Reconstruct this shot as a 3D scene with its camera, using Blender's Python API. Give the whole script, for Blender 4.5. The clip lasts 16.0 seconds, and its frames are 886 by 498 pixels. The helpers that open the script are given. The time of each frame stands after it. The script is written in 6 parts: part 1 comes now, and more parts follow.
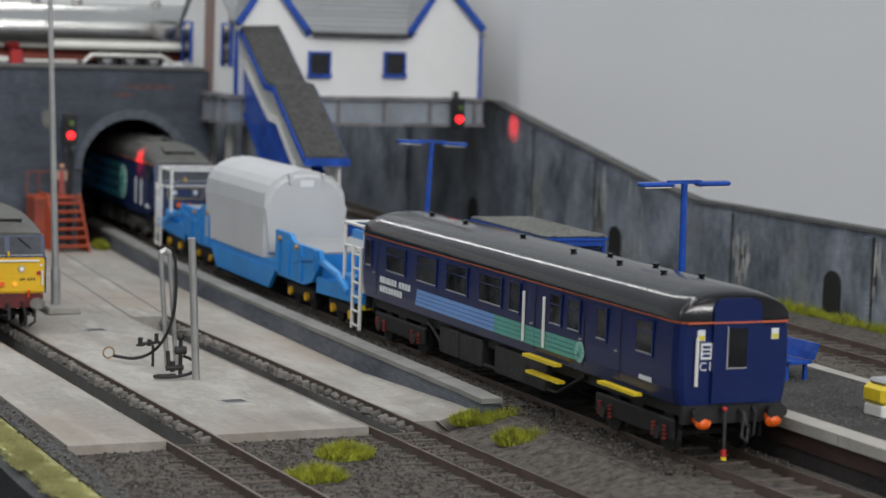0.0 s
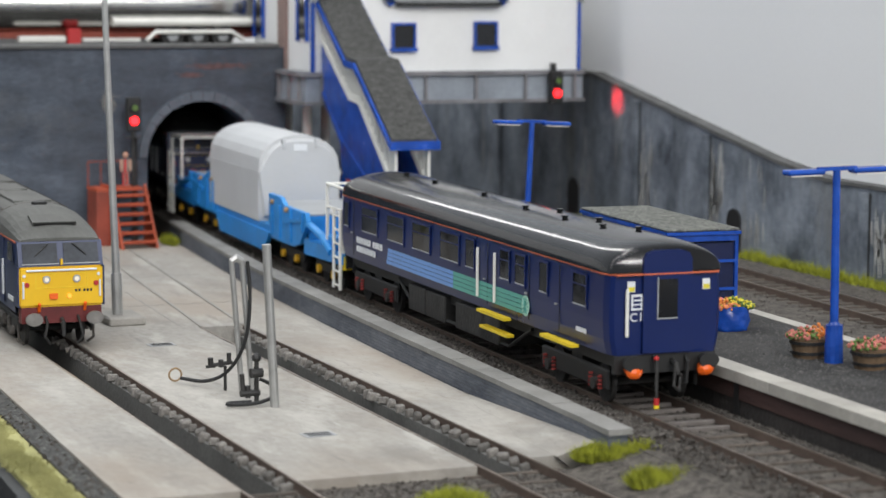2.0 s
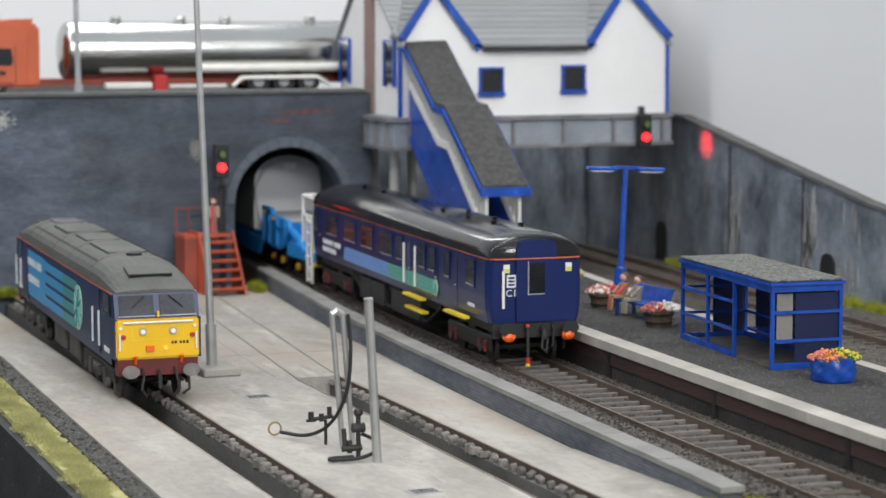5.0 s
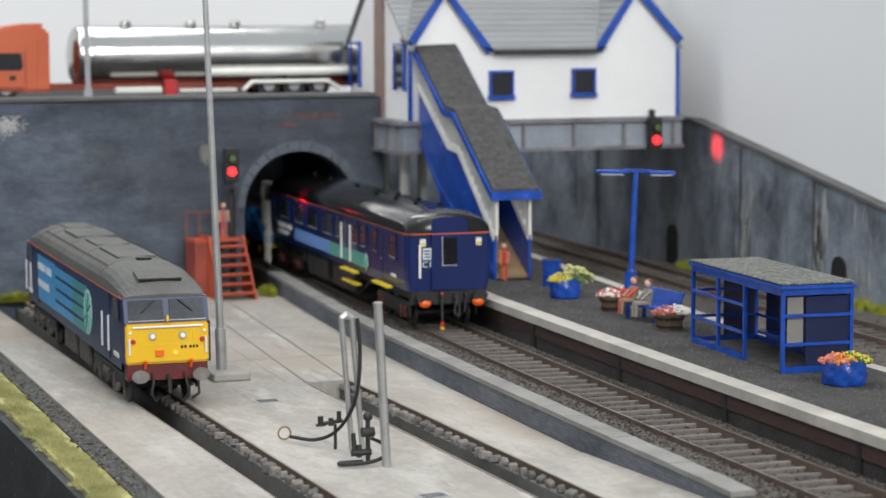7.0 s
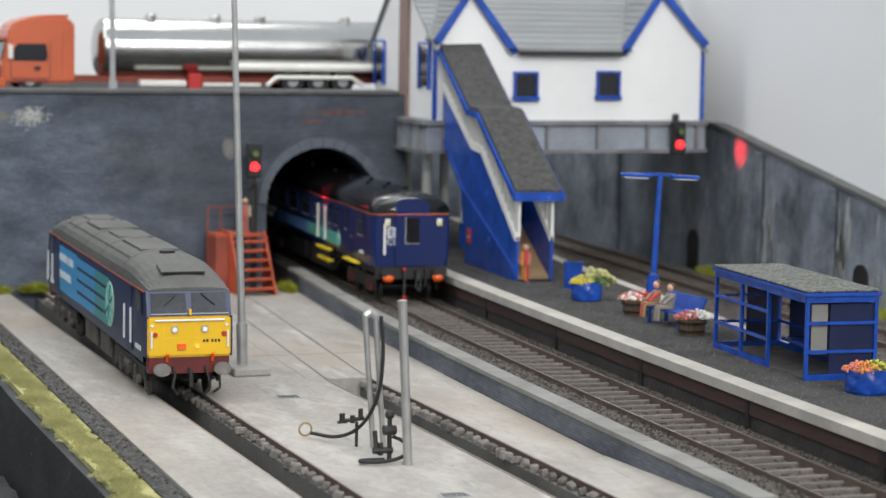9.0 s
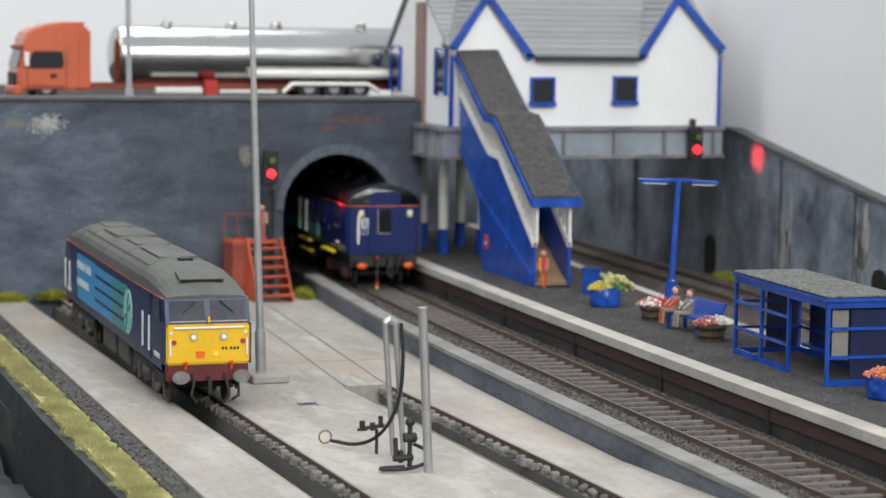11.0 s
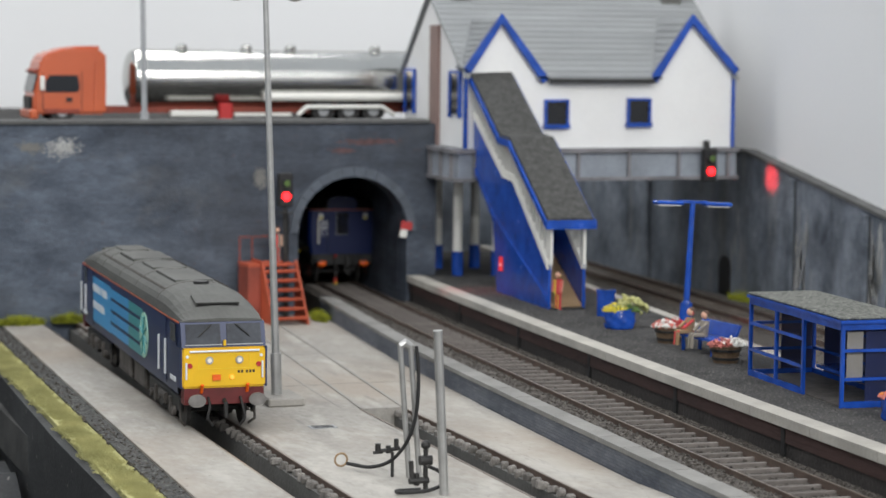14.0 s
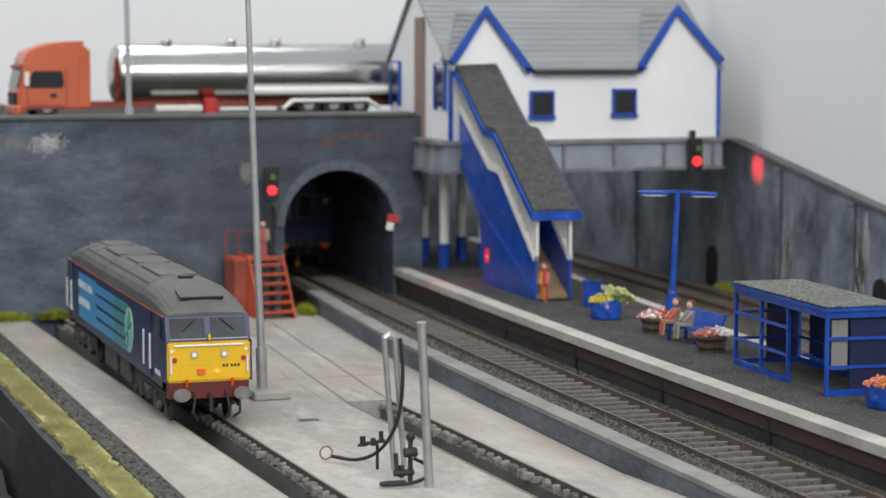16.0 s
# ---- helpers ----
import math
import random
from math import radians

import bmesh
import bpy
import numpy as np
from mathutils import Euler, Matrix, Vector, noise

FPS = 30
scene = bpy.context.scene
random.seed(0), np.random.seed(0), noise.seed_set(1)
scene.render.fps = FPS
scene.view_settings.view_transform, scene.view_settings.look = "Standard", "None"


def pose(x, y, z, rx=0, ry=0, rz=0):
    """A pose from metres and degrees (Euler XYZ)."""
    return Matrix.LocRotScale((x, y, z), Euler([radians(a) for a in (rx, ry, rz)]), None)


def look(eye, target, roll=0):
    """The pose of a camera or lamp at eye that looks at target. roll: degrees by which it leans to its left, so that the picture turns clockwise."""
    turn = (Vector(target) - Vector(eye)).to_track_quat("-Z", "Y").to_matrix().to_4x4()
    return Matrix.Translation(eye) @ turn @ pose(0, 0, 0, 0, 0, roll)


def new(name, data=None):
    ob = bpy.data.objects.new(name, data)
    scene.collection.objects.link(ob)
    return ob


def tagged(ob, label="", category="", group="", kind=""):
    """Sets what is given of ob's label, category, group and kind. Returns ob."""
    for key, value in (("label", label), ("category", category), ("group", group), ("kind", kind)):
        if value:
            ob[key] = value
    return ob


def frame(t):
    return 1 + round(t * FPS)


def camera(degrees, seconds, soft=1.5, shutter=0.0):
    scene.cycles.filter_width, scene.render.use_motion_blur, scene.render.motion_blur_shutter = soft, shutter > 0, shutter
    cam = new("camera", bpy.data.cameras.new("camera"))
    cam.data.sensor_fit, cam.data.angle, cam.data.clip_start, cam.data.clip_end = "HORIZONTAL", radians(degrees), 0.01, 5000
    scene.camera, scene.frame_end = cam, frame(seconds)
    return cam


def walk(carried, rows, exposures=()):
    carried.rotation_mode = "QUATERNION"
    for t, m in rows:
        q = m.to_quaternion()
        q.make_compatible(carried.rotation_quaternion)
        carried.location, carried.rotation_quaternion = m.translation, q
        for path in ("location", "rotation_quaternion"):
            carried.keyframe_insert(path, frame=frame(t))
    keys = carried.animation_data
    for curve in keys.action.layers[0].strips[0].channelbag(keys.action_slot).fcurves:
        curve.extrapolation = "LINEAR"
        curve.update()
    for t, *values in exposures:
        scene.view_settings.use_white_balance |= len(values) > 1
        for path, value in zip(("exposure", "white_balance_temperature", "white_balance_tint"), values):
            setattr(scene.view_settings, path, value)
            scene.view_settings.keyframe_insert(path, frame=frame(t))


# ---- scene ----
cam = camera(22.00, 16.0)
PATH = [
    (0, (-0.23240, -0.92956, 0.13874), (0.18629, -0.02735, 0.03526), 1.78),
    (0.5, (-0.20041, -0.83989, 0.13909), (0.20340, 0.06695, 0.01841), 1.60),
    (1, (-0.20094, -0.83259, 0.13736), (0.19001, 0.07986, 0.01659), 1.99),
    (1.5, (-0.19611, -0.82538, 0.13850), (0.19812, 0.08566, 0.01770), 1.19),
    (2, (-0.19442, -0.82214, 0.13914), (0.19172, 0.09252, 0.01963), 0.39),
    (2.5, (-0.19631, -0.82012, 0.14033), (0.18419, 0.09783, 0.02822), 0.19),
    (3, (-0.19989, -0.81609, 0.13987), (0.17778, 0.10323, 0.02932), 0.03),
    (3.5, (-0.20185, -0.81183, 0.14058), (0.17489, 0.10720, 0.02459), -0.03),
    (4, (-0.19976, -0.80959, 0.14251), (0.17429, 0.11159, 0.03517), -0.23),
    (4.5, (-0.20116, -0.81038, 0.14317), (0.16725, 0.11302, 0.03550), -0.10),
    (5, (-0.20233, -0.80967, 0.14418), (0.15777, 0.11734, 0.03941), -0.04),
    (7.5, (-0.20080, -0.80877, 0.14408), (0.15349, 0.12067, 0.04106), -0.15),
    (8, (-0.20117, -0.80867, 0.14359), (0.15107, 0.12120, 0.03750), 0.22),
    (8.5, (-0.20366, -0.80739, 0.14387), (0.14642, 0.12332, 0.03788), 0.96),
    (9, (-0.20444, -0.80617, 0.14361), (0.14545, 0.12494, 0.04052), 1.02),
    (11.5, (-0.20612, -0.80351, 0.14402), (0.13648, 0.13053, 0.04312), 0.77),
    (12, (-0.20554, -0.80427, 0.14440), (0.13504, 0.13059, 0.04423), 0.78),
    (12.5, (-0.20494, -0.80525, 0.14457), (0.13633, 0.12991, 0.04954), 0.63),
    (13, (-0.20494, -0.80549, 0.14481), (0.13485, 0.13015, 0.04932), 0.56),
    (13.5, (-0.20614, -0.80553, 0.14470), (0.13376, 0.13022, 0.05069), 0.62),
    (14, (-0.20703, -0.80551, 0.14488), (0.13215, 0.13071, 0.05294), 0.59),
    (14.5, (-0.20722, -0.80621, 0.14514), (0.13110, 0.13037, 0.05376), 0.66),
    (15, (-0.20719, -0.80505, 0.14442), (0.13162, 0.13116, 0.05094), 0.53),
    (15.5, (-0.20665, -0.80556, 0.14442), (0.13364, 0.13011, 0.05106), 0.30),
    (16, (-0.20383, -0.80577, 0.14421), (0.13838, 0.12907, 0.04947), 0.08),
]
walk(cam, [(t, look(eye, target, roll)) for t, eye, target, roll in PATH], exposures=((0.0, -0.5), (0.5, -0.13), (1.5, -0.09), (2.5, 0.02), (4.0, 0.04), (12.5, 0.05), (14.5, -0.09), (16.0, -0.11)))
cam.data.dof.use_dof = True
cam.data.dof.focus_distance = 0.80
cam.data.dof.aperture_fstop = 23.0

# ---- world and lights: an exhibition hall with strip lights, plus unseen fill lamps ----
world = bpy.data.worlds.new("hall")
scene.world = world
world.use_nodes = True
world.node_tree.nodes["Background"].inputs[0].default_value = (0.89, 0.95, 1.02, 1)
world.node_tree.nodes["Background"].inputs[1].default_value = 0.76
STRIPS_AND_FILLS = (
    ((0.10, 0.25, 1.35), (0.14, 0.33, 0.05), 5.0, 0.1, 2.0),
    ((-0.60, 0.40, 1.35), (0.0, 0.45, 0.05), 10.0, 0.1, 2.4),
    ((0.45, 3.20, 1.40), (0.45, 3.2005, 0.05), 16.0, 0.09, 4.0),
    # the last two are unseen fills added behind the camera, brightening fronts and tunnel
    ((-0.10, -1.70, 1.35), (0.09, 0.20, 0.05), 20.0, 1.6, 0.12),
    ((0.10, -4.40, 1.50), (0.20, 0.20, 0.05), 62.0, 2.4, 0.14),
)
for where, towards, power, sx, sy in STRIPS_AND_FILLS:
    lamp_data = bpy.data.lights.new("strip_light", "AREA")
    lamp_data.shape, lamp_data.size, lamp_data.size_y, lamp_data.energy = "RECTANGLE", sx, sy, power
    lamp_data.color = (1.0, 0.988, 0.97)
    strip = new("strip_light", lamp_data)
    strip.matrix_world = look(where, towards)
scene.view_settings.exposure = 0.0

# ---- helpers: the plan below is in decimetres ----
DM = 0.1


def bend(y):
    """How far the main line swings towards +x at y."""
    return 0.05 * y + 0.0035 * y * y


def place(x, y, z, rx=0, ry=0, rz=0):
    return pose(x * DM, y * DM, z * DM, rx, ry, rz)


def thing(name, label, category, m=None, group="", kind=""):
    ob = tagged(new(name), label, category, group, kind)
    if m is not None:
        ob.matrix_basis = m
    return ob


def part(name, bm, material, parent=None, label="", smooth=False, m=None):
    bmesh.ops.recalc_face_normals(bm, faces=bm.faces)
    bm.transform(Matrix.Scale(DM, 4))
    me = bpy.data.meshes.new(name)
    bm.to_mesh(me)
    bm.free()
    me.materials.append(material)
    if smooth:
        for p in me.polygons:
            p.use_smooth = True
    ob = new(name, me)
    if parent is not None:
        ob.parent = parent
    if m is not None:
        ob.matrix_basis = m
    if label:
        ob["label"] = label
    return ob


def structure(name, bm, material, label, category=""):
    return tagged(part(name, bm, material), label, category or name.replace("_", " "), "", "structure")


def again(ob, parent, m):
    """Another piece on the same mesh."""
    o = new(ob.name.split(".")[0], ob.data)
    o.parent = parent
    o.matrix_basis = m
    return o


def box(bm, x0, x1, y0, y1, z0, z1, bevel=0.0):
    r = bmesh.ops.create_cube(bm, size=1.0)
    for v in r["verts"]:
        v.co = Vector((x0 + (v.co.x + 0.5) * (x1 - x0), y0 + (v.co.y + 0.5) * (y1 - y0), z0 + (v.co.z + 0.5) * (z1 - z0)))
    if bevel:
        edges = list({e for v in r["verts"] for e in v.link_edges})
        bmesh.ops.bevel(bm, geom=edges, offset=bevel, segments=1, affect="EDGES")
    return bm


def B(*a, **k):
    return box(bmesh.new(), *a, **k)


def cyl(bm, p, q, r, r2=None, n=12, caps=True):
    p, q = Vector(p), Vector(q)
    d = q - p
    m = Matrix.Translation((p + q) / 2) @ d.to_track_quat("Z", "Y").to_matrix().to_4x4()
    bmesh.ops.create_cone(bm, cap_ends=caps, segments=n, radius1=r, radius2=r if r2 is None else r2, depth=d.length, matrix=m)
    return bm


def C(p, q, r, r2=None, n=12):
    return cyl(bmesh.new(), p, q, r, r2, n)


def ball(bm, c, r, sx=1, sy=1, sz=1, n=10):
    bmesh.ops.create_uvsphere(bm, u_segments=n, v_segments=max(5, n * 2 // 3), radius=r, matrix=Matrix.Translation(c) @ Matrix.Diagonal((sx, sy, sz, 1)))
    return bm


def tube(bm, points, r, n=8):
    pts = [Vector(p) for p in points]
    for p, q in zip(pts, pts[1:]):
        cyl(bm, p, q, r, n=n)
    for p in pts[1:-1]:
        ball(bm, p, r * 1.02, n=n)
    return bm


def flowing(points, n=5):
    """More points on a smooth line through the given ones."""
    p = [Vector(q) for q in points]
    p = [2 * p[0] - p[1]] + p + [2 * p[-1] - p[-2]]
    out = []
    for a, b, c, d in zip(p, p[1:], p[2:], p[3:]):
        for k in range(n):
            t = k / n
            out.append(0.5 * (2 * b + (c - a) * t + (2 * a - 5 * b + 4 * c - d) * t * t + (3 * b - a - 3 * c + d) * t ** 3))
    return out + [p[-2]]


def swept(points, r, n=8):
    """One bent pipe through the points."""
    bm = bmesh.new()
    pts = [Vector(p) for p in points]
    rings = []
    for i, p in enumerate(pts):
        d = (pts[min(i + 1, len(pts) - 1)] - pts[max(i - 1, 0)]).normalized()
        a = d.cross(Vector((0.31, 0.87, 0.38))).normalized()
        b = d.cross(a)
        rings.append([bm.verts.new(p + r * (math.cos(k * 2 * math.pi / n) * a + math.sin(k * 2 * math.pi / n) * b)) for k in range(n)])
    for lo, hi in zip(rings, rings[1:]):
        for k in range(n):
            bm.faces.new((lo[k], lo[(k + 1) % n], hi[(k + 1) % n], hi[k]))
    bm.faces.new(rings[0][::-1])
    bm.faces.new(rings[-1])
    return bm


def prism(bm, outline, axis, a0, a1):
    """Extrude a 2D outline: axis x takes (y, z), y takes (x, z), z takes (x, y)."""
    def at(p, a):
        return {"x": (a, p[0], p[1]), "y": (p[0], a, p[1]), "z": (p[0], p[1], a)}[axis]
    lo = [bm.verts.new(at(p, a0)) for p in outline]
    hi = [bm.verts.new(at(p, a1)) for p in outline]
    n = len(outline)
    for i in range(n):
        bm.faces.new((lo[i], lo[(i + 1) % n], hi[(i + 1) % n], hi[i]))
    bm.faces.new(lo[::-1])
    bm.faces.new(hi)
    return bm


def P(outline, axis, a0, a1):
    return prism(bmesh.new(), outline, axis, a0, a1)


def ribbon(bm, left, right, z0, z1, y0, y1, steps=24):
    """A long bar that follows the line between left(y) and right(y); z0, z1: numbers or functions of y."""
    f = lambda v, y: v(y) if callable(v) else v
    rings = []
    for i in range(steps + 1):
        y = y0 + (y1 - y0) * i / steps
        a, b, lo, hi = f(left, y), f(right, y), f(z0, y), f(z1, y)
        rings.append([bm.verts.new(c) for c in ((a, y, lo), (b, y, lo), (b, y, hi), (a, y, hi))])
    for r, s in zip(rings, rings[1:]):
        for i in range(4):
            bm.faces.new((r[i], r[(i + 1) % 4], s[(i + 1) % 4], s[i]))
    bm.faces.new(rings[0][::-1])
    bm.faces.new(rings[-1])
    return bm


def R(*a, **k):
    return ribbon(bmesh.new(), *a, **k)


def off(x):
    return lambda y: x + bend(y)


# ---- materials ----
def mat(name, colour, rough=0.6, metal=0.0, vary=0.15, scale=60.0, bump=0.0, fine=600.0, tint=None, stretch=(1, 1, 1), piece=0.0, coat=0.0):
    """Colour with two scales of variation, grain as bump. Scales are per metre."""
    m = bpy.data.materials.new(name)
    m.use_nodes = True
    nt = m.node_tree
    bs = nt.nodes["Principled BSDF"]
    bs.inputs["Metallic"].default_value = metal
    bs.inputs["Coat Weight"].default_value = coat
    tc = nt.nodes.new("ShaderNodeTexCoord")
    mp = nt.nodes.new("ShaderNodeMapping")
    mp.inputs["Scale"].default_value = stretch
    nt.links.new(tc.outputs["Object"], mp.inputs[0])
    big, small = nt.nodes.new("ShaderNodeTexNoise"), nt.nodes.new("ShaderNodeTexNoise")
    big.inputs["Scale"].default_value, big.inputs["Detail"].default_value = scale, 4.0
    small.inputs["Scale"].default_value, small.inputs["Detail"].default_value = fine, 3.0
    nt.links.new(mp.outputs[0], big.inputs[0])
    nt.links.new(mp.outputs[0], small.inputs[0])
    mix = nt.nodes.new("ShaderNodeMix")
    mix.data_type = "RGBA"
    dark = [c * (1 - vary) for c in colour]
    light = [min(1.0, c * (1 + vary)) for c in (tint or colour)]
    mix.inputs["A"].default_value, mix.inputs["B"].default_value = (*dark, 1), (*light, 1)
    ramp = nt.nodes.new("ShaderNodeMapRange")
    ramp.inputs["From Min"].default_value, ramp.inputs["From Max"].default_value = 0.32, 0.68
    add = nt.nodes.new("ShaderNodeMix")
    add.data_type = "FLOAT"
    add.inputs["Factor"].default_value = 0.25
    nt.links.new(big.outputs["Fac"], add.inputs["A"])
    nt.links.new(small.outputs["Fac"], add.inputs["B"])
    nt.links.new(add.outputs[0], ramp.inputs["Value"])
    nt.links.new(ramp.outputs[0], mix.inputs["Factor"])
    out = mix.outputs["Result"]
    if piece:
        info = nt.nodes.new("ShaderNodeObjectInfo")
        hsv = nt.nodes.new("ShaderNodeHueSaturation")
        rng = nt.nodes.new("ShaderNodeMapRange")
        rng.inputs["To Min"].default_value, rng.inputs["To Max"].default_value = 1 - piece, 1 + piece
        nt.links.new(info.outputs["Random"], rng.inputs["Value"])
        nt.links.new(rng.outputs[0], hsv.inputs["Value"])
        nt.links.new(out, hsv.inputs["Color"])
        out = hsv.outputs[0]
    nt.links.new(out, bs.inputs["Base Color"])
    rr = nt.nodes.new("ShaderNodeMapRange")
    rr.inputs["To Min"].default_value, rr.inputs["To Max"].default_value = max(0.03, rough - 0.08), min(1.0, rough + 0.08)
    nt.links.new(big.outputs["Fac"], rr.inputs["Value"])
    nt.links.new(rr.outputs[0], bs.inputs["Roughness"])
    if bump:
        bp = nt.nodes.new("ShaderNodeBump")
        bp.inputs["Strength"].default_value, bp.inputs["Distance"].default_value = bump, 0.0008
        nt.links.new(small.outputs["Fac"], bp.inputs["Height"])
        nt.links.new(bp.outputs[0], bs.inputs["Normal"])
    return m


def glow(name, colour, strength):
    m = bpy.data.materials.new(name)
    m.use_nodes = True
    bs = m.node_tree.nodes["Principled BSDF"]
    bs.inputs["Base Color"].default_value = (*colour, 1)
    bs.inputs["Emission Color"].default_value = (*colour, 1)
    bs.inputs["Emission Strength"].default_value = strength
    return m


def glass(name, colour, rough=0.05, alpha=0.25):
    m = bpy.data.materials.new(name)
    m.use_nodes = True
    nt = m.node_tree
    bs = nt.nodes["Principled BSDF"]
    bs.inputs["Base Color"].default_value = (*colour, 1)
    bs.inputs["Roughness"].default_value = rough
    clear = nt.nodes.new("ShaderNodeBsdfTransparent")
    mx = nt.nodes.new("ShaderNodeMixShader")
    mx.inputs[0].default_value = alpha
    nt.links.new(clear.outputs[0], mx.inputs[1])
    nt.links.new(bs.outputs[0], mx.inputs[2])
    nt.links.new(mx.outputs[0], nt.nodes["Material Output"].inputs[0])
    return m


def stained(m, scale, stretch, colour, low, high, amount, detail=6.0, offset=0.0):
    """Lay stains of another colour over a material's base colour."""
    nt = m.node_tree
    bs = nt.nodes["Principled BSDF"]
    src = bs.inputs["Base Color"].links[0].from_socket
    tc, mp, tx = nt.nodes.new("ShaderNodeTexCoord"), nt.nodes.new("ShaderNodeMapping"), nt.nodes.new("ShaderNodeTexNoise")
    mp.inputs["Scale"].default_value = stretch
    mp.inputs["Location"].default_value = (offset, offset * 0.7, offset * 0.3)
    tx.inputs["Scale"].default_value, tx.inputs["Detail"].default_value, tx.inputs["Roughness"].default_value = scale, detail, 0.65
    rg, mx = nt.nodes.new("ShaderNodeMapRange"), nt.nodes.new("ShaderNodeMix")
    rg.inputs["From Min"].default_value, rg.inputs["From Max"].default_value, rg.inputs["To Max"].default_value = low, high, amount
    mx.data_type = "RGBA"
    mx.inputs["B"].default_value = (*colour, 1)
    nt.links.new(tc.outputs["Object"], mp.inputs[0])
    nt.links.new(mp.outputs[0], tx.inputs[0])
    nt.links.new(tx.outputs["Fac"], rg.inputs["Value"])
    nt.links.new(rg.outputs[0], mx.inputs["Factor"])
    nt.links.new(src, mx.inputs["A"])
    nt.links.new(mx.outputs["Result"], bs.inputs["Base Color"])
    return m


def courses(m, swap, width, height, dark, tint, amount, relief=0.4):
    """Brick courses: mortar lines and a tint from brick to brick; swap turns the pattern from x-z to y-z walls."""
    nt = m.node_tree
    bs = nt.nodes["Principled BSDF"]
    src = bs.inputs["Base Color"].links[0].from_socket
    tc, sep, com = nt.nodes.new("ShaderNodeTexCoord"), nt.nodes.new("ShaderNodeSeparateXYZ"), nt.nodes.new("ShaderNodeCombineXYZ")
    nt.links.new(tc.outputs["Object"], sep.inputs[0])
    nt.links.new(sep.outputs["Y" if swap else "X"], com.inputs["X"])
    nt.links.new(sep.outputs["Z"], com.inputs["Y"])
    bk = nt.nodes.new("ShaderNodeTexBrick")
    bk.inputs["Scale"].default_value = 1.0
    bk.inputs["Brick Width"].default_value, bk.inputs["Row Height"].default_value = width, height
    bk.inputs["Mortar Size"].default_value, bk.inputs["Mortar Smooth"].default_value = height * 0.12, 0.6
    bk.inputs["Color1"].default_value, bk.inputs["Color2"].default_value, bk.inputs["Mortar"].default_value = (1, 1, 1, 1), (*tint, 1), (dark, dark, dark, 1)
    nt.links.new(com.outputs[0], bk.inputs["Vector"])
    mx = nt.nodes.new("ShaderNodeMix")
    mx.data_type, mx.blend_type = "RGBA", "MULTIPLY"
    mx.inputs["Factor"].default_value = amount
    nt.links.new(src, mx.inputs["A"])
    nt.links.new(bk.outputs["Color"], mx.inputs["B"])
    nt.links.new(mx.outputs["Result"], bs.inputs["Base Color"])
    bp = nt.nodes.new("ShaderNodeBump")
    bp.invert = True
    bp.inputs["Strength"].default_value, bp.inputs["Distance"].default_value = relief, 0.0003
    nt.links.new(bk.outputs["Fac"], bp.inputs["Height"])
    if bs.inputs["Normal"].links:
        nt.links.new(bs.inputs["Normal"].links[0].from_socket, bp.inputs["Normal"])
    nt.links.new(bp.outputs[0], bs.inputs["Normal"])
    return m


M_CONC = mat("concrete", (0.288, 0.27, 0.242), 0.85, vary=0.16, scale=13, bump=0.25, fine=420, tint=(0.40, 0.38, 0.345), stretch=(1, 0.5, 1))
stained(M_CONC, 22, (1, 0.55, 1), (0.18, 0.168, 0.15), 0.5, 0.68, 0.68)
stained(M_CONC, 60, (1, 0.3, 1), (0.47, 0.45, 0.41), 0.52, 0.64, 0.7, offset=3.0)
stained(M_CONC, 9, (1, 0.6, 1), (0.30, 0.25, 0.20), 0.46, 0.62, 0.7, offset=7.0)
stained(M_CONC, 420, (1, 1, 1), (0.14, 0.13, 0.12), 0.66, 0.74, 0.6, detail=2.0, offset=1.0)
stained(M_CONC, 17, (1, 0.5, 1), (0.23, 0.205, 0.175), 0.5, 0.66, 0.45, offset=12.0)
stained(M_CONC, 140, (1, 0.15, 1), (0.19, 0.18, 0.165), 0.6, 0.7, 0.6, offset=15.0)
M_CONC_DARK = mat("stained_concrete", (0.29, 0.275, 0.25), 0.85, vary=0.2, scale=25, bump=0.3, fine=900)
M_PITSIDE = mat("grey_pit_side", (0.12, 0.118, 0.11), 0.9, vary=0.35, scale=40, bump=0.4)
M_UNDER = mat("dusty_running_gear", (0.075, 0.067, 0.06), 0.8, vary=0.5, scale=150, bump=0.4)
M_PIT = mat("pit_wall", (0.06, 0.06, 0.058), 0.9, vary=0.4, scale=60, bump=0.4)
M_CHAIR = mat("chair_block", (0.14, 0.13, 0.118), 0.85, vary=0.5, scale=300, bump=0.5, fine=1500, piece=0.4)
M_BALLAST = mat("ballast", (0.036, 0.031, 0.026), 0.95, vary=0.65, scale=330, bump=1.0, fine=1500, tint=(0.088, 0.077, 0.066))
M_STONES = mat("stones", (0.058, 0.05, 0.043), 0.95, vary=0.6, scale=500, bump=0.8, fine=1500)
stained(M_STONES, 900, (1, 1, 1), (0.20, 0.19, 0.175), 0.53, 0.63, 0.6, detail=2.0, offset=4.0)
stained(M_BALLAST, 800, (1, 1, 1), (0.17, 0.15, 0.13), 0.55, 0.65, 0.6, detail=2.0, offset=4.0)
M_RAIL = mat("rusty_rail", (0.10, 0.07, 0.055), 0.75, metal=0.1, vary=0.3, scale=120, bump=0.2)
M_RAILTOP = mat("worn_rail_head", (0.30, 0.25, 0.21), 0.4, metal=0.8, vary=0.2, scale=80)
M_SLEEPER = mat("weathered_sleeper", (0.135, 0.12, 0.11), 0.9, vary=0.3, scale=200, bump=0.4, piece=0.16)
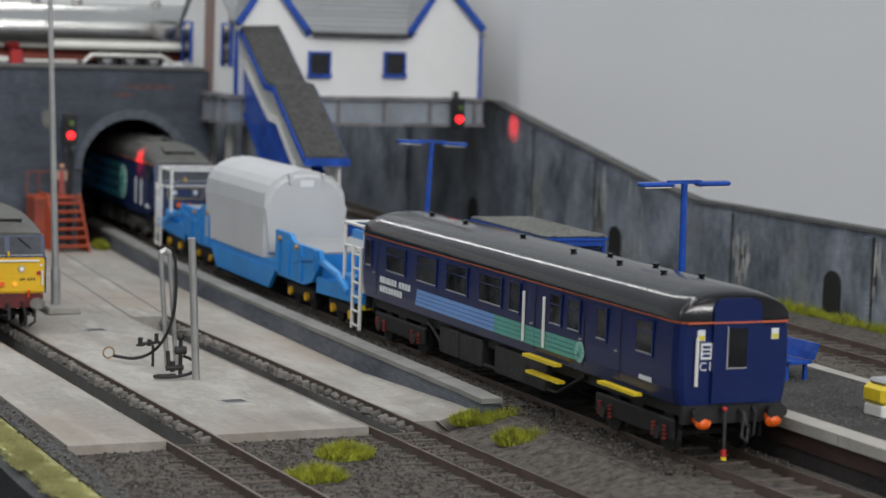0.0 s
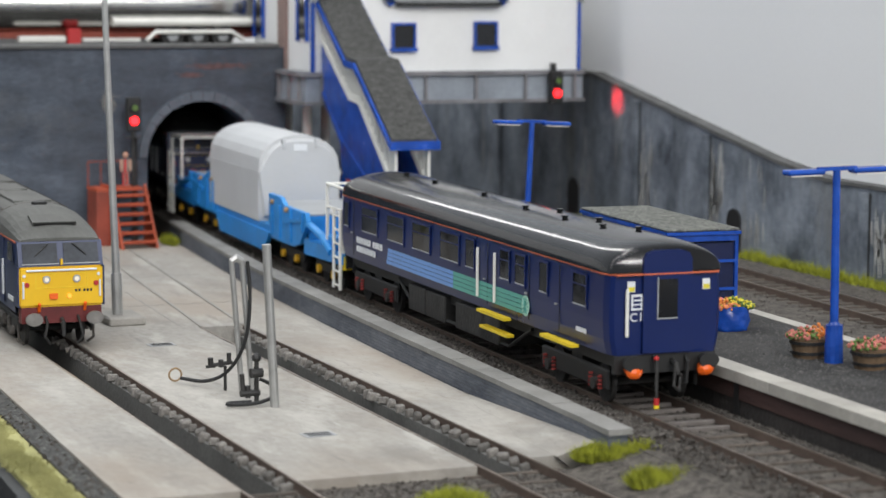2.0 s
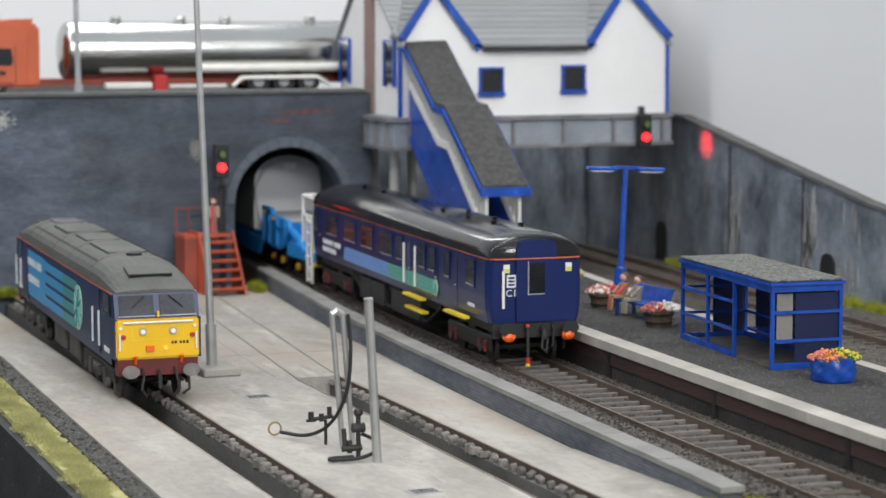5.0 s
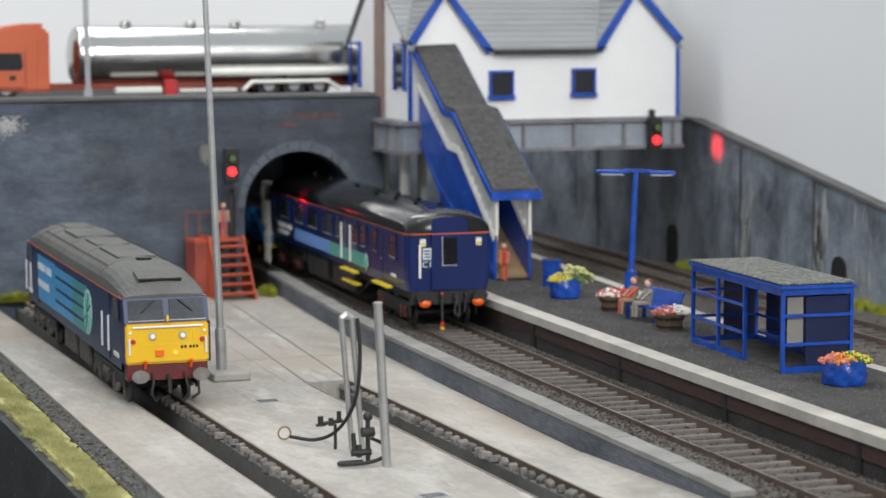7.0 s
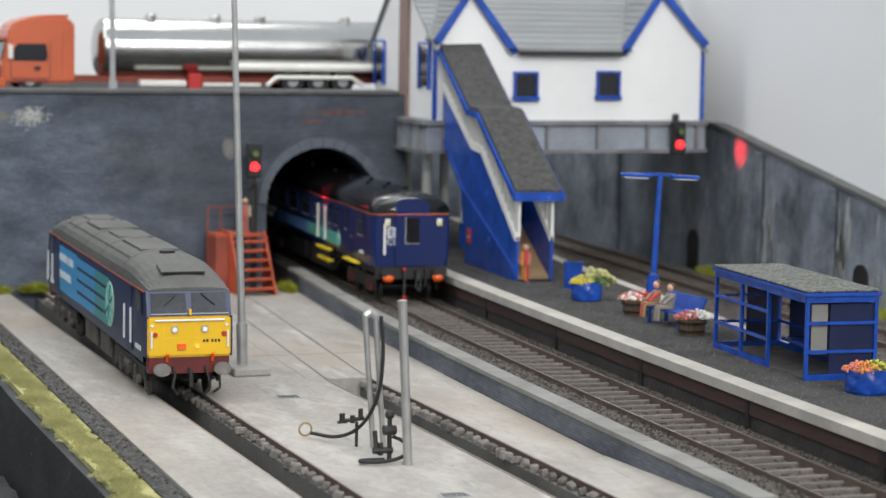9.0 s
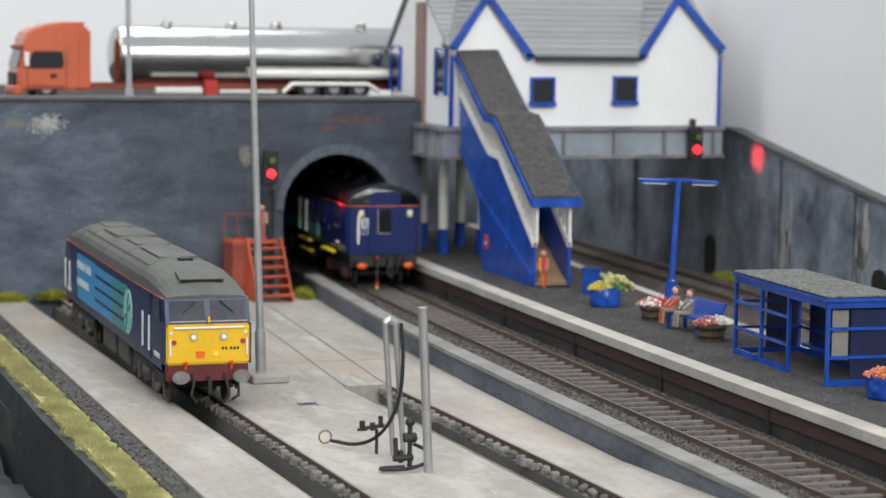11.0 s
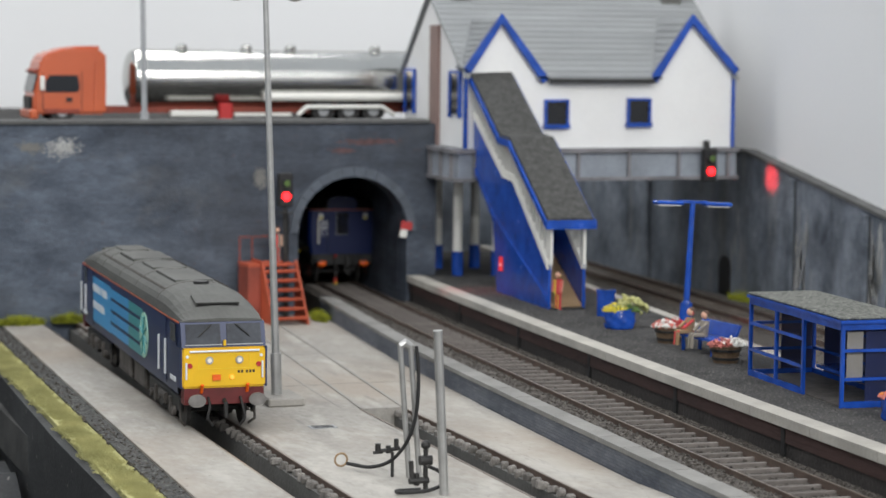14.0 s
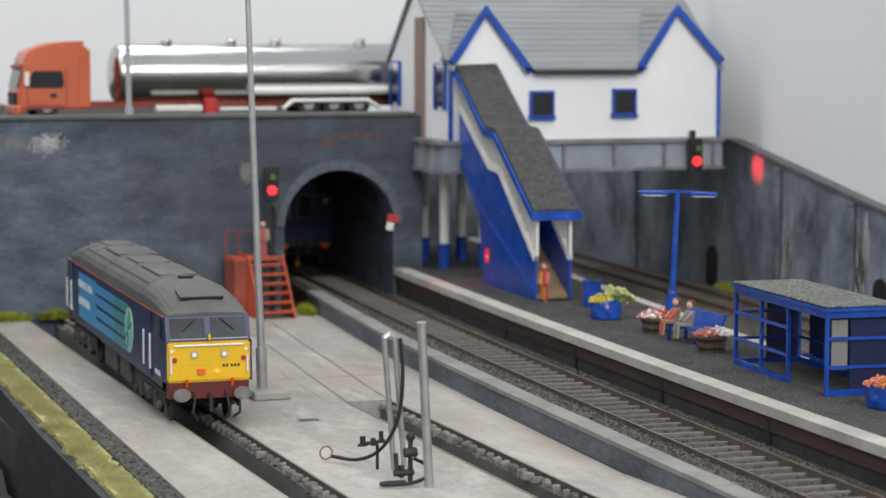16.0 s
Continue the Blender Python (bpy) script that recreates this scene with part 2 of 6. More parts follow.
M_SLEEPERDK = mat("oily_brown_sleeper", (0.085, 0.07, 0.058), 0.9, vary=0.4, scale=200, bump=0.4, piece=0.25)
M_SLATE = mat("blue_grey_stone", (0.064, 0.086, 0.127), 0.75, vary=0.4, scale=30, bump=0.5, fine=400, tint=(0.11, 0.133, 0.17), stretch=(1, 1, 2.6))
M_WALLR = mat("weathered_grey_wall", (0.076, 0.098, 0.130), 0.65, vary=0.5, scale=38, bump=0.6, fine=260, tint=(0.215, 0.24, 0.275), stretch=(1, 1, 0.7))
stained(M_WALLR, 42, (1, 1, 0.16), (0.26, 0.26, 0.25), 0.54, 0.68, 0.75, offset=2.0)
stained(M_WALLR, 30, (1, 1, 0.3), (0.03, 0.032, 0.036), 0.52, 0.7, 0.6, offset=5.0)
stained(M_SLATE, 26, (1, 1, 1.6), (0.15, 0.16, 0.17), 0.54, 0.7, 0.6, offset=4.0)
stained(M_SLATE, 12, (1, 1, 0.5), (0.035, 0.04, 0.05), 0.47, 0.62, 0.6, offset=8.0)
stained(M_SLATE, 300, (1, 1, 1.5), (0.14, 0.06, 0.045), 0.68, 0.76, 0.5, detail=2.0, offset=1.0)
M_BRICKB = mat("blue_brick", (0.075, 0.092, 0.125), 0.7, vary=0.35, scale=60, bump=0.4, fine=500, tint=(0.15, 0.16, 0.18), stretch=(1, 0.3, 1))
stained(M_BRICKB, 70, (1, 0.25, 1), (0.25, 0.24, 0.22), 0.6, 0.75, 0.6, offset=2.0)
courses(M_BRICKB, True, 0.0034, 0.0012, 0.45, (0.72, 0.75, 0.8), 0.8)
courses(M_SLATE, False, 0.0036, 0.0012, 0.6, (0.74, 0.72, 0.72), 0.85)
courses(M_WALLR, True, 0.0036, 0.0012, 0.65, (0.78, 0.8, 0.84), 0.7)
M_CAP = mat("capping_stone", (0.215, 0.21, 0.197), 0.85, vary=0.2, scale=70, bump=0.4, piece=0.12)
M_COPING = mat("white_edging", (0.39, 0.37, 0.33), 0.8, vary=0.18, scale=60, bump=0.3, piece=0.08)
M_TARMAC = mat("platform_tarmac", (0.015, 0.0147, 0.0143), 0.95, vary=0.5, scale=70, bump=0.9, fine=1300, tint=(0.036, 0.035, 0.034))
stained(M_TARMAC, 500, (1, 1, 1), (0.12, 0.115, 0.11), 0.62, 0.72, 0.5, detail=2.0)
stained(M_TARMAC, 18, (1, 0.4, 1), (0.055, 0.053, 0.05), 0.52, 0.72, 0.5, offset=3.0)
stained(M_TARMAC, 1000, (1, 1, 1), (0.10, 0.096, 0.09), 0.55, 0.68, 0.6, detail=2.0, offset=9.0)
M_GRIT = mat("dark_grit", (0.02, 0.019, 0.018), 0.95, vary=0.7, scale=900, tint=(0.11, 0.105, 0.10))
M_PLATSIDE = mat("sooty_platform_wall", (0.028, 0.024, 0.022), 0.85, vary=0.5, scale=50, bump=0.5)
stained(M_PLATSIDE, 40, (1, 0.3, 1), (0.07, 0.06, 0.055), 0.55, 0.75, 0.6)
M_RUSTBAND = mat("brown_stained_band", (0.042, 0.021, 0.018), 0.8, vary=0.5, scale=60, bump=0.4, stretch=(1, 0.2, 1))
M_GRASS = mat("static_grass", (0.37, 0.36, 0.14), 0.95, vary=0.25, scale=45, bump=0.8, fine=1600, tint=(0.42, 0.40, 0.18))
M_MOSS = mat("moss", (0.25, 0.28, 0.025), 0.95, vary=0.5, scale=300, bump=0.8, fine=1500, tint=(0.34, 0.36, 0.03))
M_FASCIA = mat("dark_fascia", (0.03, 0.032, 0.034), 0.75, vary=0.5, scale=30, bump=0.4)
stained(M_FASCIA, 240, (1, 1, 1), (0.26, 0.25, 0.23), 0.68, 0.73, 0.7, detail=2.0)
stained(M_FASCIA, 45, (1, 0.6, 1), (0.07, 0.072, 0.072), 0.5, 0.7, 0.7, offset=3.0)
M_ARCH = mat("pale_arch_stone", (0.092, 0.107, 0.13), 0.75, vary=0.3, scale=60, bump=0.5, piece=0.15)
M_WHITE = mat("white_wall_paint", (0.80, 0.797, 0.785), 0.6, vary=0.05, scale=30, bump=0.1)
M_OFFWHITE = mat("cream_white_paint", (0.74, 0.73, 0.68), 0.5, vary=0.06, scale=60)
M_BLUE = mat("blue_gloss_paint", (0.012, 0.066, 0.36), 0.24, vary=0.3, scale=110, bump=0.5, fine=350)
M_BLUEDK = mat("dark_blue_panel", (0.004, 0.011, 0.065), 0.5, vary=0.2, scale=60)
M_ROOF = mat("slate_roof", (0.24, 0.25, 0.255), 0.75, vary=0.14, scale=50, bump=0.4, fine=500, stretch=(0.4, 1, 3), piece=0.06)
M_FELT = mat("grey_roof_felt", (0.052, 0.052, 0.049), 0.95, vary=0.5, scale=300, bump=1.0, fine=1200)
M_GRAVEL = mat("gravel_roof", (0.13, 0.135, 0.12), 0.95, vary=0.5, scale=400, bump=1.0, fine=1500)
stained(M_GRAVEL, 900, (1, 1, 1), (0.30, 0.30, 0.27), 0.52, 0.62, 0.7, detail=2.0, offset=2.0)
stained(M_GRAVEL, 700, (1, 1, 1), (0.03, 0.03, 0.028), 0.55, 0.62, 0.8, detail=2.0, offset=5.0)
stained(M_FELT, 800, (1, 1, 1), (0.115, 0.115, 0.108), 0.55, 0.66, 0.6, detail=2.0, offset=5.0)
M_CESS = mat("grey_chippings", (0.05, 0.05, 0.047), 0.95, vary=0.5, scale=300, bump=1.0, fine=1200)
stained(M_CESS, 800, (1, 1, 1), (0.20, 0.20, 0.185), 0.55, 0.64, 0.8, detail=2.0, offset=2.0)
M_GIRDER = mat("grey_girder", (0.28, 0.31, 0.35), 0.6, vary=0.25, scale=50, bump=0.2)
M_STREAK = mat("lime_streak", (0.40, 0.40, 0.39), 0.85, vary=0.4, scale=90, bump=0.3)
M_CAPDARK = mat("dark_capping", (0.10, 0.10, 0.098), 0.85, vary=0.3, scale=60, bump=0.4)
M_RUSTMARK = mat("faded_red_paint", (0.115, 0.066, 0.066), 0.85, vary=0.4, scale=200)
M_GIRDARK = mat("rusty_girder_edge", (0.19, 0.185, 0.195), 0.7, vary=0.4, scale=60)
M_BOARD = mat("painted_backscene", (0.75, 0.755, 0.76), 0.8, vary=0.03, scale=3)
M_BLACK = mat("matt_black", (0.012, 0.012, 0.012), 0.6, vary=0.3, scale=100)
M_IRON = mat("dark_iron", (0.035, 0.034, 0.033), 0.55, metal=0.3, vary=0.5, scale=200, bump=0.3)
M_STEEL = mat("galvanised_steel", (0.42, 0.42, 0.41), 0.4, metal=0.6, vary=0.15, scale=120)
M_GREYPT = mat("grey_paint", (0.33, 0.34, 0.35), 0.5, vary=0.12, scale=80)
M_COACH = mat("navy_coach_paint", (0.004, 0.014, 0.085), 0.3, vary=0.12, scale=30, coat=0.0)
M_COACHROOF = mat("gloss_black_roof", (0.004, 0.004, 0.005), 0.13, vary=0.3, scale=60, coat=0.0)
M_COACHROOF.node_tree.nodes["Principled BSDF"].inputs["Specular IOR Level"].default_value = 0.42
M_ORANGE_LINE = mat("orange_lining", (0.55, 0.13, 0.06), 0.4, vary=0.1)
M_ORANGE = mat("orange_pipe", (0.85, 0.13, 0.01), 0.4, vary=0.1)
M_YELLOW = mat("yellow_step", (0.75, 0.55, 0.02), 0.45, vary=0.15, scale=80)
M_LOCOYEL = mat("warning_yellow", (0.78, 0.47, 0.01), 0.4, vary=0.06, scale=60)
M_LOCOBLUE = mat("navy_loco_paint", (0.012, 0.025, 0.085), 0.4, vary=0.15, scale=40)
M_LOCOROOF = mat("weathered_grey_roof", (0.095, 0.096, 0.088), 0.7, vary=0.3, scale=60, bump=0.2, stretch=(1, 0.3, 1))
stained(M_LOCOROOF, 50, (1, 0.4, 1), (0.055, 0.055, 0.05), 0.5, 0.7, 0.6, offset=2.0)
M_LIGHTBLUE = mat("light_blue_livery", (0.05, 0.30, 0.60), 0.4, vary=0.08, scale=50)
M_STRIPEBLUE = mat("pale_blue_stripe", (0.16, 0.32, 0.66), 0.4, vary=0.08, scale=50)
M_TEAL = mat("teal_livery", (0.05, 0.27, 0.29), 0.4, vary=0.1, scale=50)
M_GREENST = mat("pale_green_stripe", (0.10, 0.36, 0.30), 0.4, vary=0.1, scale=50)
M_MINT = mat("mint_disc", (0.36, 0.60, 0.48), 0.45, vary=0.08, scale=90)
M_PRINTW = mat("white_print", (0.72, 0.74, 0.76), 0.5, vary=0.05)
M_MAROON = mat("maroon_buffer_beam", (0.11, 0.012, 0.012), 0.5, vary=0.3, scale=90)
M_BUFFER = mat("worn_buffer_steel", (0.20, 0.19, 0.18), 0.45, metal=0.5, vary=0.3, scale=150)
M_WINDOW = mat("dark_window_glass", (0.014, 0.015, 0.018), 0.12, vary=0.2, scale=40)
# uneven grey paints the reflections into the glass colour; its specular is cut
M_CABGLASS = mat("cab_window_glass", (0.055, 0.06, 0.07), 0.25, vary=0.4, scale=70)
M_CABGLASS.node_tree.nodes["Principled BSDF"].inputs["Specular IOR Level"].default_value = 0.1
M_COACHGLASS = mat("coach_window_glass", (0.010, 0.011, 0.013), 0.08, vary=0.7, scale=110, tint=(0.03, 0.032, 0.036))
M_COACHGLASS.node_tree.nodes["Principled BSDF"].inputs["Specular IOR Level"].default_value = 0.3
M_FLASK = mat("flask_grey", (0.50, 0.51, 0.52), 0.55, vary=0.06, scale=40)
M_WAGON = mat("sky_blue_wagon", (0.02, 0.24, 0.62), 0.45, vary=0.15, scale=60)
M_WHEELY = mat("yellow_axle_box", (0.75, 0.42, 0.02), 0.5, vary=0.2)
M_REDST = mat("orange_red_steps", (0.42, 0.075, 0.03), 0.6, vary=0.2, scale=80)
M_REDDK = mat("dull_red_steel", (0.24, 0.05, 0.03), 0.7, vary=0.3, scale=80)
M_LORRY = mat("orange_lorry_paint", (0.52, 0.10, 0.03), 0.35, vary=0.1, scale=40, coat=0.3)
M_CHROME = mat("polished_tank", (0.52, 0.52, 0.50), 0.17, metal=1.0, vary=0.03, scale=20)
M_SPRING = mat("dull_red_spring", (0.25, 0.03, 0.025), 0.5, vary=0.3)
M_RED = mat("red_chassis", (0.42, 0.02, 0.02), 0.5, vary=0.15, scale=80)
M_WOOD = mat("barrel_wood", (0.14, 0.09, 0.05), 0.8, vary=0.35, scale=150, bump=0.4)
M_PINK = mat("pink_blooms", (0.52, 0.17, 0.14), 0.8, vary=0.4, scale=500)
M_ORBLOOM = mat("orange_blooms", (0.75, 0.25, 0.06), 0.8, vary=0.4, scale=500)
M_YELBLOOM = mat("yellow_blooms", (0.65, 0.55, 0.05), 0.8, vary=0.3, scale=500)
M_PALELEAF = mat("pale_leaf", (0.30, 0.32, 0.10), 0.85, vary=0.4, scale=400, tint=(0.50, 0.48, 0.22))
M_GREEN = mat("leaf_green", (0.10, 0.17, 0.04), 0.8, vary=0.4, scale=500)
M_SKIN = mat("skin_paint", (0.60, 0.34, 0.24), 0.6, vary=0.1)
M_CLOTHR = mat("red_clothes", (0.5, 0.05, 0.05), 0.7, vary=0.2)
M_CLOTHG = mat("grey_clothes", (0.26, 0.23, 0.19), 0.7, vary=0.2)
M_CLOTHB = mat("light_blue_clothes", (0.10, 0.40, 0.52), 0.7, vary=0.2)
M_HAIR = mat("brown_paint", (0.09, 0.05, 0.03), 0.7, vary=0.2)
M_BROWN = mat("brown_board", (0.30, 0.20, 0.11), 0.8, vary=0.2, scale=60)
M_PLASTER = mat("old_brown_stripe", (0.25, 0.17, 0.15), 0.7, vary=0.2, scale=60)
M_PANE = glass("shelter_pane", (0.02, 0.025, 0.04), 0.05, 0.08)
M_REDLAMP = glow("red_signal_lamp", (1.0, 0.012, 0.016), 5.0)
M_HEADLAMP = glow("warm_headlight", (0.7, 0.64, 0.54), 0.3)
M_ORLAMP = glow("orange_marker", (1.0, 0.40, 0.05), 0.8)

# ---- structure ----
ZR, ZB, ZP = 0.072, 0.042, 0.19      # main-line rail head, ballast and platform heights above the depot concrete
TRACK, BAY, MIDX = 1.465, 3.19, 0.73  # centre lines
APRON_END, WALL_Y = -2.38, 3.35

def low_wall(y):
    return 1.12 + bend(y) + 0.03 * max(0.0, y - 1.6)


hall_floor = structure("ground", B(-300, 300, -300, 300, -9.2, -9.0), M_FASCIA, "dark hall floor under the layout", "floor")
base = structure("baseboard", B(-0.56, 5.2, -7.5, 9.0, -0.32, -0.15), M_PIT, "dark baseboard under the depot", "baseboard")
structure("depot_ballast", R(-0.56, lambda y: 1.12 + bend(y), -0.149, -0.03, -7.4, APRON_END, steps=8), M_BALLAST, "grey-brown ballast in front of the concrete apron", "ballast")
structure("main_ballast", R(lambda y: low_wall(y) + 0.062, lambda y: 3.69, -0.149, ZB, -7.4, 6.5), M_BALLAST, "dark brown ballast of the main line", "ballast")


bm = bmesh.new()
rows = []
for i in range(25):
    y = -7.4 + 4.95 * i / 24
    x = low_wall(y) + 0.062
    rows.append([bm.verts.new((x - 0.22 + 0.03 * math.sin(y * 9), y, -0.0295)), bm.verts.new((x + 0.01, y, ZB + 0.0005)), bm.verts.new((x + 0.01, y, -0.1))])
for r, q in zip(rows, rows[1:]):
    for k in range(3):
        bm.faces.new((r[k], r[(k + 1) % 3], q[(k + 1) % 3], q[k]))
structure("ballast_shoulder", bm, M_BALLAST, "sloping shoulder of dark ballast beside the main line", "ballast")


def ledge(y):
    return -0.36 + 0.022 * y


structure("apron_outer", R(ledge, -0.093, -0.149, 0.0, APRON_END - 0.06, WALL_Y, steps=6), M_CONC, "pale stained concrete strip beside the pit", "concrete apron")
structure("apron_middle", R(0.093, lambda y: MIDX - 0.097, -0.149, 0.0, APRON_END, 0.36, steps=4), M_CONC, "pale stained concrete apron between two pits", "concrete apron")
structure("apron_back", R(0.093, lambda y: low_wall(y) - 0.002, -0.149, 0.0, 0.361, WALL_Y, steps=12), M_CONC, "pale concrete apron with stains by the bridge wall", "concrete apron")
structure("apron_inner", R(MIDX + 0.093, off(1.115), -0.149, 0.0, APRON_END + 0.05, 0.36, steps=8), M_CONC, "pale concrete strip below the blue brick wall", "concrete apron")
bm = bmesh.new()
rows = []
for i in range(21):
    y = -1.35 - 1.0 * i / 20
    s = min(1.0, i / 18)
    x = low_wall(y) - 0.002
    rows.append([bm.verts.new((x - 0.02 - 0.11 * s + 0.012 * math.sin(y * 13), y, 0.0006)), bm.verts.new((x, y, 0.001 + 0.036 * s)), bm.verts.new((x, y, -0.1))])
for r, q in zip(rows, rows[1:]):
    for k in range(3):
        bm.faces.new((r[k], r[(k + 1) % 3], q[(k + 1) % 3], q[k]))
bm.faces.new(rows[-1])
structure("concrete_fillet", bm, M_CONC, "pale concrete fillet at the foot of the blue wall", "concrete apron")
# joints let into the concrete, and inlaid rails behind the middle pit
for jx, jy0, jy1 in ((0.36, 0.8, 3.3), (0.55, 0.4, 3.3)):
    structure("apron_joint", R(lambda y, a=jx: a + 0.05 * max(0, y), lambda y, a=jx: a + 0.006 + 0.05 * max(0, y), 0.0005, 0.0012, jy0, jy1, steps=8), M_CONC_DARK, "dark joint line in the concrete", "joint")
for side in (-0.085, 0.085):
    structure("inlaid_rail", R(lambda y: MIDX + side - 0.006 + 0.09 * (y - 0.36), lambda y: MIDX + side + 0.006 + 0.09 * (y - 0.36), 0.001, 0.004, 0.36, 3.3, steps=6), M_CONC_DARK, "rail inlaid flush in the concrete", "rail")
for jy in (1.0, 1.9):
    structure("apron_joint", B(0.1, 1.1, jy, jy + 0.008, 0.0005, 0.0012), M_CONC_DARK, "dark joint line in the concrete", "joint")


def rails(owner, centre, y0, y1, zr, steps=30, half=0.089):
    for side in (-half, half):
        part("rail", R(lambda y: centre(y) + side - 0.003, lambda y: centre(y) + side + 0.003, zr - 0.028, zr - 0.003, y0, y1, steps=steps), M_RAIL, owner)
        part("rail_head", R(lambda y: centre(y) + side - 0.0036, lambda y: centre(y) + side + 0.0036, zr - 0.003, zr, y0, y1, steps=steps), M_RAILTOP, owner, "worn bright rail head")


def sleepers(owner, centre, y0, y1, top, pitch=0.098, length=0.15, material=None):
    first = None
    y = y0
    while y < y1:
        dx = (centre(y + 0.01) - centre(y - 0.01)) / 0.02
        m = place(centre(y) + random.uniform(-0.004, 0.004), y, top, 0, 0, -math.degrees(math.atan(dx)) + random.uniform(-0.8, 0.8))
        if first is None:
            first = part("sleeper", B(-length, length, -0.009, 0.009, -0.03, 0.0, bevel=0.002), material or M_SLEEPER, owner, m=m)
        else:
            again(first, owner, m)
        y += pitch * random.uniform(0.97, 1.03)


main_track = thing("main_track", "weathered single railway track on dark ballast", "railway track", kind="structure")
rails(main_track, off(TRACK), -7.0, 6.5, ZR, half=0.105)
sleepers(main_track, off(TRACK), -2.35, 4.4, ZR - 0.018, length=0.155)
sleepers(main_track, off(TRACK), -4.6, -2.4, ZR - 0.022, pitch=0.125, length=0.165, material=M_SLEEPERDK)
structure("ballast_bank", R(lambda y: low_wall(y) + 0.065, lambda y: TRACK + bend(y) - 0.118, ZB - 0.02, ZR - 0.0165, -2.42, WALL_Y, steps=30), M_BALLAST, "dark ballast heaped over the sleeper ends", "ballast")
structure("ballast_bank", R(lambda y: TRACK + bend(y) + 0.118, lambda y: 1.659 + bend(y), ZB - 0.02, ZR - 0.0165, -4.6, WALL_Y, steps=30), M_BALLAST, "dark ballast heaped below the platform", "ballast")
bay_track = thing("bay_track", "rusty railway track behind the platform", "railway track", kind="structure")
rails(bay_track, off(BAY), -5.0, 6.5, ZR, half=0.1)
sleepers(bay_track, off(BAY), -2.6, 4.4, ZR - 0.022, length=0.155, material=M_SLEEPERDK)
pit_track = thing("pit_track", "depot track over an inspection pit", "railway track", kind="structure")
rails(pit_track, lambda y: 0.0, -5.0, WALL_Y, 0.0)
sleepers(pit_track, lambda y: 0.0, -4.2, APRON_END - 0.02, -0.024, pitch=0.12, material=M_SLEEPERDK)
mid_track = thing("middle_pit_track", "depot track over a shallow inspection pit", "railway track", kind="structure")
rails(mid_track, lambda y: MIDX, -5.0, 0.36, 0.0)
sleepers(mid_track, lambda y: MIDX, -4.2, APRON_END + 0.02, -0.024, pitch=0.12, material=M_SLEEPERDK)
# rail chairs on the pit edges
chair = None
for owner, cx, y0, y1, sides in ((pit_track, 0.0, APRON_END, 3.2, (0.068,)), (mid_track, MIDX, APRON_END, 0.34, (0.068,))):
    for sx in sides:
        y = y0 + 0.03
        while y < y1:
            m = place(cx + sx + random.uniform(-0.004, 0.004), y, -0.012, random.uniform(-22, 22), random.uniform(-18, 18), random.uniform(-30, 30)) @ Matrix.Diagonal((random.uniform(0.7, 1.25), random.uniform(0.7, 1.2), random.uniform(0.8, 1.15), 1))
            if chair is None:
                chair = part("rail_chair", B(-0.02, 0.014, -0.015, 0.015, -0.03, 0.002, bevel=0.005), M_CHAIR, owner, m=m)
            else:
                again(chair, owner, m)
            y += 0.074 * random.uniform(0.93, 1.07)
for cx, y1 in ((0.0, WALL_Y), (MIDX, 0.36)):
    structure("pit_lining", B(cx + 0.052, cx + 0.0925, APRON_END, y1 - 0.002, -0.148, -0.035), M_PITSIDE, "grey pit side under the rail", "pit wall")

def wall_end(y):
    """The wall sinks into the ballast at its near end."""
    return max(0.96, min(1.0, (y + 2.5) / 0.2))


# blue brick retaining wall with its capping stones
wall_low = structure("retaining_wall", R(low_wall, lambda y: low_wall(y) + 0.064, -0.148, lambda y: 0.076 * wall_end(y), -2.44, WALL_Y), M_BRICKB, "low blue-grey brick wall beside the main line", "brick wall")
y = -2.46
while y < WALL_Y - 0.05:
    ln = random.uniform(0.2, 0.24)
    y2 = min(y + ln, WALL_Y - 0.003)
    part("capping_stone", R(lambda v: low_wall(v) - 0.006, lambda v: low_wall(v) + 0.072, lambda v: 0.0765 * wall_end(v), lambda v, e=random.uniform(0.0155, 0.0175): 0.0765 * wall_end(v) + e, y + 0.003, y2, steps=2), M_CAP, wall_low)
    y = y2

# platform
platform_low = structure("platform", R(off(1.668), lambda y: 2.335 + bend(y) + 0.05 * max(0, y), -0.1, ZP - 0.032, -5.2, 4.6), M_PLATSIDE, "station platform with sooty brick sides", "platform")
structure("platform_surface", R(off(1.733), lambda y: 2.285 + bend(y) + 0.05 * max(0, y), ZP - 0.031, ZP, -5.2, 4.6), M_TARMAC, "dark worn tarmac platform surface", "platform surface")
y = -5.2
while y < 4.55:
    part("coping_slab", R(lambda v: 1.651 + bend(v), lambda v: 1.7325 + bend(v), ZP - 0.0315, ZP + 0.003, y + 0.0025, y + 0.46, steps=3), M_COPING, platform_low)
    part("back_coping_slab", R(lambda v: 2.2855 + bend(v) + 0.05 * max(0, v), lambda v: 2.34 + bend(v) + 0.05 * max(0, v), ZP - 0.0315, ZP + 0.002, y + 0.0025, y + 0.46, steps=3), M_COPING, platform_low)
    y += 0.46
part("platform_band", R(lambda v: 1.662 + bend(v), lambda v: 1.6675 + bend(v), ZP - 0.085, ZP - 0.033, -5.2, 4.6), M_RUSTBAND, platform_low, "brown stained band under the coping")
y = -5.0
while y < 3.3:
    part("platform_pier", R(lambda v: 1.660 + bend(v), lambda v: 1.6685 + bend(v), ZB, ZP - 0.033, y, y + 0.03, steps=1), M_BLACK, platform_low)
    y += 0.92

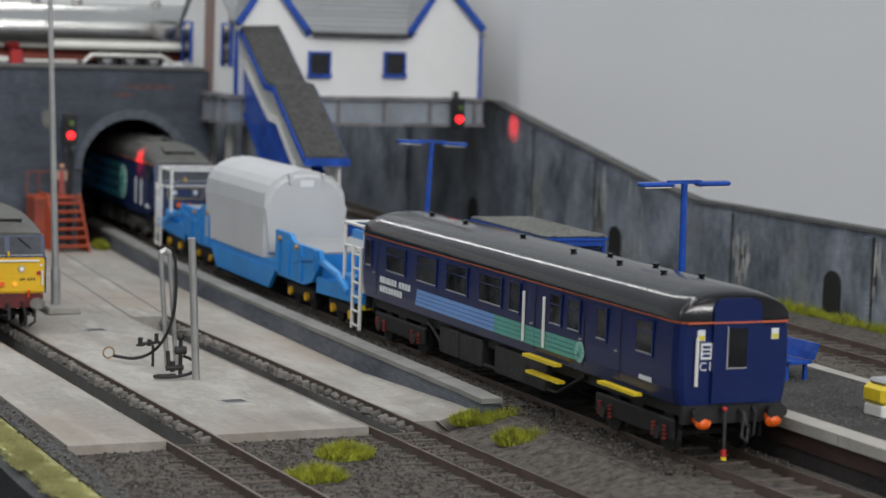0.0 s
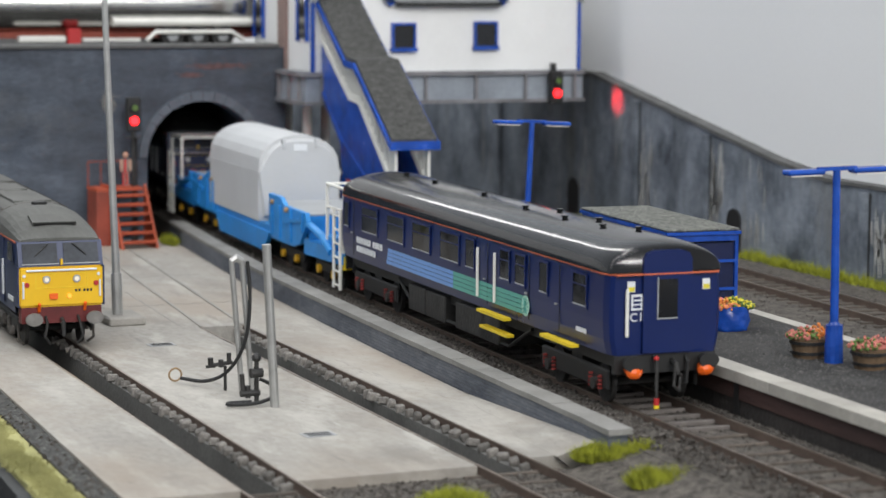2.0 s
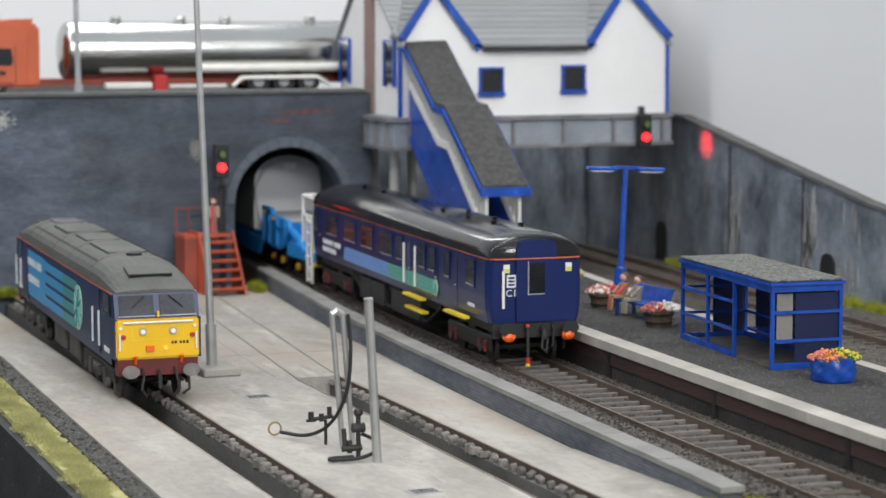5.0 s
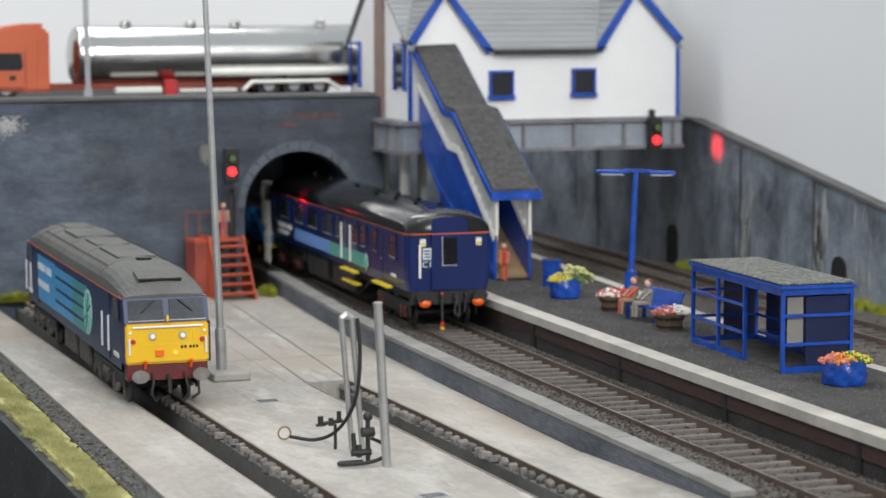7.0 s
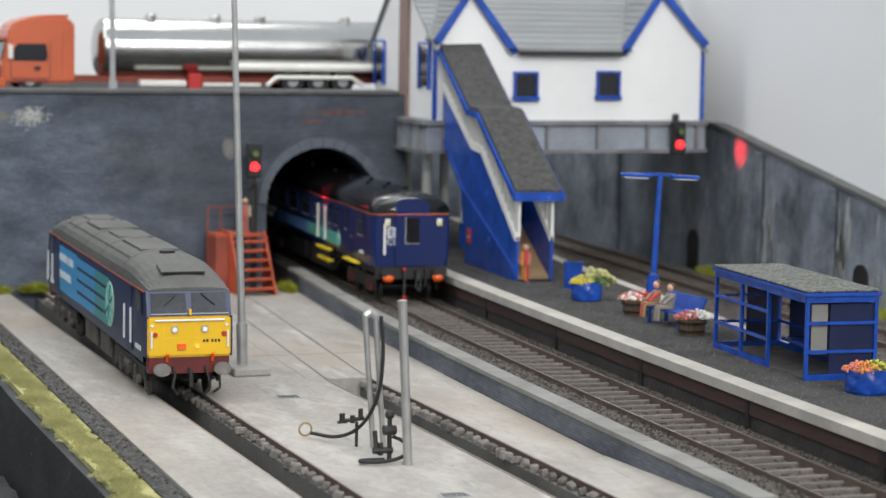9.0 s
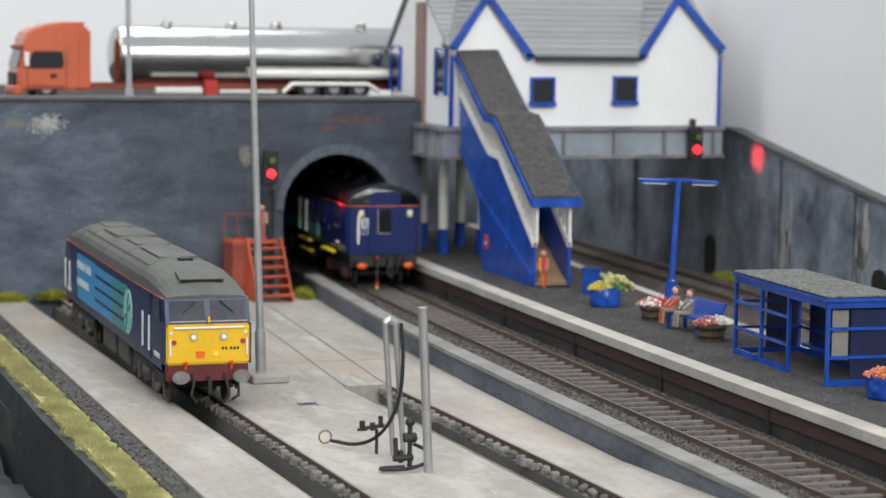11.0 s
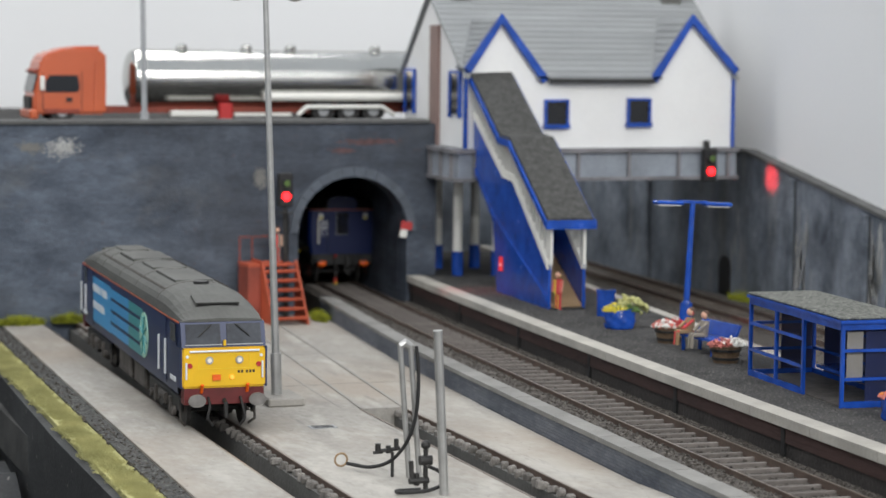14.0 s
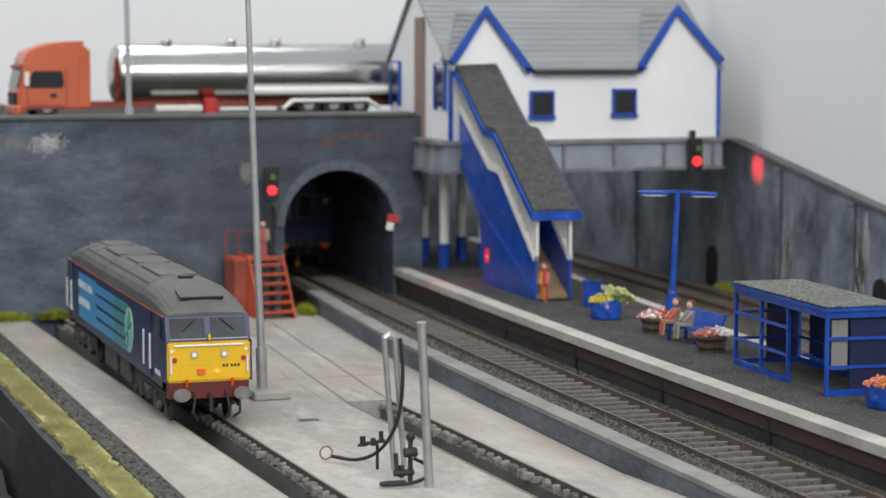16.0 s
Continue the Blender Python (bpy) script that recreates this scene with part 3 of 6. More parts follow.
# bridge wall with the tunnel mouth, its road on top
AX, AW, AS, AT = 1.555, 0.30, 0.43, 0.72   # tunnel mouth: centre, half width, springing, crown


def arch(scale=1.0, n=18, z0=ZB):
    pts = [(AX - AW * scale, z0)]
    for i in range(n + 1):
        a = math.pi - math.pi * i / n
        pts.append((AX + AW * scale * math.cos(a), AS + (AT - AS) * (1 + (scale - 1) * 1.2) * math.sin(a)))
    pts.append((AX + AW * scale, z0))
    return pts


def wall_with_arch():
    bm = bmesh.new()
    a = arch(1.0, z0=-0.14)
    x0, x1, z0, z1 = -2.6, 2.02, -0.14, 1.0
    ring = [(x0, z0)] + a + [(x1, z0), (x1, z1), (AX, z1), (x0, z1)]
    half = len(a) // 2
    left = [(x0, z0)] + a[: half + 1] + [(AX, z1), (x0, z1)]
    right = a[half:] + [(x1, z0), (x1, z1), (AX, z1)]
    prism(bm, left, "y", WALL_Y, WALL_Y + 0.14)
    prism(bm, right, "y", WALL_Y, WALL_Y + 0.14)
    return bm


bridge = structure("bridge_wall", wall_with_arch(), M_SLATE, "tall blue-grey stone bridge wall with an arched tunnel mouth", "stone wall")
# voussoirs round the arch
outer, inner = arch(1.16, 16), arch(1.005, 16)
for i in range(1, len(outer) - 2):
    q = [inner[i], inner[i + 1], outer[i + 1], outer[i]]
    c = Vector((sum(p[0] for p in q) / 4, sum(p[1] for p in q) / 4))
    q = [tuple(c + (Vector(p) - c) * 0.96) for p in q]
    part("arch_stone", P(q, "y", WALL_Y - 0.018, WALL_Y - 0.002), M_ARCH, bridge)
# the darkness inside is put into black on the left side, roof and end
structure("tunnel_side_left", R(lambda y: AX - AW - 0.1 + bend(y) - bend(3.5), lambda y: AX - AW + bend(y) - bend(3.5), -0.14, 0.8, WALL_Y + 0.142, 8.6, steps=8), M_BLACK, "tunnel side wall blackened for the dark inside", "tunnel wall")
structure("tunnel_side_right", R(lambda y: AX + AW + bend(y) - bend(3.5), lambda y: AX + AW + 0.1 + bend(y) - bend(3.5), -0.14, 0.8, WALL_Y + 0.142, 8.6, steps=8), M_SLATE, "dark tunnel side wall", "tunnel wall")
structure("tunnel_roof", B(AX - AW - 0.1, AX + AW + 0.6, WALL_Y + 0.142, 8.6, 0.801, 0.86), M_BLACK, "tunnel roof blackened for the dark inside", "tunnel roof")
structure("tunnel_end", B(AX - AW - 0.2, AX + AW + 0.7, 8.61, 8.7, -0.14, 0.86), M_BLACK, "unseen black end added to close the tunnel", "tunnel wall")
structure("road", B(-6.0, 2.02, WALL_Y + 0.141, 6.4, 0.87, 0.985), M_TARMAC, "grey road on top of the bridge wall", "road")
structure("road", B(2.021, 2.7, 3.93, 4.36, 0.886, 0.984), M_TARMAC, "grey road behind the station building", "road")
part("wall_coping", B(-2.6, 1.98, WALL_Y - 0.02, WALL_Y + 0.15, 1.0005, 1.022, bevel=0.004), M_CAPDARK, bridge, "worn grey coping on the wall top")
structure("kerb", B(-2.6, 2.0, WALL_Y + 0.151, WALL_Y + 0.2, 0.9855, 1.0), M_CAPDARK, "grey kerb along the road", "kerb")
# dark side wing left of the wall
structure("side_board", B(-2.7, -2.61, -6.0, 6.4, -9.0, 1.0), M_FASCIA, "dark board at the layout's end", "board")


# right-hand retaining wall
def wall_x(y):
    return 3.70 + 0.008 * y


def wall_top(y):
    return 0.463 + 0.167 * (min(y, 3.1) - 0.8 if y > 0.8 else 0.0)


right_wall = structure("retaining_wall_high", R(wall_x, lambda y: wall_x(y) + 0.055, -0.14, wall_top, -5.2, 6.5), M_WALLR, "tall streaked blue-grey retaining wall behind the tracks", "stone wall")
part("wall_capping", R(lambda y: wall_x(y) - 0.012, lambda y: wall_x(y) + 0.058, lambda y: wall_top(y) + 0.0005, lambda y: wall_top(y) + 0.018, -5.2, 6.5), M_CAPDARK, right_wall, "dark grey wall capping")
for jy in (-2.3, -0.9, 0.3, 1.75, 2.52, 4.33):
    part("wall_pilaster", R(lambda y: wall_x(y) - 0.022, lambda y: wall_x(y) - 0.001, ZB, lambda y: wall_top(y) - 0.02, jy, jy + 0.05, steps=2), M_WALLR, right_wall)
    part("wall_joint", R(lambda y: wall_x(y) - 0.005, lambda y: wall_x(y) - 0.001, ZB, lambda y: wall_top(y) - 0.02, jy - 0.014, jy - 0.002, steps=2), M_FASCIA, right_wall)
# niches have no depth: their shade is a flat black arched plate
for ny in (3.31, 1.49, -0.6, -2.0):
    pts = [(ny - 0.065, ZB)] + [(ny - 0.065 * math.cos(math.pi * i / 8), 0.2 + 0.06 * math.sin(math.pi * i / 8)) for i in range(9)] + [(ny + 0.065, ZB)]
    xx = wall_x(ny)
    part("refuge_niche", P(pts, "x", xx - 0.01, xx + 0.002), M_BLACK, right_wall, "flat black plate for the shade in an arched refuge")
structure("under_bridge_wall", B(2.2, 3.69, 6.0, 6.1, -0.14, 0.9), M_WALLR, "dark wall under the station building", "stone wall")

# plain backscene boards behind the layout
structure("backdrop_rear", B(-9.0, 3.9, 6.5, 6.55, 0.6, 3.0), M_BOARD, "plain pale grey backscene board", "backdrop")
structure("backdrop_side", R(lambda y: wall_x(y) + 0.065, lambda y: wall_x(y) + 0.095, -0.3, 3.0, -9.0, 6.49, steps=2), M_BOARD, "plain pale grey backscene board along the wall", "backdrop")

# grass verge and dark fascia on the outer side
structure("cess", R(lambda y: ledge(y) - 0.075, lambda y: ledge(y) - 0.001, -0.149, -0.008, -6.0, WALL_Y, steps=6), M_CESS, "strip of dark grey chippings", "gravel")
structure("verge", R(lambda y: ledge(y) - 0.19, lambda y: ledge(y) - 0.076, -0.149, -0.015, -6.0, WALL_Y, steps=6), M_GRASS, "strip of dry yellow-green static grass", "grass verge")
structure("fascia", R(lambda y: ledge(y) - 0.225 - 0.01 * math.sin(y * 6) - 0.006 * math.sin(y * 17), lambda y: ledge(y) - 0.191, -9.0, -0.034, -6.0, WALL_Y, steps=6), M_FASCIA, "dark painted edge of the layout", "fascia")
structure("rock_face", R(lambda y: ledge(y) - 0.62, lambda y: ledge(y) - 0.262, -9.0, lambda y: -0.34 + 0.03 * math.sin(y * 7) + 0.02 * math.sin(y * 19 + 1) + 0.012 * math.sin(y * 43), -6.0, WALL_Y, steps=60), M_FASCIA, "dark rough lower ledge", "ledge")


def drips(y, n, z0, z1, material):
    """Pale lime runs down the wall beside a joint."""
    bm = bmesh.new()
    for _ in range(n):
        c, w = y + random.gauss(0, 0.05), random.uniform(0.003, 0.011)
        a = random.uniform(z0, z1)
        b = a + random.uniform(0.05, 0.22)
        b = min(b, wall_top(y) - 0.03)
        k = random.uniform(-0.008, 0.008)
        x = wall_x(y) - 0.0035
        q = [(x, c - w * 0.3, a), (x, c + w * 0.3, a), (x, c + w + k, (a + b) / 2), (x, c + w * 0.4 + k, b), (x, c - w * 0.4 + k, b), (x, c - w + k, (a + b) / 2)]
        bm.faces.new([bm.verts.new(v) for v in q])
    tagged(part("lime_streak", bm, material, right_wall), "", "", "", "stuff")


for y, n in ((1.68, 34), (2.44, 26), (1.3, 14), (0.2, 22), (-0.95, 22), (3.2, 8)):
    drips(y, n, 0.06, 0.45 if y > 1 else 0.25, M_STREAK)


def tufts(name, owner, spots, material, blades, height, spread):
    """Fibres of scenic grass in one mesh."""
    bm = bmesh.new()
    for cx, cy, cz, rx, ry in spots:
        for _ in range(blades):
            a, r = random.uniform(0, 6.283), math.sqrt(random.random())
            x, y = cx + rx * r * math.cos(a), cy + ry * r * math.sin(a)
            h = height * random.uniform(0.4, 1.0) * (1.1 - 0.6 * r)
            dx, dy = random.uniform(-spread, spread), random.uniform(-spread, spread)
            w = 0.0026 if height > 0.03 else 0.0009
            b = random.uniform(0, 3.14)
            v = [bm.verts.new((x - w * math.cos(b), y - w * math.sin(b), cz)), bm.verts.new((x + w * math.cos(b), y + w * math.sin(b), cz)), bm.verts.new((x + dx, y + dy, cz + h))]
            bm.faces.new(v)
    return tagged(part(name, bm, material, owner), "", "", "", "stuff")


verge_spots = []
for i in range(330):
    y = -4.0 + 0.0224 * i
    wobble = 0.018 * math.sin(y * 5.3) + 0.012 * math.sin(y * 13.1 + 1)
    verge_spots.append((ledge(y) - 0.142 + wobble * 0.35 + random.gauss(0, 0.012), y, -0.018, random.uniform(0.03, 0.07), random.uniform(0.02, 0.06)))
grass = tufts("grass", None, verge_spots, M_GRASS, 560, 0.024, 0.009)
tagged(grass, "dry yellow-green grass fibres on the verge", "grass")
moss = tufts("moss", None, [(1.04, -2.45, 0.0, 0.07, 0.08), (0.98, -2.43, 0.0, 0.06, 0.05), (1.10, -2.50, 0.01, 0.05, 0.05), (1.03, -2.80, 0.0, 0.12, 0.05), (0.97, -2.77, 0.0, 0.05, 0.04), (0.42, -2.7, -0.03, 0.09, 0.08), (0.2, -3.0, -0.03, 0.09, 0.07), (1.3, 3.1, 0.0, 0.03, 0.1), (-0.2, 3.3, 0.0, 0.12, 0.03), (0.05, 3.32, 0.0, 0.09, 0.02)], M_MOSS, 1500, 0.07, 0.03)
tagged(moss, "bright yellow-green moss clumps on the ballast", "moss")
wallmoss = tufts("weeds", None, [(wall_x(y) - 0.05, y, ZB, 0.045, 0.16) for y in (3.0, 2.75, 1.2, 0.95, 0.7, 0.5, 0.25, 0.0, -0.3, -0.5, -0.8, -1.1, -1.5, -2.0)], M_MOSS, 420, 0.07, 0.03)
tagged(wallmoss, "yellow-green weeds along the foot of the wall", "weeds")
# loose stones on the ballast
bm = bmesh.new()
for _ in range(17000):
    zone = random.random()
    if zone < 0.45:
        y = random.uniform(-3.6, 3.2)
        side = random.random()
        if side < 0.4:
            x, z = TRACK + bend(y) + random.uniform(-0.27, -0.11), ZR - 0.016
            x = max(x, low_wall(y) + 0.075) if y > -2.45 else x
        elif side < 0.6:
            x, z = TRACK + bend(y) + random.uniform(-0.1, 0.1), ZB + 0.001
        else:
            x, z = TRACK + bend(y) + random.uniform(0.11, 0.19), ZR - 0.016
    elif zone < 0.5:
        y = random.uniform(-4.2, 3.2)
        x, z = ledge(y) - random.uniform(0.002, 0.085), -0.008
    elif zone < 0.6:
        y = random.uniform(-3.0, 3.2)
        x, z = BAY + bend(y) + random.uniform(-0.6, 0.25), ZB
    else:
        x, y, z = random.uniform(-0.5, 1.15), random.uniform(-3.8, APRON_END), -0.03
        x = min(x, 1.1 + bend(y))
    s = random.uniform(0.0025, 0.0065)
    m = Matrix.Translation((x, y, z)) @ Euler((random.uniform(0, 6), random.uniform(0, 6), 0)).to_matrix().to_4x4() @ Matrix.Diagonal((s, s, s * 0.7, 1))
    t = [bm.verts.new(m @ Vector(c)) for c in ((1, 1, 1), (-1, -1, 1), (-1, 1, -1), (1, -1, -1))]
    for f in ((0, 1, 2), (0, 3, 1), (0, 2, 3), (1, 3, 2)):
        bm.faces.new([t[k] for k in f])
tagged(part("ballast_stones", bm, M_STONES), "loose grey-brown ballast stones between the rails", "ballast", "", "stuff")

# grit on the platform surface
bm = bmesh.new()
for _ in range(15000):
    y = -3.7 + 6.9 * random.random() ** 1.25
    x = random.uniform(1.74, 2.28) + bend(y)
    s = random.uniform(0.0018, 0.005)
    a = random.uniform(0, 6.28)
    ring = [bm.verts.new((x + s * math.cos(a + k * 2.09), y + s * math.sin(a + k * 2.09), ZP + 0.0003)) for k in range(3)]
    top = bm.verts.new((x + random.uniform(-s, s) * 0.4, y + random.uniform(-s, s) * 0.4, ZP + s * random.uniform(0.5, 1.1)))
    for k in range(3):
        bm.faces.new((ring[k], ring[(k + 1) % 3], top))
tagged(part("platform_grit", bm, M_GRIT), "fine dark grit scattered over the platform surface", "grit", "", "stuff")

# ---- station building over the line ----
HX0, HX1, HY0, HY1, HF, HE = 2.03, 3.553, 3.0, 3.9, 0.885, 1.285


def window(parent, x, z, w=0.112, h=0.118, y=HY0, sill=True):
    win = part("window", B(x - w / 2, x + w / 2, y - 0.012, y + 0.012, z - h / 2, z + h / 2), M_WINDOW, parent, "dark glazed window")
    t = 0.0125
    for a in (B(x - w / 2 - t, x - w / 2, y - 0.02, y, z - h / 2, z + h / 2), B(x + w / 2, x + w / 2 + t, y - 0.02, y, z - h / 2, z + h / 2), B(x - w / 2 - t, x + w / 2 + t, y - 0.02, y, z + h / 2, z + h / 2 + t)):
        part("frame", a, M_BLUE, win, "blue window frame")
    if sill:
        part("sill", B(x - w / 2 - 0.018, x + w / 2 + 0.018, y - 0.026, y, z - h / 2 - 0.022, z - h / 2), M_BLUE, win, "blue sill")
    return win


def station_building():
    h = thing("station_building", "white rendered station building with blue trim on a girder bridge", "building")
    HY0 = 2.94
    front = [(HX0, HF), (HX1, HF), (HX1, HE), (3.30, 1.556), (3.08, 1.245), (2.46, 1.238), (2.213, 1.545), (HX0, HE)]
    part("front_wall", P(front, "y", HY0, HY0 + 0.05), M_WHITE, h)
    mid = (HY0 + HY1) / 2 + 0.07
    gable = [(HY0 + 0.051, HF), (HY1, HF), (HY1, HE), (mid, 1.66), (HY0 + 0.0505, HE)]
    part("gable_wall", P(gable, "x", HX0, HX0 + 0.05), M_WHITE, h)
    part("gable_wall", P(gable, "x", HX1 - 0.05, HX1), M_WHITE, h)
    part("back_wall", B(HX0 + 0.051, HX1 - 0.051, HY1 - 0.05, HY1, HF, HE), M_WHITE, h)
    part("flue_stripe", B(HX0 - 0.02, HX0 - 0.001, mid - 0.16, mid - 0.04, HF, 1.52), M_PLASTER, h, "brown chimney breast on the gable end")
    for wy in (HY0 + 0.14, HY1 - 0.1):
        w = part("window", B(HX0 - 0.012, HX0 + 0.012, wy - 0.06, wy + 0.06, 1.06, 1.27), M_WINDOW, h, "narrow dark window")
        part("frame", B(HX0 - 0.018, HX0 - 0.002, wy - 0.085, wy - 0.06, 1.04, 1.28), M_BLUE, w)
        part("frame", B(HX0 - 0.018, HX0 - 0.002, wy + 0.06, wy + 0.085, 1.04, 1.28), M_BLUE, w)
        part("frame", B(HX0 - 0.018, HX0 - 0.002, wy - 0.06, wy + 0.06, 1.27, 1.285), M_BLUE, w)
    # main roof: rows of slates as strips, front and back
    y_e, z_e, z_r = HY0 - 0.035, 1.245, 1.685
    n = 15
    for i in range(n):
        a, b = i / n, (i + 1) / n + 0.012
        ya, yb = y_e + (mid - y_e) * a, y_e + (mid - y_e) * b
        za, zb = z_e + (z_r - z_e) * a, z_e + (z_r - z_e) * b
        zc = zb + 0.012
        lx, rx = (2.46 - (zc - 1.238) * 0.805, 3.09 + (zc - 1.24) * 0.665) if zc < 1.54 else (HX0 - 0.02, HX1 + 0.02)
        spans = [(lx, rx)]
        if zc < 1.54:
            spans += [(HX0 - 0.02, 2.213 - (1.545 - zc) * 0.704), (3.30 + (1.556 - zc) * 0.93, HX1 + 0.02)]
        for lx, rx in spans:
            if rx - lx > 0.015:
                part("slate_course", P([(ya, za), (yb, zb), (yb, zb + 0.008), (ya, za + 0.014)], "x", lx, rx), M_ROOF, h)
    part("back_roof", P([(mid, z_r), (HY1 + 0.05, 1.25), (HY1 + 0.05, 1.265), (mid, z_r + 0.018)], "x", HX0 - 0.02, HX1 + 0.02), M_ROOF, h)
    part("ridge_tile", B(HX0 - 0.02, HX1 + 0.02, mid - 0.02, mid + 0.02, z_r + 0.005, z_r + 0.03, bevel=0.006), M_ROOF, h)
    part("gutter", B(2.48, 3.075, HY0 - 0.052, HY0 - 0.036, 1.226, 1.246), M_BLACK, h, "black gutter under the eaves")
    # two front gables with their own roofs
    for px, pz, lo_l, lo_r in ((2.213, 1.545, (2.03, 1.285), (2.46, 1.235)), (3.30, 1.556, (3.08, 1.24), (3.563, 1.285))):
        for (ex, ez) in (lo_l, lo_r):
            dx, dz = ex - px, ez - pz
            d = math.hypot(dx, dz)
            nx, nz = -dz / d, dx / d
            if nz < 0:
                nx, nz = -nx, -nz
            # each course runs back to where it meets the main roof
            for k in range(9):
                fa, fb = k / 9, min(1.0, (k + 1) / 9 + 0.02)
                xa, za, xb, zb = px + dx * (1 - fa), pz + dz * (1 - fa), px + dx * (1 - fb), pz + dz * (1 - fb)
                strip = [(xa, za), (xb, zb), (xb + nx * 0.022, zb + nz * 0.022), (xa + nx * 0.028, za + nz * 0.028)]
                back = y_e + (mid - y_e) * (zb + 0.035 - z_e) / (z_r - z_e)
                part("slate_course", P(strip, "y", HY0 - 0.012, max(back, HY0 + 0.02)), M_ROOF, h)
            b = [(px, pz + 0.034), (px, pz + 0.034 - 0.052), (ex - nx * 0.018, ez - nz * 0.018), (ex + nx * 0.022, ez + nz * 0.022)]
            part("bargeboard", P(b, "y", HY0 - 0.035, HY0 - 0.0125), M_BLUE, h, "blue bargeboard")
    part("corner_board", B(HX1 - 0.005, HX1 + 0.012, HY0 - 0.014, HY0 + 0.03, HF, HE), M_BLUE, h, "blue corner trim")
    part("corner_board", B(HX0 - 0.008, HX0 + 0.008, HY0 - 0.01, HY0 + 0.02, HF, HE), M_BLUE, h, "blue corner trim")
    window(h, 2.531, 1.068, y=HY0)
    window(h, 3.002, 1.075, y=HY0)
    part("chimney", B(2.12, 2.24, mid - 0.06, mid + 0.06, 1.62, 1.82, bevel=0.006), M_PITSIDE, h, "dark brick chimney")
    part("chimney", B(3.36, 3.48, mid - 0.06, mid + 0.06, 1.62, 1.82, bevel=0.006), M_PITSIDE, h, "dark brick chimney")
    return h


station_building()


def girder_bridge():
    g = thing("girder_bridge", "grey riveted girder deck carrying the station building", "bridge")
    z0, z1 = 0.715, 0.884
    HY0 = 2.95
    part("front_girder", B(HX0 - 0.02, 3.575, HY0 - 0.03, HY0 - 0.005, z0, z1), M_GIRDER, g)
    part("side_girder", B(HX0 - 0.045, HX0 - 0.021, HY0 - 0.03, HY1 + 0.15, z0, z1), M_GIRDER, g)
    part("top_flange", B(HX0 - 0.06, 3.58, HY0 - 0.055, HY0 - 0.031, z1 - 0.022, z1), M_GIRDARK, g)
    part("bottom_flange", B(HX0 - 0.06, 3.58, HY0 - 0.055, HY0 - 0.031, z0, z0 + 0.018), M_GIRDARK, g)
    part("top_flange", B(HX0 - 0.07, HX0 - 0.046, HY0 - 0.03, HY1 + 0.15, z1 - 0.022, z1), M_GIRDARK, g)
    part("bottom_flange", B(HX0 - 0.07, HX0 - 0.046, HY0 - 0.03, HY1 + 0.15, z0, z0 + 0.018), M_GIRDARK, g)
    part("deck", B(HX0 - 0.02, 3.58, HY0 - 0.004, HY1 + 0.14, z0 + 0.03, z1 - 0.001), M_BLACK, g)
    first = None
    for i in range(6):
        m = place(HX0 + 0.04 + i * 0.29, HY0 - 0.031, 0)
        if first is None:
            first = part("stiffener", B(-0.008, 0.008, -0.02, 0, z0 + 0.019, z1 - 0.023), M_GIRDARK, g, m=m)
        else:
            again(first, g, m)
    for i in range(6):
        again(first, g, place(HX0 - 0.046, HY0 + 0.05 + i * 0.16, 0, 0, 0, -90))
    return g


girder_bridge()


def pillar(x, y):
    p = thing("pillar", "round white iron column with a blue foot on the platform", "column", place(x, y, ZP), group="columns under the building")
    part("shaft", C((0, 0, 0.13), (0, 0, 0.5), 0.025, n=16), M_OFFWHITE, p, smooth=False)
    part("foot", C((0, 0, 0), (0, 0, 0.13), 0.03, n=16), M_BLUE, p, "blue painted foot")
    part("head", C((0, 0, 0.5), (0, 0, 0.524), 0.033, n=16), M_BLUE, p, "blue capital")


for x, y in ((2.155, 3.70), (2.131, 3.313), (2.366, 3.68), (2.335, 3.262)):
    pillar(x, y)


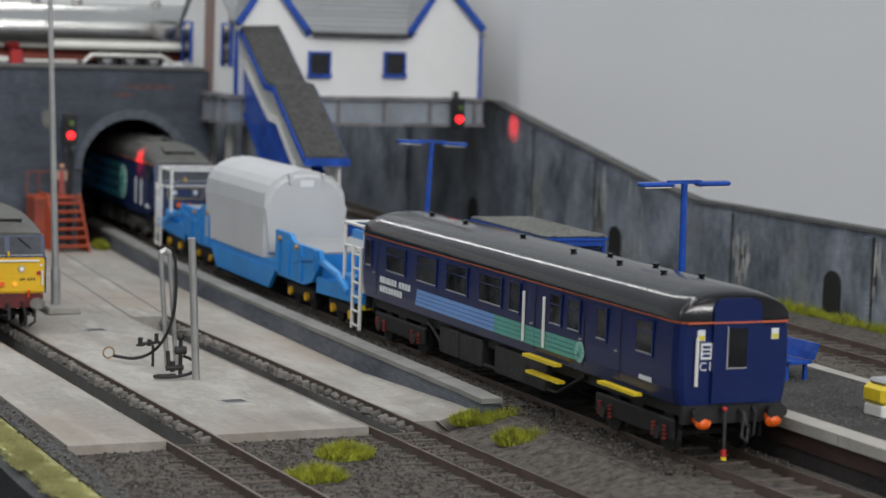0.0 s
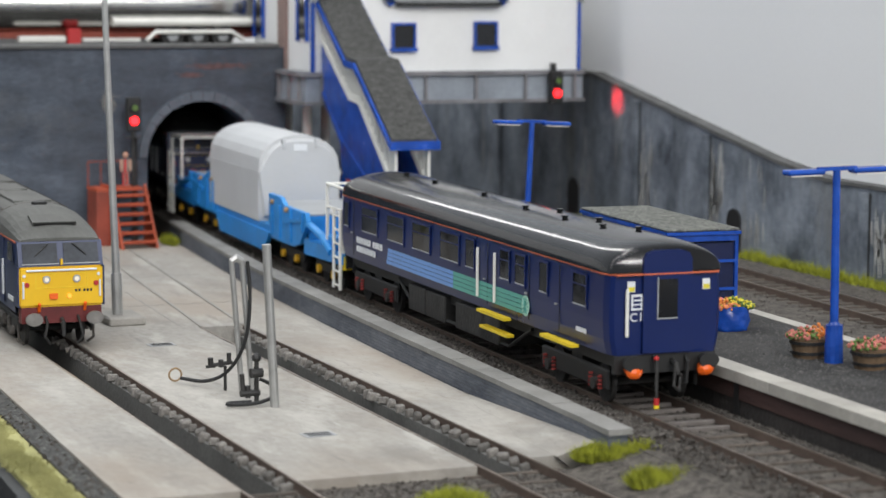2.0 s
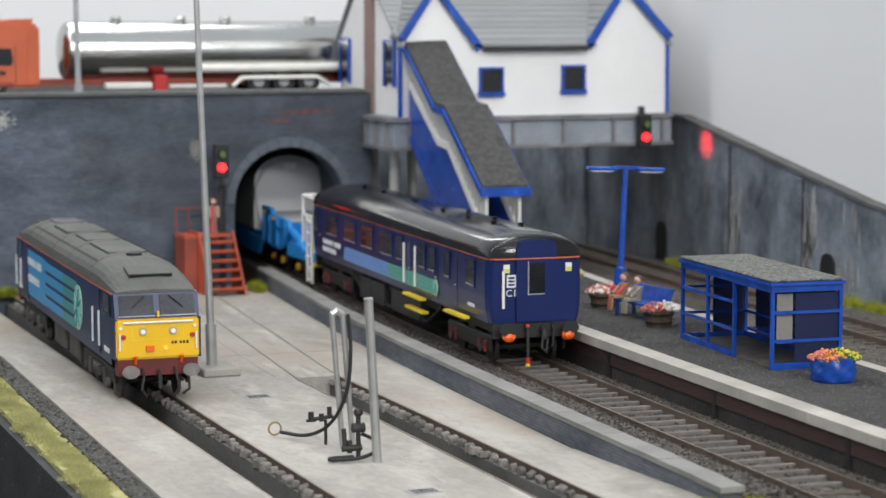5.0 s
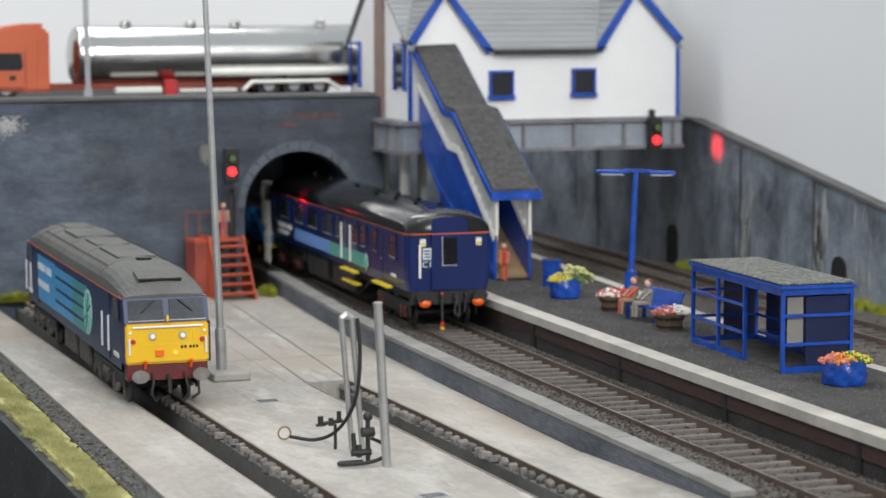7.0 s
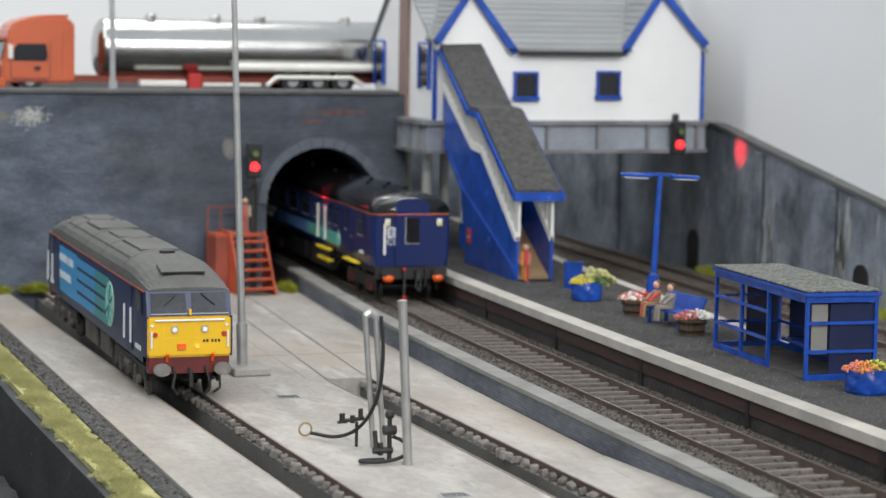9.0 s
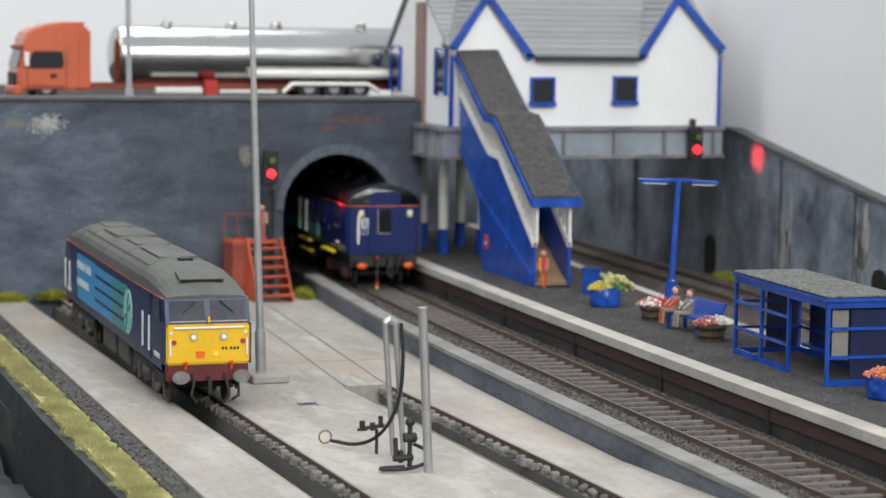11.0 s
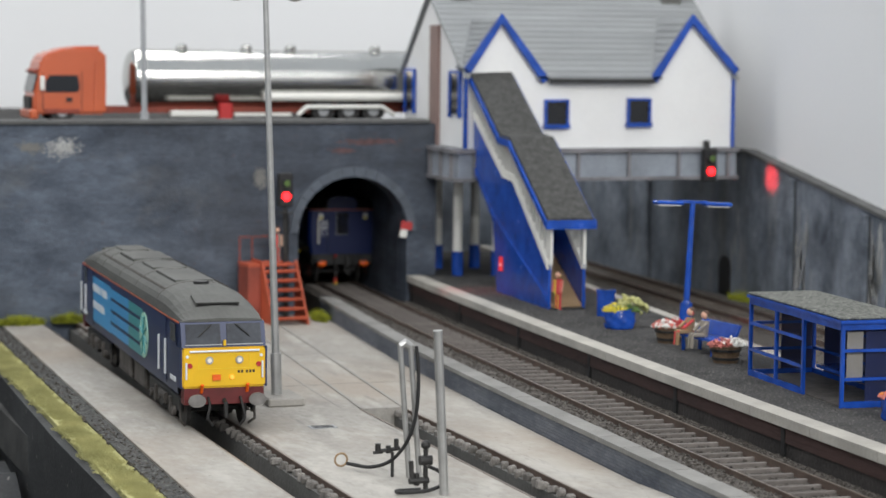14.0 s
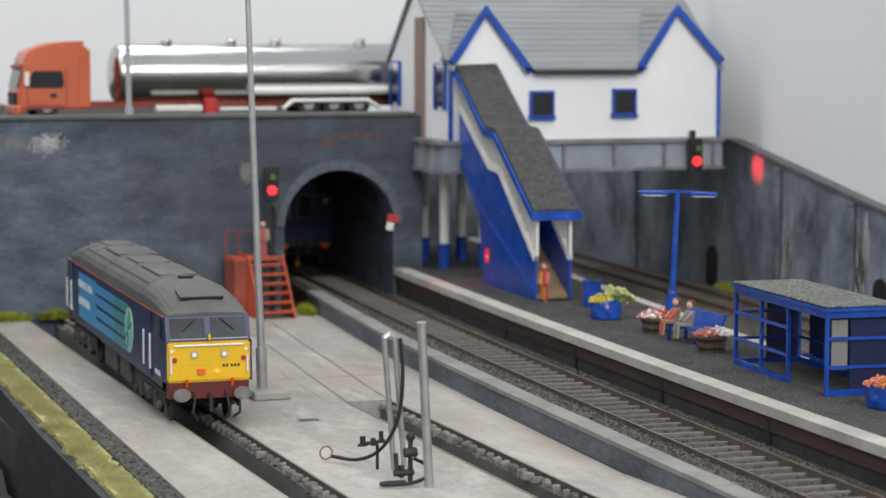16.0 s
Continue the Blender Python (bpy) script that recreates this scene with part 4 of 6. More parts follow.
def footbridge_stairs():
    s = thing("covered_stairs", "blue covered stairs with white balusters and a grey felt roof", "staircase")
    x0, x1 = 2.05, 2.235
    def along(line, y):
        for (ya, za), (yb, zb) in zip(line, line[1:]):
            if yb <= y <= ya:
                return zb + (za - zb) * (y - yb) / (ya - yb)
        return line[-1][1]
    # both flights with a short landing between them
    eave = [(2.995, 1.27), (2.455, 0.955), (2.30, 0.945), (1.72, 0.592)]
    string = [(2.99, 1.09), (2.455, 0.79), (2.30, 0.778), (1.765, 0.40)]
    side = string + [(1.765, ZP), (2.54, ZP), (2.62, 0.56), (2.99, 0.814)]
    for x in (x0, x1 - 0.014):
        p = part("side_panel", P(side, "x", x, x + 0.014), M_BLUE, s, "glossy blue side panel")
        xa, xb = (x - 0.008, x - 0.001) if x == x0 else (x + 0.0142, x + 0.02)
        part("moulding", P([(2.6, 0.575), (2.6, 0.545), (1.775, 0.22), (1.775, 0.25)], "x", xa, xb), M_BLUE, p)
        part("moulding", P([(2.985, 0.84), (2.985, 0.815), (2.615, 0.56), (2.615, 0.585)], "x", xa, xb), M_BLUE, p)
        part("string", P([(y, z + 0.012) for y, z in string] + [(y, z - 0.022) for y, z in string[::-1]], "x", x - 0.006, x + 0.018), M_OFFWHITE, s, "white string along the stairs")
        n = 23
        for i in range(n):
            y = 1.79 + (2.97 - 1.79) * i / (n - 1)
            part("baluster", B(x, x + 0.012, y - 0.009, y + 0.009, along(string, y) + 0.012, along(eave, y)), M_OFFWHITE, s)
    part("roof", P(eave + [(y, z + 0.03) for y, z in eave[::-1]], "x", x0 - 0.02, x1 + 0.02), M_FELT, s, "grey felt roof")
    for x in (x0 - 0.032, x1 + 0.021):
        part("fascia", P([(y, z + 0.012) for y, z in eave] + [(y, z - 0.02) for y, z in eave[::-1]], "x", x, x + 0.011), M_BLUE, s, "blue roof edge")
    # small red plate with a pale bar across it, on one side panel
    notice = part("notice", B(x0 - 0.004, x0 - 0.001, 2.44, 2.50, 0.30, 0.37), M_CLOTHR, s, "small red patch on the side panel")
    part("notice_text", B(x0 - 0.0056, x0 - 0.0044, 2.45, 2.49, 0.325, 0.335), M_PRINTW, notice)
    part("end_fascia", B(x0 - 0.032, x1 + 0.032, 1.705, 1.7195, 0.57, 0.612), M_BLUE, s, "blue roof edge")
    for x in (x0 + 0.001, x1 - 0.02):
        part("post", B(x, x + 0.014, 1.745, 1.7645, 0.40, 0.59), M_OFFWHITE, s)
    part("ramp_board", P([(1.775, ZP + 0.001), (2.98, 0.80), (2.98, 0.82), (1.775, ZP + 0.02)], "x", x0 + 0.015, x1 - 0.015), M_BROWN, s, "plain tan board inside the stairs")
    part("threshold", B(x0 + 0.015, x1 - 0.015, 1.735, 1.774, ZP + 0.0005, ZP + 0.008), M_BLACK, s)
    return s


stairs = footbridge_stairs()
stairs.matrix_basis = place(2.008, 1.74, 0, 0, 0, -3.2) @ place(-2.05, -1.75, 0)


# ---- platform things ----
def platform_lamp(x, y, tall, lean):
    l = thing("platform_lamp", "tall blue platform lamp with a double arm on a blue base", "lamp post", place(x, y, ZP, 0, lean, 0), group="platform lamps")
    part("base", C((0, 0, 0), (0, 0, 0.12), 0.03, 0.027, n=14), M_BLUE, l)
    part("collar", C((0, 0, 0.12), (0, 0, 0.13), 0.02, 0.015, n=14), M_BLUE, l)
    part("column", C((0, 0, 0.13), (0, 0, tall), 0.0135, 0.012, n=12), M_BLUE, l)
    part("arm", B(-0.07, 0.07, -0.008, 0.008, tall, tall + 0.013), M_BLUE, l)
    for sx in (-1, 1):
        hd = part("lamp_head", B(sx * 0.118 - 0.066, sx * 0.118 + 0.066, -0.024, 0.024, tall - 0.009, tall + 0.008, bevel=0.005), M_BLUE, l)
        part("diffuser", B(sx * 0.118 - 0.054, sx * 0.118 + 0.054, -0.018, 0.018, tall - 0.013, tall - 0.0085), M_OFFWHITE, hd, "pale lamp diffuser")
    return l


platform_lamp(2.298, 0.887, 0.556, 2.6)
platform_lamp(1.938, -2.187, 0.605, -0.7)


def shelter(x0, x1, y0, y1):
    s = thing("platform_shelter", "open blue framed waiting shelter with a gravelled flat roof", "bus shelter")
    H = ZP + 0.295
    t = 0.0125

    def post(x, y, name="post", z0=ZP, z1=H):
        return part(name, B(x - t / 2, x + t / 2, y - t / 2, y + t / 2, z0, z1), M_BLUE, s)

    ys = (y0, y0 + (y1 - y0) * 0.4, y0 + (y1 - y0) * 0.7, y1)
    for y in ys:
        post(x0, y)
    for y in (y0, y1):
        post(x1, y)
    # rails at three heights on the ends and front panels
    for z in (ZP + 0.011, ZP + 0.1, ZP + 0.2, H - 0.012):
        th = 0.0055 if ZP + 0.02 < z < H - 0.02 else 0.011
        for y in (y0, y1):
            part("rail", B(x0 + t / 2, x1 - t / 2, y - 0.006, y + 0.006, z - th, z + th), M_BLUE, s)
        for ya, yb in ((ys[1], ys[2]), (ys[2], ys[3])):
            part("rail", B(x0 - 0.006, x0 + 0.006, ya + t / 2, yb - t / 2, z - th, z + th), M_BLUE, s)
        part("rail", B(x1 - 0.006, x1 + 0.006, y0 + t / 2, y1 - t / 2, z - th, z + th), M_BLUE, s)
    part("head_rail", B(x0 - 0.008, x0 + 0.008, y0, ys[1], H - 0.024, H - 0.001), M_BLUE, s)
    part("panel", B(x1 - 0.135, x1 - 0.008, y1 - 0.002, y1 + 0.002, ZP + 0.02, H - 0.03), M_BLUEDK, s, "dark blue end panel")
    part("panel", B(x1 - 0.003, x1 + 0.003, y0 + 0.02, y1 - 0.1, ZP + 0.02, H - 0.03), M_BLUEDK, s, "dark blue back panel")
    part("notice", B(x0 + 0.02, x0 + 0.08, y0 + 0.006, y0 + 0.009, ZP + 0.09, ZP + 0.265), M_CONC_DARK, s, "grey notice board")
    for y in (y0, y1):
        part("pane", B(x0 + 0.01, x1 - 0.01, y - 0.001, y + 0.001, ZP + 0.02, H - 0.02), M_PANE, s)
    part("pane", B(x0 - 0.001, x0 + 0.001, ys[1], y1, ZP + 0.02, H - 0.02), M_PANE, s)
    part("panel", B(x0 + 0.09, x1 - 0.008, y0 + 0.004, y0 + 0.007, ZP + 0.02, H - 0.03), M_BLUEDK, s, "dark blue end panel")
    part("floor_slab", B(x0 + 0.008, x1 - 0.008, y0 + 0.008, y1 - 0.008, ZP + 0.0006, ZP + 0.004), M_UNDER, s, "grey floor slab")
    part("bench", B(x1 - 0.1, x1 - 0.01, y0 + 0.03, ys[2], ZP + 0.06, ZP + 0.072), M_BLUE, s)
    roof = part("roof", B(x0 - 0.014, x1 + 0.014, y0 - 0.014, y1 + 0.014, H, H + 0.012), M_BLUE, s, "blue roof frame")
    part("gravel", B(x0 - 0.01, x1 + 0.01, y0 - 0.01, y1 + 0.01, H + 0.0125, H + 0.022, bevel=0.004), M_GRAVEL, roof, "grey gravel on the roof")
    return s


sh = shelter(0.0, 0.26, 0.0, 0.80)
sh.matrix_basis = place(1.885, -1.195, 0, 0, 0, -4.5)


def planter(x, y, mats, r=0.06, label="round wooden tub of pink flowers on the platform", bag=False):
    p = thing("flower_tub", label, "flower tub", place(x, y, ZP), group="flower tubs")
    if bag:
        bm = bmesh.new()
        rows_, seg = 9, 36
        grid = []
        for j in range(rows_):
            f = j / (rows_ - 1)
            ring = []
            for i in range(seg):
                a = 2 * math.pi * i / seg
                k = r * (0.96 + 0.05 * math.sin(math.pi * f)) * (1 + 0.03 * math.sin(5 * a + 9 * f) + 0.025 * math.sin(11 * a - 14 * f)) + random.uniform(-0.0022, 0.0022)
                ring.append(bm.verts.new((k * math.cos(a), k * math.sin(a), 0.082 * f + (0.004 * math.sin(3 * a) if j == rows_ - 1 else 0))))
            grid.append(ring)
        for lo, hi in zip(grid, grid[1:]):
            for i in range(seg):
                bm.faces.new((lo[i], lo[(i + 1) % seg], hi[(i + 1) % seg], hi[i]))
        bm.faces.new(grid[0][::-1])
        part("bag", bm, M_BLUE, p, "crumpled blue bag", smooth=True)
        part("soil", C((0, 0, 0.06), (0, 0, 0.07), r * 0.93, n=20), M_BALLAST, p, "dark soil")
        top = 0.075
    else:
        part("tub", C((0, 0, 0), (0, 0, 0.065), r * 0.8, r, n=18), M_WOOD, p)
        for z in (0.012, 0.045):
            part("hoop", C((0, 0, z), (0, 0, z + 0.01), r * 0.86 + z * 0.22, r * 0.87 + z * 0.24, n=18), M_IRON, p, "dark hoop")
        top = 0.065
    for k, mm in enumerate(mats):
        bm = bmesh.new()
        for _ in range(130):
            a, q = random.uniform(0, 6.283), r * 0.9 * math.sqrt(random.random())
            c = (q * math.cos(a) + (0.03 if k % 2 else -0.02), q * math.sin(a), top + random.uniform(0.0, 0.035) * (1.2 - q / r))
            s = random.uniform(0.003, 0.0068)
            bmesh.ops.create_icosphere(bm, subdivisions=1, radius=s, matrix=Matrix.Translation(c))
        part("bloom" if mm is not M_GREEN else "foliage", bm, mm, p)
    return p


planter(2.053, 0.533, (M_PINK, M_CLOTHR, M_OFFWHITE))
planter(2.015, -0.06, (M_PINK, M_OFFWHITE))
planter(1.918, -2.071, (M_PINK, M_ORBLOOM, M_GREEN))
planter(1.985, -2.32, (M_PINK, M_PINK, M_GREEN))
planter(1.966, -1.47, (M_ORBLOOM, M_YELBLOOM, M_PINK, M_GREEN), r=0.074, label="crumpled blue tub of orange and yellow flowers", bag=True)
planter(2.05, 1.03, (M_YELBLOOM, M_GREEN), r=0.066, label="crumpled blue bag planter with yellow flowers", bag=True)

flowers = thing("potted_plant", "pale yellow-green leafy plant lying over the blue bag", "plant", place(2.10, 1.05, ZP))
bm = bmesh.new()
for _ in range(160):
    u = random.random()
    c = (-0.05 + 0.13 * u, random.gauss(0, 0.018), 0.085 + 0.035 * math.sin(math.pi * u) + random.gauss(0, 0.01))
    bmesh.ops.create_icosphere(bm, subdivisions=1, radius=random.uniform(0.005, 0.011), matrix=Matrix.Translation(c))
part("foliage", bm, M_PALELEAF, flowers)
part("pot", C((0, 0, 0), (0, 0, 0.085), 0.026, 0.032, n=12), M_BLUE, flowers)


def bench(x, y, turn):
    b = thing("platform_bench", "blue slatted platform bench", "bench", place(x, y, ZP, 0, 0, turn), group="platform benches")
    part("seat", B(-0.14, 0.14, -0.045, 0.045, 0.058, 0.068), M_BLUE, b)
    part("backrest", P([(0.045, 0.07), (0.055, 0.07), (0.078, 0.125), (0.068, 0.125)], "x", -0.14, 0.14), M_BLUE, b)
    for sx in (-0.11, 0.11):
        for sy in (-0.04, 0.04):
            part("leg", B(sx - 0.006, sx + 0.006, sy - 0.006, sy + 0.006, 0, 0.058), M_BLUE, b)


def figurine(x, y, z, turn, coat, legs, seated=True, hair=None, label="seated painted model figure on a bench"):
    bm = bmesh.new()
    tags = []

    def note(k):
        tags.extend([k] * (len(bm.faces) - len(tags)))
    if seated:
        cyl(bm, (0, 0, 0.0), (0, 0.012, 0.085), 0.026, 0.024, n=8)
        note(0)
        for sx in (-0.014, 0.014):
            cyl(bm, (sx, 0, 0.008), (sx, -0.075, 0.012), 0.012, n=6)
            cyl(bm, (sx, -0.075, 0.012), (sx, -0.08, -0.06), 0.009, n=6)
        note(1)
        for sx in (-0.03, 0.03):
            cyl(bm, (sx, 0.008, 0.075), (sx * 0.7, -0.05, 0.03), 0.009, n=6)
        note(0)
        ball(bm, (0, 0.008, 0.115), 0.022, n=8)
        note(2)
        ball(bm, (0, 0.014, 0.122), 0.021, n=8)
        note(3)
    else:
        for sx in (-0.012, 0.012):
            cyl(bm, (sx, 0, 0), (sx, 0, 0.11), 0.011, n=6)
        note(1)
        cyl(bm, (0, 0, 0.1), (0, 0, 0.19), 0.024, 0.026, n=8)
        for sx in (-0.032, 0.032):
            cyl(bm, (sx, 0, 0.185), (sx, -0.015, 0.11), 0.009, n=6)
        note(0)
        ball(bm, (0, 0, 0.218), 0.02, n=8)
        note(2)
        ball(bm, (0, 0.006, 0.224), 0.0195, n=8)
        note(3)
    for f, k in zip(bm.faces, tags):
        f.material_index = k
    bm.transform(Matrix.Scale(DM, 4))
    me = bpy.data.meshes.new("figurine")
    bm.to_mesh(me)
    bm.free()
    for mm in (coat, legs, M_SKIN, hair or M_HAIR):
        me.materials.append(mm)
    ob = tagged(new("figurine", me), label, "figurine", "model figures")
    ob.matrix_basis = place(x, y, z, 0, 0, turn)
    ob.scale = (0.75, 0.75, 0.75)
    return ob


bench(2.06, 0.2, -84)
figurine(2.035, 0.31, ZP + 0.068, -84, M_CLOTHR, M_BROWN)
figurine(2.045, 0.20, ZP + 0.068, -84, M_CLOTHG, M_CLOTHG)
bench(1.95, -2.80, -84)
figurine(1.925, -2.74, ZP + 0.068, -84, M_CLOTHR, M_CLOTHB, hair=M_CLOTHB)
figurine(1.93, -2.85, ZP + 0.068, -84, M_CLOTHG, M_CLOTHG, hair=M_YELBLOOM)
figurine(2.05, 1.73, ZP, -60, M_CLOTHR, M_YELBLOOM, seated=False, label="standing painted model figure in red and yellow")

bin_ = thing("litter_bin", "round blue litter bin on the platform", "litter bin", place(2.17, 1.45, ZP))
part("drum", C((0, 0, 0), (0, 0, 0.11), 0.042, n=14), M_BLUE, bin_)
part("rim", C((0, 0, 0.11), (0, 0, 0.122), 0.046, n=14), M_BLUE, bin_)
# the bin is solid: a black disc stands for its shaded inside
part("opening", C((0, 0, 0.1221), (0, 0, 0.124), 0.03, n=14), M_BLACK, bin_)


# unidentified yellow object with a pale base, drawn as a lidded box
grit = thing("grit_bin", "small yellow box with a pale base on the platform", "grit bin", place(1.86, -3.58, ZP))
part("base", B(-0.06, 0.06, -0.05, 0.05, 0.0, 0.04, bevel=0.006), M_OFFWHITE, grit, "pale base")
part("body", B(-0.065, 0.065, -0.055, 0.055, 0.0405, 0.10, bevel=0.012), M_YELLOW, grit, "yellow body")
part("lid", B(-0.05, 0.05, -0.045, 0.045, 0.1005, 0.118, bevel=0.008), M_GREYPT, grit, "grey lid")

# ---- signals ----
def signal(x, y, z, hang, label):
    s = thing("colour_light_signal", label, "signal", place(x, y, z), group="colour light signals")
    part("head", B(-0.038, 0.038, -0.01, 0.03, -0.055, 0.12, bevel=0.006), M_BLACK, s)
    part("hood", C((0, -0.012, 0.068), (0, -0.03, 0.068), 0.024, n=12), M_BLACK, s)
    part("red_lens", C((0, -0.0105, 0.0), (0, -0.02, 0.0), 0.022, n=16), M_REDLAMP, s, "glowing red lens")
    part("dark_lens", C((0, -0.031, 0.068), (0, -0.033, 0.068), 0.016, n=12), M_GREEN, s, "unlit green lens")
    if hang:
        part("bracket", B(-0.012, 0.012, 0.031, 0.06, -0.02, 0.16), M_IRON, s)
    else:
        part("post", C((0, 0.01, -z), (0, 0.01, -0.056), 0.012, n=10), M_IRON, s)
        part("platform", B(-0.035, 0.035, -0.03, 0.05, -0.088, -0.082), M_IRON, s)
        part("ladder", tube(bmesh.new(), [(0.022, 0.03, -z), (0.022, 0.03, -0.09)], 0.004), M_IRON, s)
    return s


signal(1.145, 3.2, 0.634, False, "two-aspect signal showing red by the tunnel mouth")
signal(3.386, HY0 - 0.15, 0.762, True, "signal head showing red hung from the girder")
for lx, ly, lz, tx, ty, tz, pw, cone in ((1.15, 3.165, 0.636, 1.43, 2.97, 0.525, 0.8, 25), (3.39, HY0 - 0.185, 0.764, 3.72, 2.79, 0.725, 0.28, 31)):
    ld = bpy.data.lights.new("red_signal_light", "SPOT")
    ld.energy, ld.color, ld.spot_size, ld.spot_blend, ld.shadow_soft_size = pw, (1.0, 0.02, 0.03), radians(cone), 1.0, 0.002
    new("red_signal_light", ld).matrix_world = look((lx * DM, ly * DM, lz * DM), (tx * DM, ty * DM, tz * DM))
sign = thing("warning_sign", "small worn red and white sign beside the tunnel arch", "sign", place(1.842, WALL_Y - 0.03, 0.44, 0, 10, 0))
bm = B(-0.032, 0.032, 0, 0.007, -0.002, 0.042, bevel=0.003)
part("red_field", bm, M_CLOTHR, sign, "faded red upper half")
part("white_field", B(-0.03, 0.012, 0.0, 0.007, -0.045, -0.0025, bevel=0.003), M_OFFWHITE, sign, "white lower half")
part("bracket", B(-0.006, 0.006, 0.0072, 0.029, -0.03, 0.03), M_IRON, sign)


# ---- depot things ----
def yard_lamp(x, y, lean):
    l = thing("yard_lamp", "very tall thin grey yard lamp on a concrete pad", "lamp post", place(x, y, 0))
    part("pad", B(-0.062, 0.088, -0.11, 0.11, 0.0, 0.034, bevel=0.006), M_CONC_DARK, l, "concrete pad")
    part("door_section", C((0, 0, 0.034), (lean * 0.09, 0, 0.2), 0.022, n=12), M_STEEL, l)
    part("column", C((lean * 0.09, 0, 0.2), (lean, 0, 1.62), 0.016, 0.011, n=12), M_STEEL, l)
    for sx in (-1, 1):
        arm = part("arm", tube(bmesh.new(), [(lean, 0, 1.60), (lean + sx * 0.05, 0, 1.63), (lean + sx * 0.1, 0, 1.615)], 0.006), M_STEEL, l)
        part("lamp_head", ball(bmesh.new(), (lean + sx * 0.12, 0, 1.605), 0.03, 1.2, 0.8, 0.6), M_STEEL, arm)
    return l


yard_lamp(0.368, 0.60, -0.051)


def fuelling_point():
    a = thing("fuel_post", "plain grey steel post standing on the apron", "post", place(0.38, -1.327, 0))
    part("tube", C((0, 0, 0), (-0.027, 0, 0.522), 0.0145, n=14), M_STEEL, a)
    part("cap", C((-0.027, 0, 0.522), (-0.0275, 0, 0.53), 0.0155, n=14), M_STEEL, a)
    f = thing("fuelling_stand", "twin grey pipes with a black hose and valves", "fuel pump", place(0.385, -1.02, 0))
    for dx in (-0.018, 0.018):
        part("pipe", C((dx, 0, 0), (dx - 0.035, 0, 0.445), 0.0095, n=12), M_STEEL, f)
    part("top_bend", tube(bmesh.new(), [(-0.053, 0, 0.44), (-0.035, 0, 0.452), (-0.017, 0, 0.44)], 0.0115), M_STEEL, f)
    pts = [(0.0, -0.01, 0.44), (0.005, -0.02, 0.34), (-0.005, -0.03, 0.22), (-0.03, -0.02, 0.13), (-0.07, 0.02, 0.06), (-0.12, 0.09, 0.025), (-0.17, 0.2, 0.02)]
    part("hose", swept(flowing(pts), 0.0062), M_BLACK, f, "black rubber hose")
    bm = bmesh.new()
    for i in range(12):
        a0, a1 = i * math.pi / 6, (i + 1) * math.pi / 6
        cyl(bm, (-0.185 + 0.022 * math.cos(a0), 0.22, 0.03 + 0.022 * math.sin(a0)), (-0.185 + 0.022 * math.cos(a1), 0.22, 0.03 + 0.022 * math.sin(a1)), 0.0035, n=6)
    part("hose_wheel", bm, M_BROWN, f, "small brass hand wheel")
    bm = bmesh.new()
    box(bm, -0.072, -0.060, 0.022, 0.036, 0, 0.1, bevel=0.003)
    cyl(bm, (-0.125, 0.027, 0.105), (-0.035, 0.027, 0.112), 0.008)
    cyl(bm, (-0.085, 0.027, 0.095), (-0.085, 0.027, 0.125), 0.011)
    cyl(bm, (-0.13, 0.027, 0.105), (-0.13, 0.027, 0.135), 0.012)
    cyl(bm, (-0.15, 0.027, 0.1), (-0.11, 0.027, 0.1), 0.006)
    cyl(bm, (-0.05, 0.027, 0.105), (-0.05, 0.027, 0.15), 0.01)
    bm.transform(Matrix.Translation((-0.07, 0.03, 0)) @ Matrix.Diagonal((0.8, 0.8, 0.85, 1)) @ Matrix.Translation((0.07, -0.03, 0)))
    part("valve", bm, M_IRON, f, "dark valve block")
    g = thing("hose_reel", "dark pump fitting with a coiled black hose", "fuel pump", place(0.345, -1.245, 0))
    bm = bmesh.new()
    cyl(bm, (0, 0, 0), (0, 0, 0.16), 0.008)
    cyl(bm, (-0.02, 0, 0.1), (0.02, 0, 0.1), 0.016)
    ball(bm, (0, 0, 0.15), 0.016)
    cyl(bm, (-0.055, 0, 0.035), (0.01, 0, 0.035), 0.011)
    cyl(bm, (-0.03, 0, 0.02), (-0.03, 0, 0.06), 0.009)
    cyl(bm, (-0.045, 0, 0.035), (-0.05, 0, 0.1), 0.008)
    part("pump", bm, M_IRON, g)
    part("hose", swept(flowing([(0.01, 0, 0.08), (0.045, -0.02, 0.06), (0.04, -0.05, 0.03), (-0.02, -0.07, 0.015), (-0.1, -0.06, 0.012), (-0.105, -0.03, 0.012), (-0.03, -0.04, 0.014)]), 0.0062), M_BLACK, g, "black rubber hose")


fuelling_point()


def drain(x, y, turn):
    d = thing("drain_cover", "flat grey drain grating in the concrete", "drain", place(x, y, 0, 0, 0, turn), group="drain covers")
    part("frame", B(-0.05, 0.05, -0.033, 0.033, 0.0008, 0.0022), M_GREYPT, d)
    for i in range(5):
        part("slot", B(-0.04, 0.04, -0.025 + i * 0.0115, -0.0205 + i * 0.0115, 0.0024, 0.003), M_IRON, d)


drain(0.378, 0.0, 0)
drain(0.36, -1.8, 4)


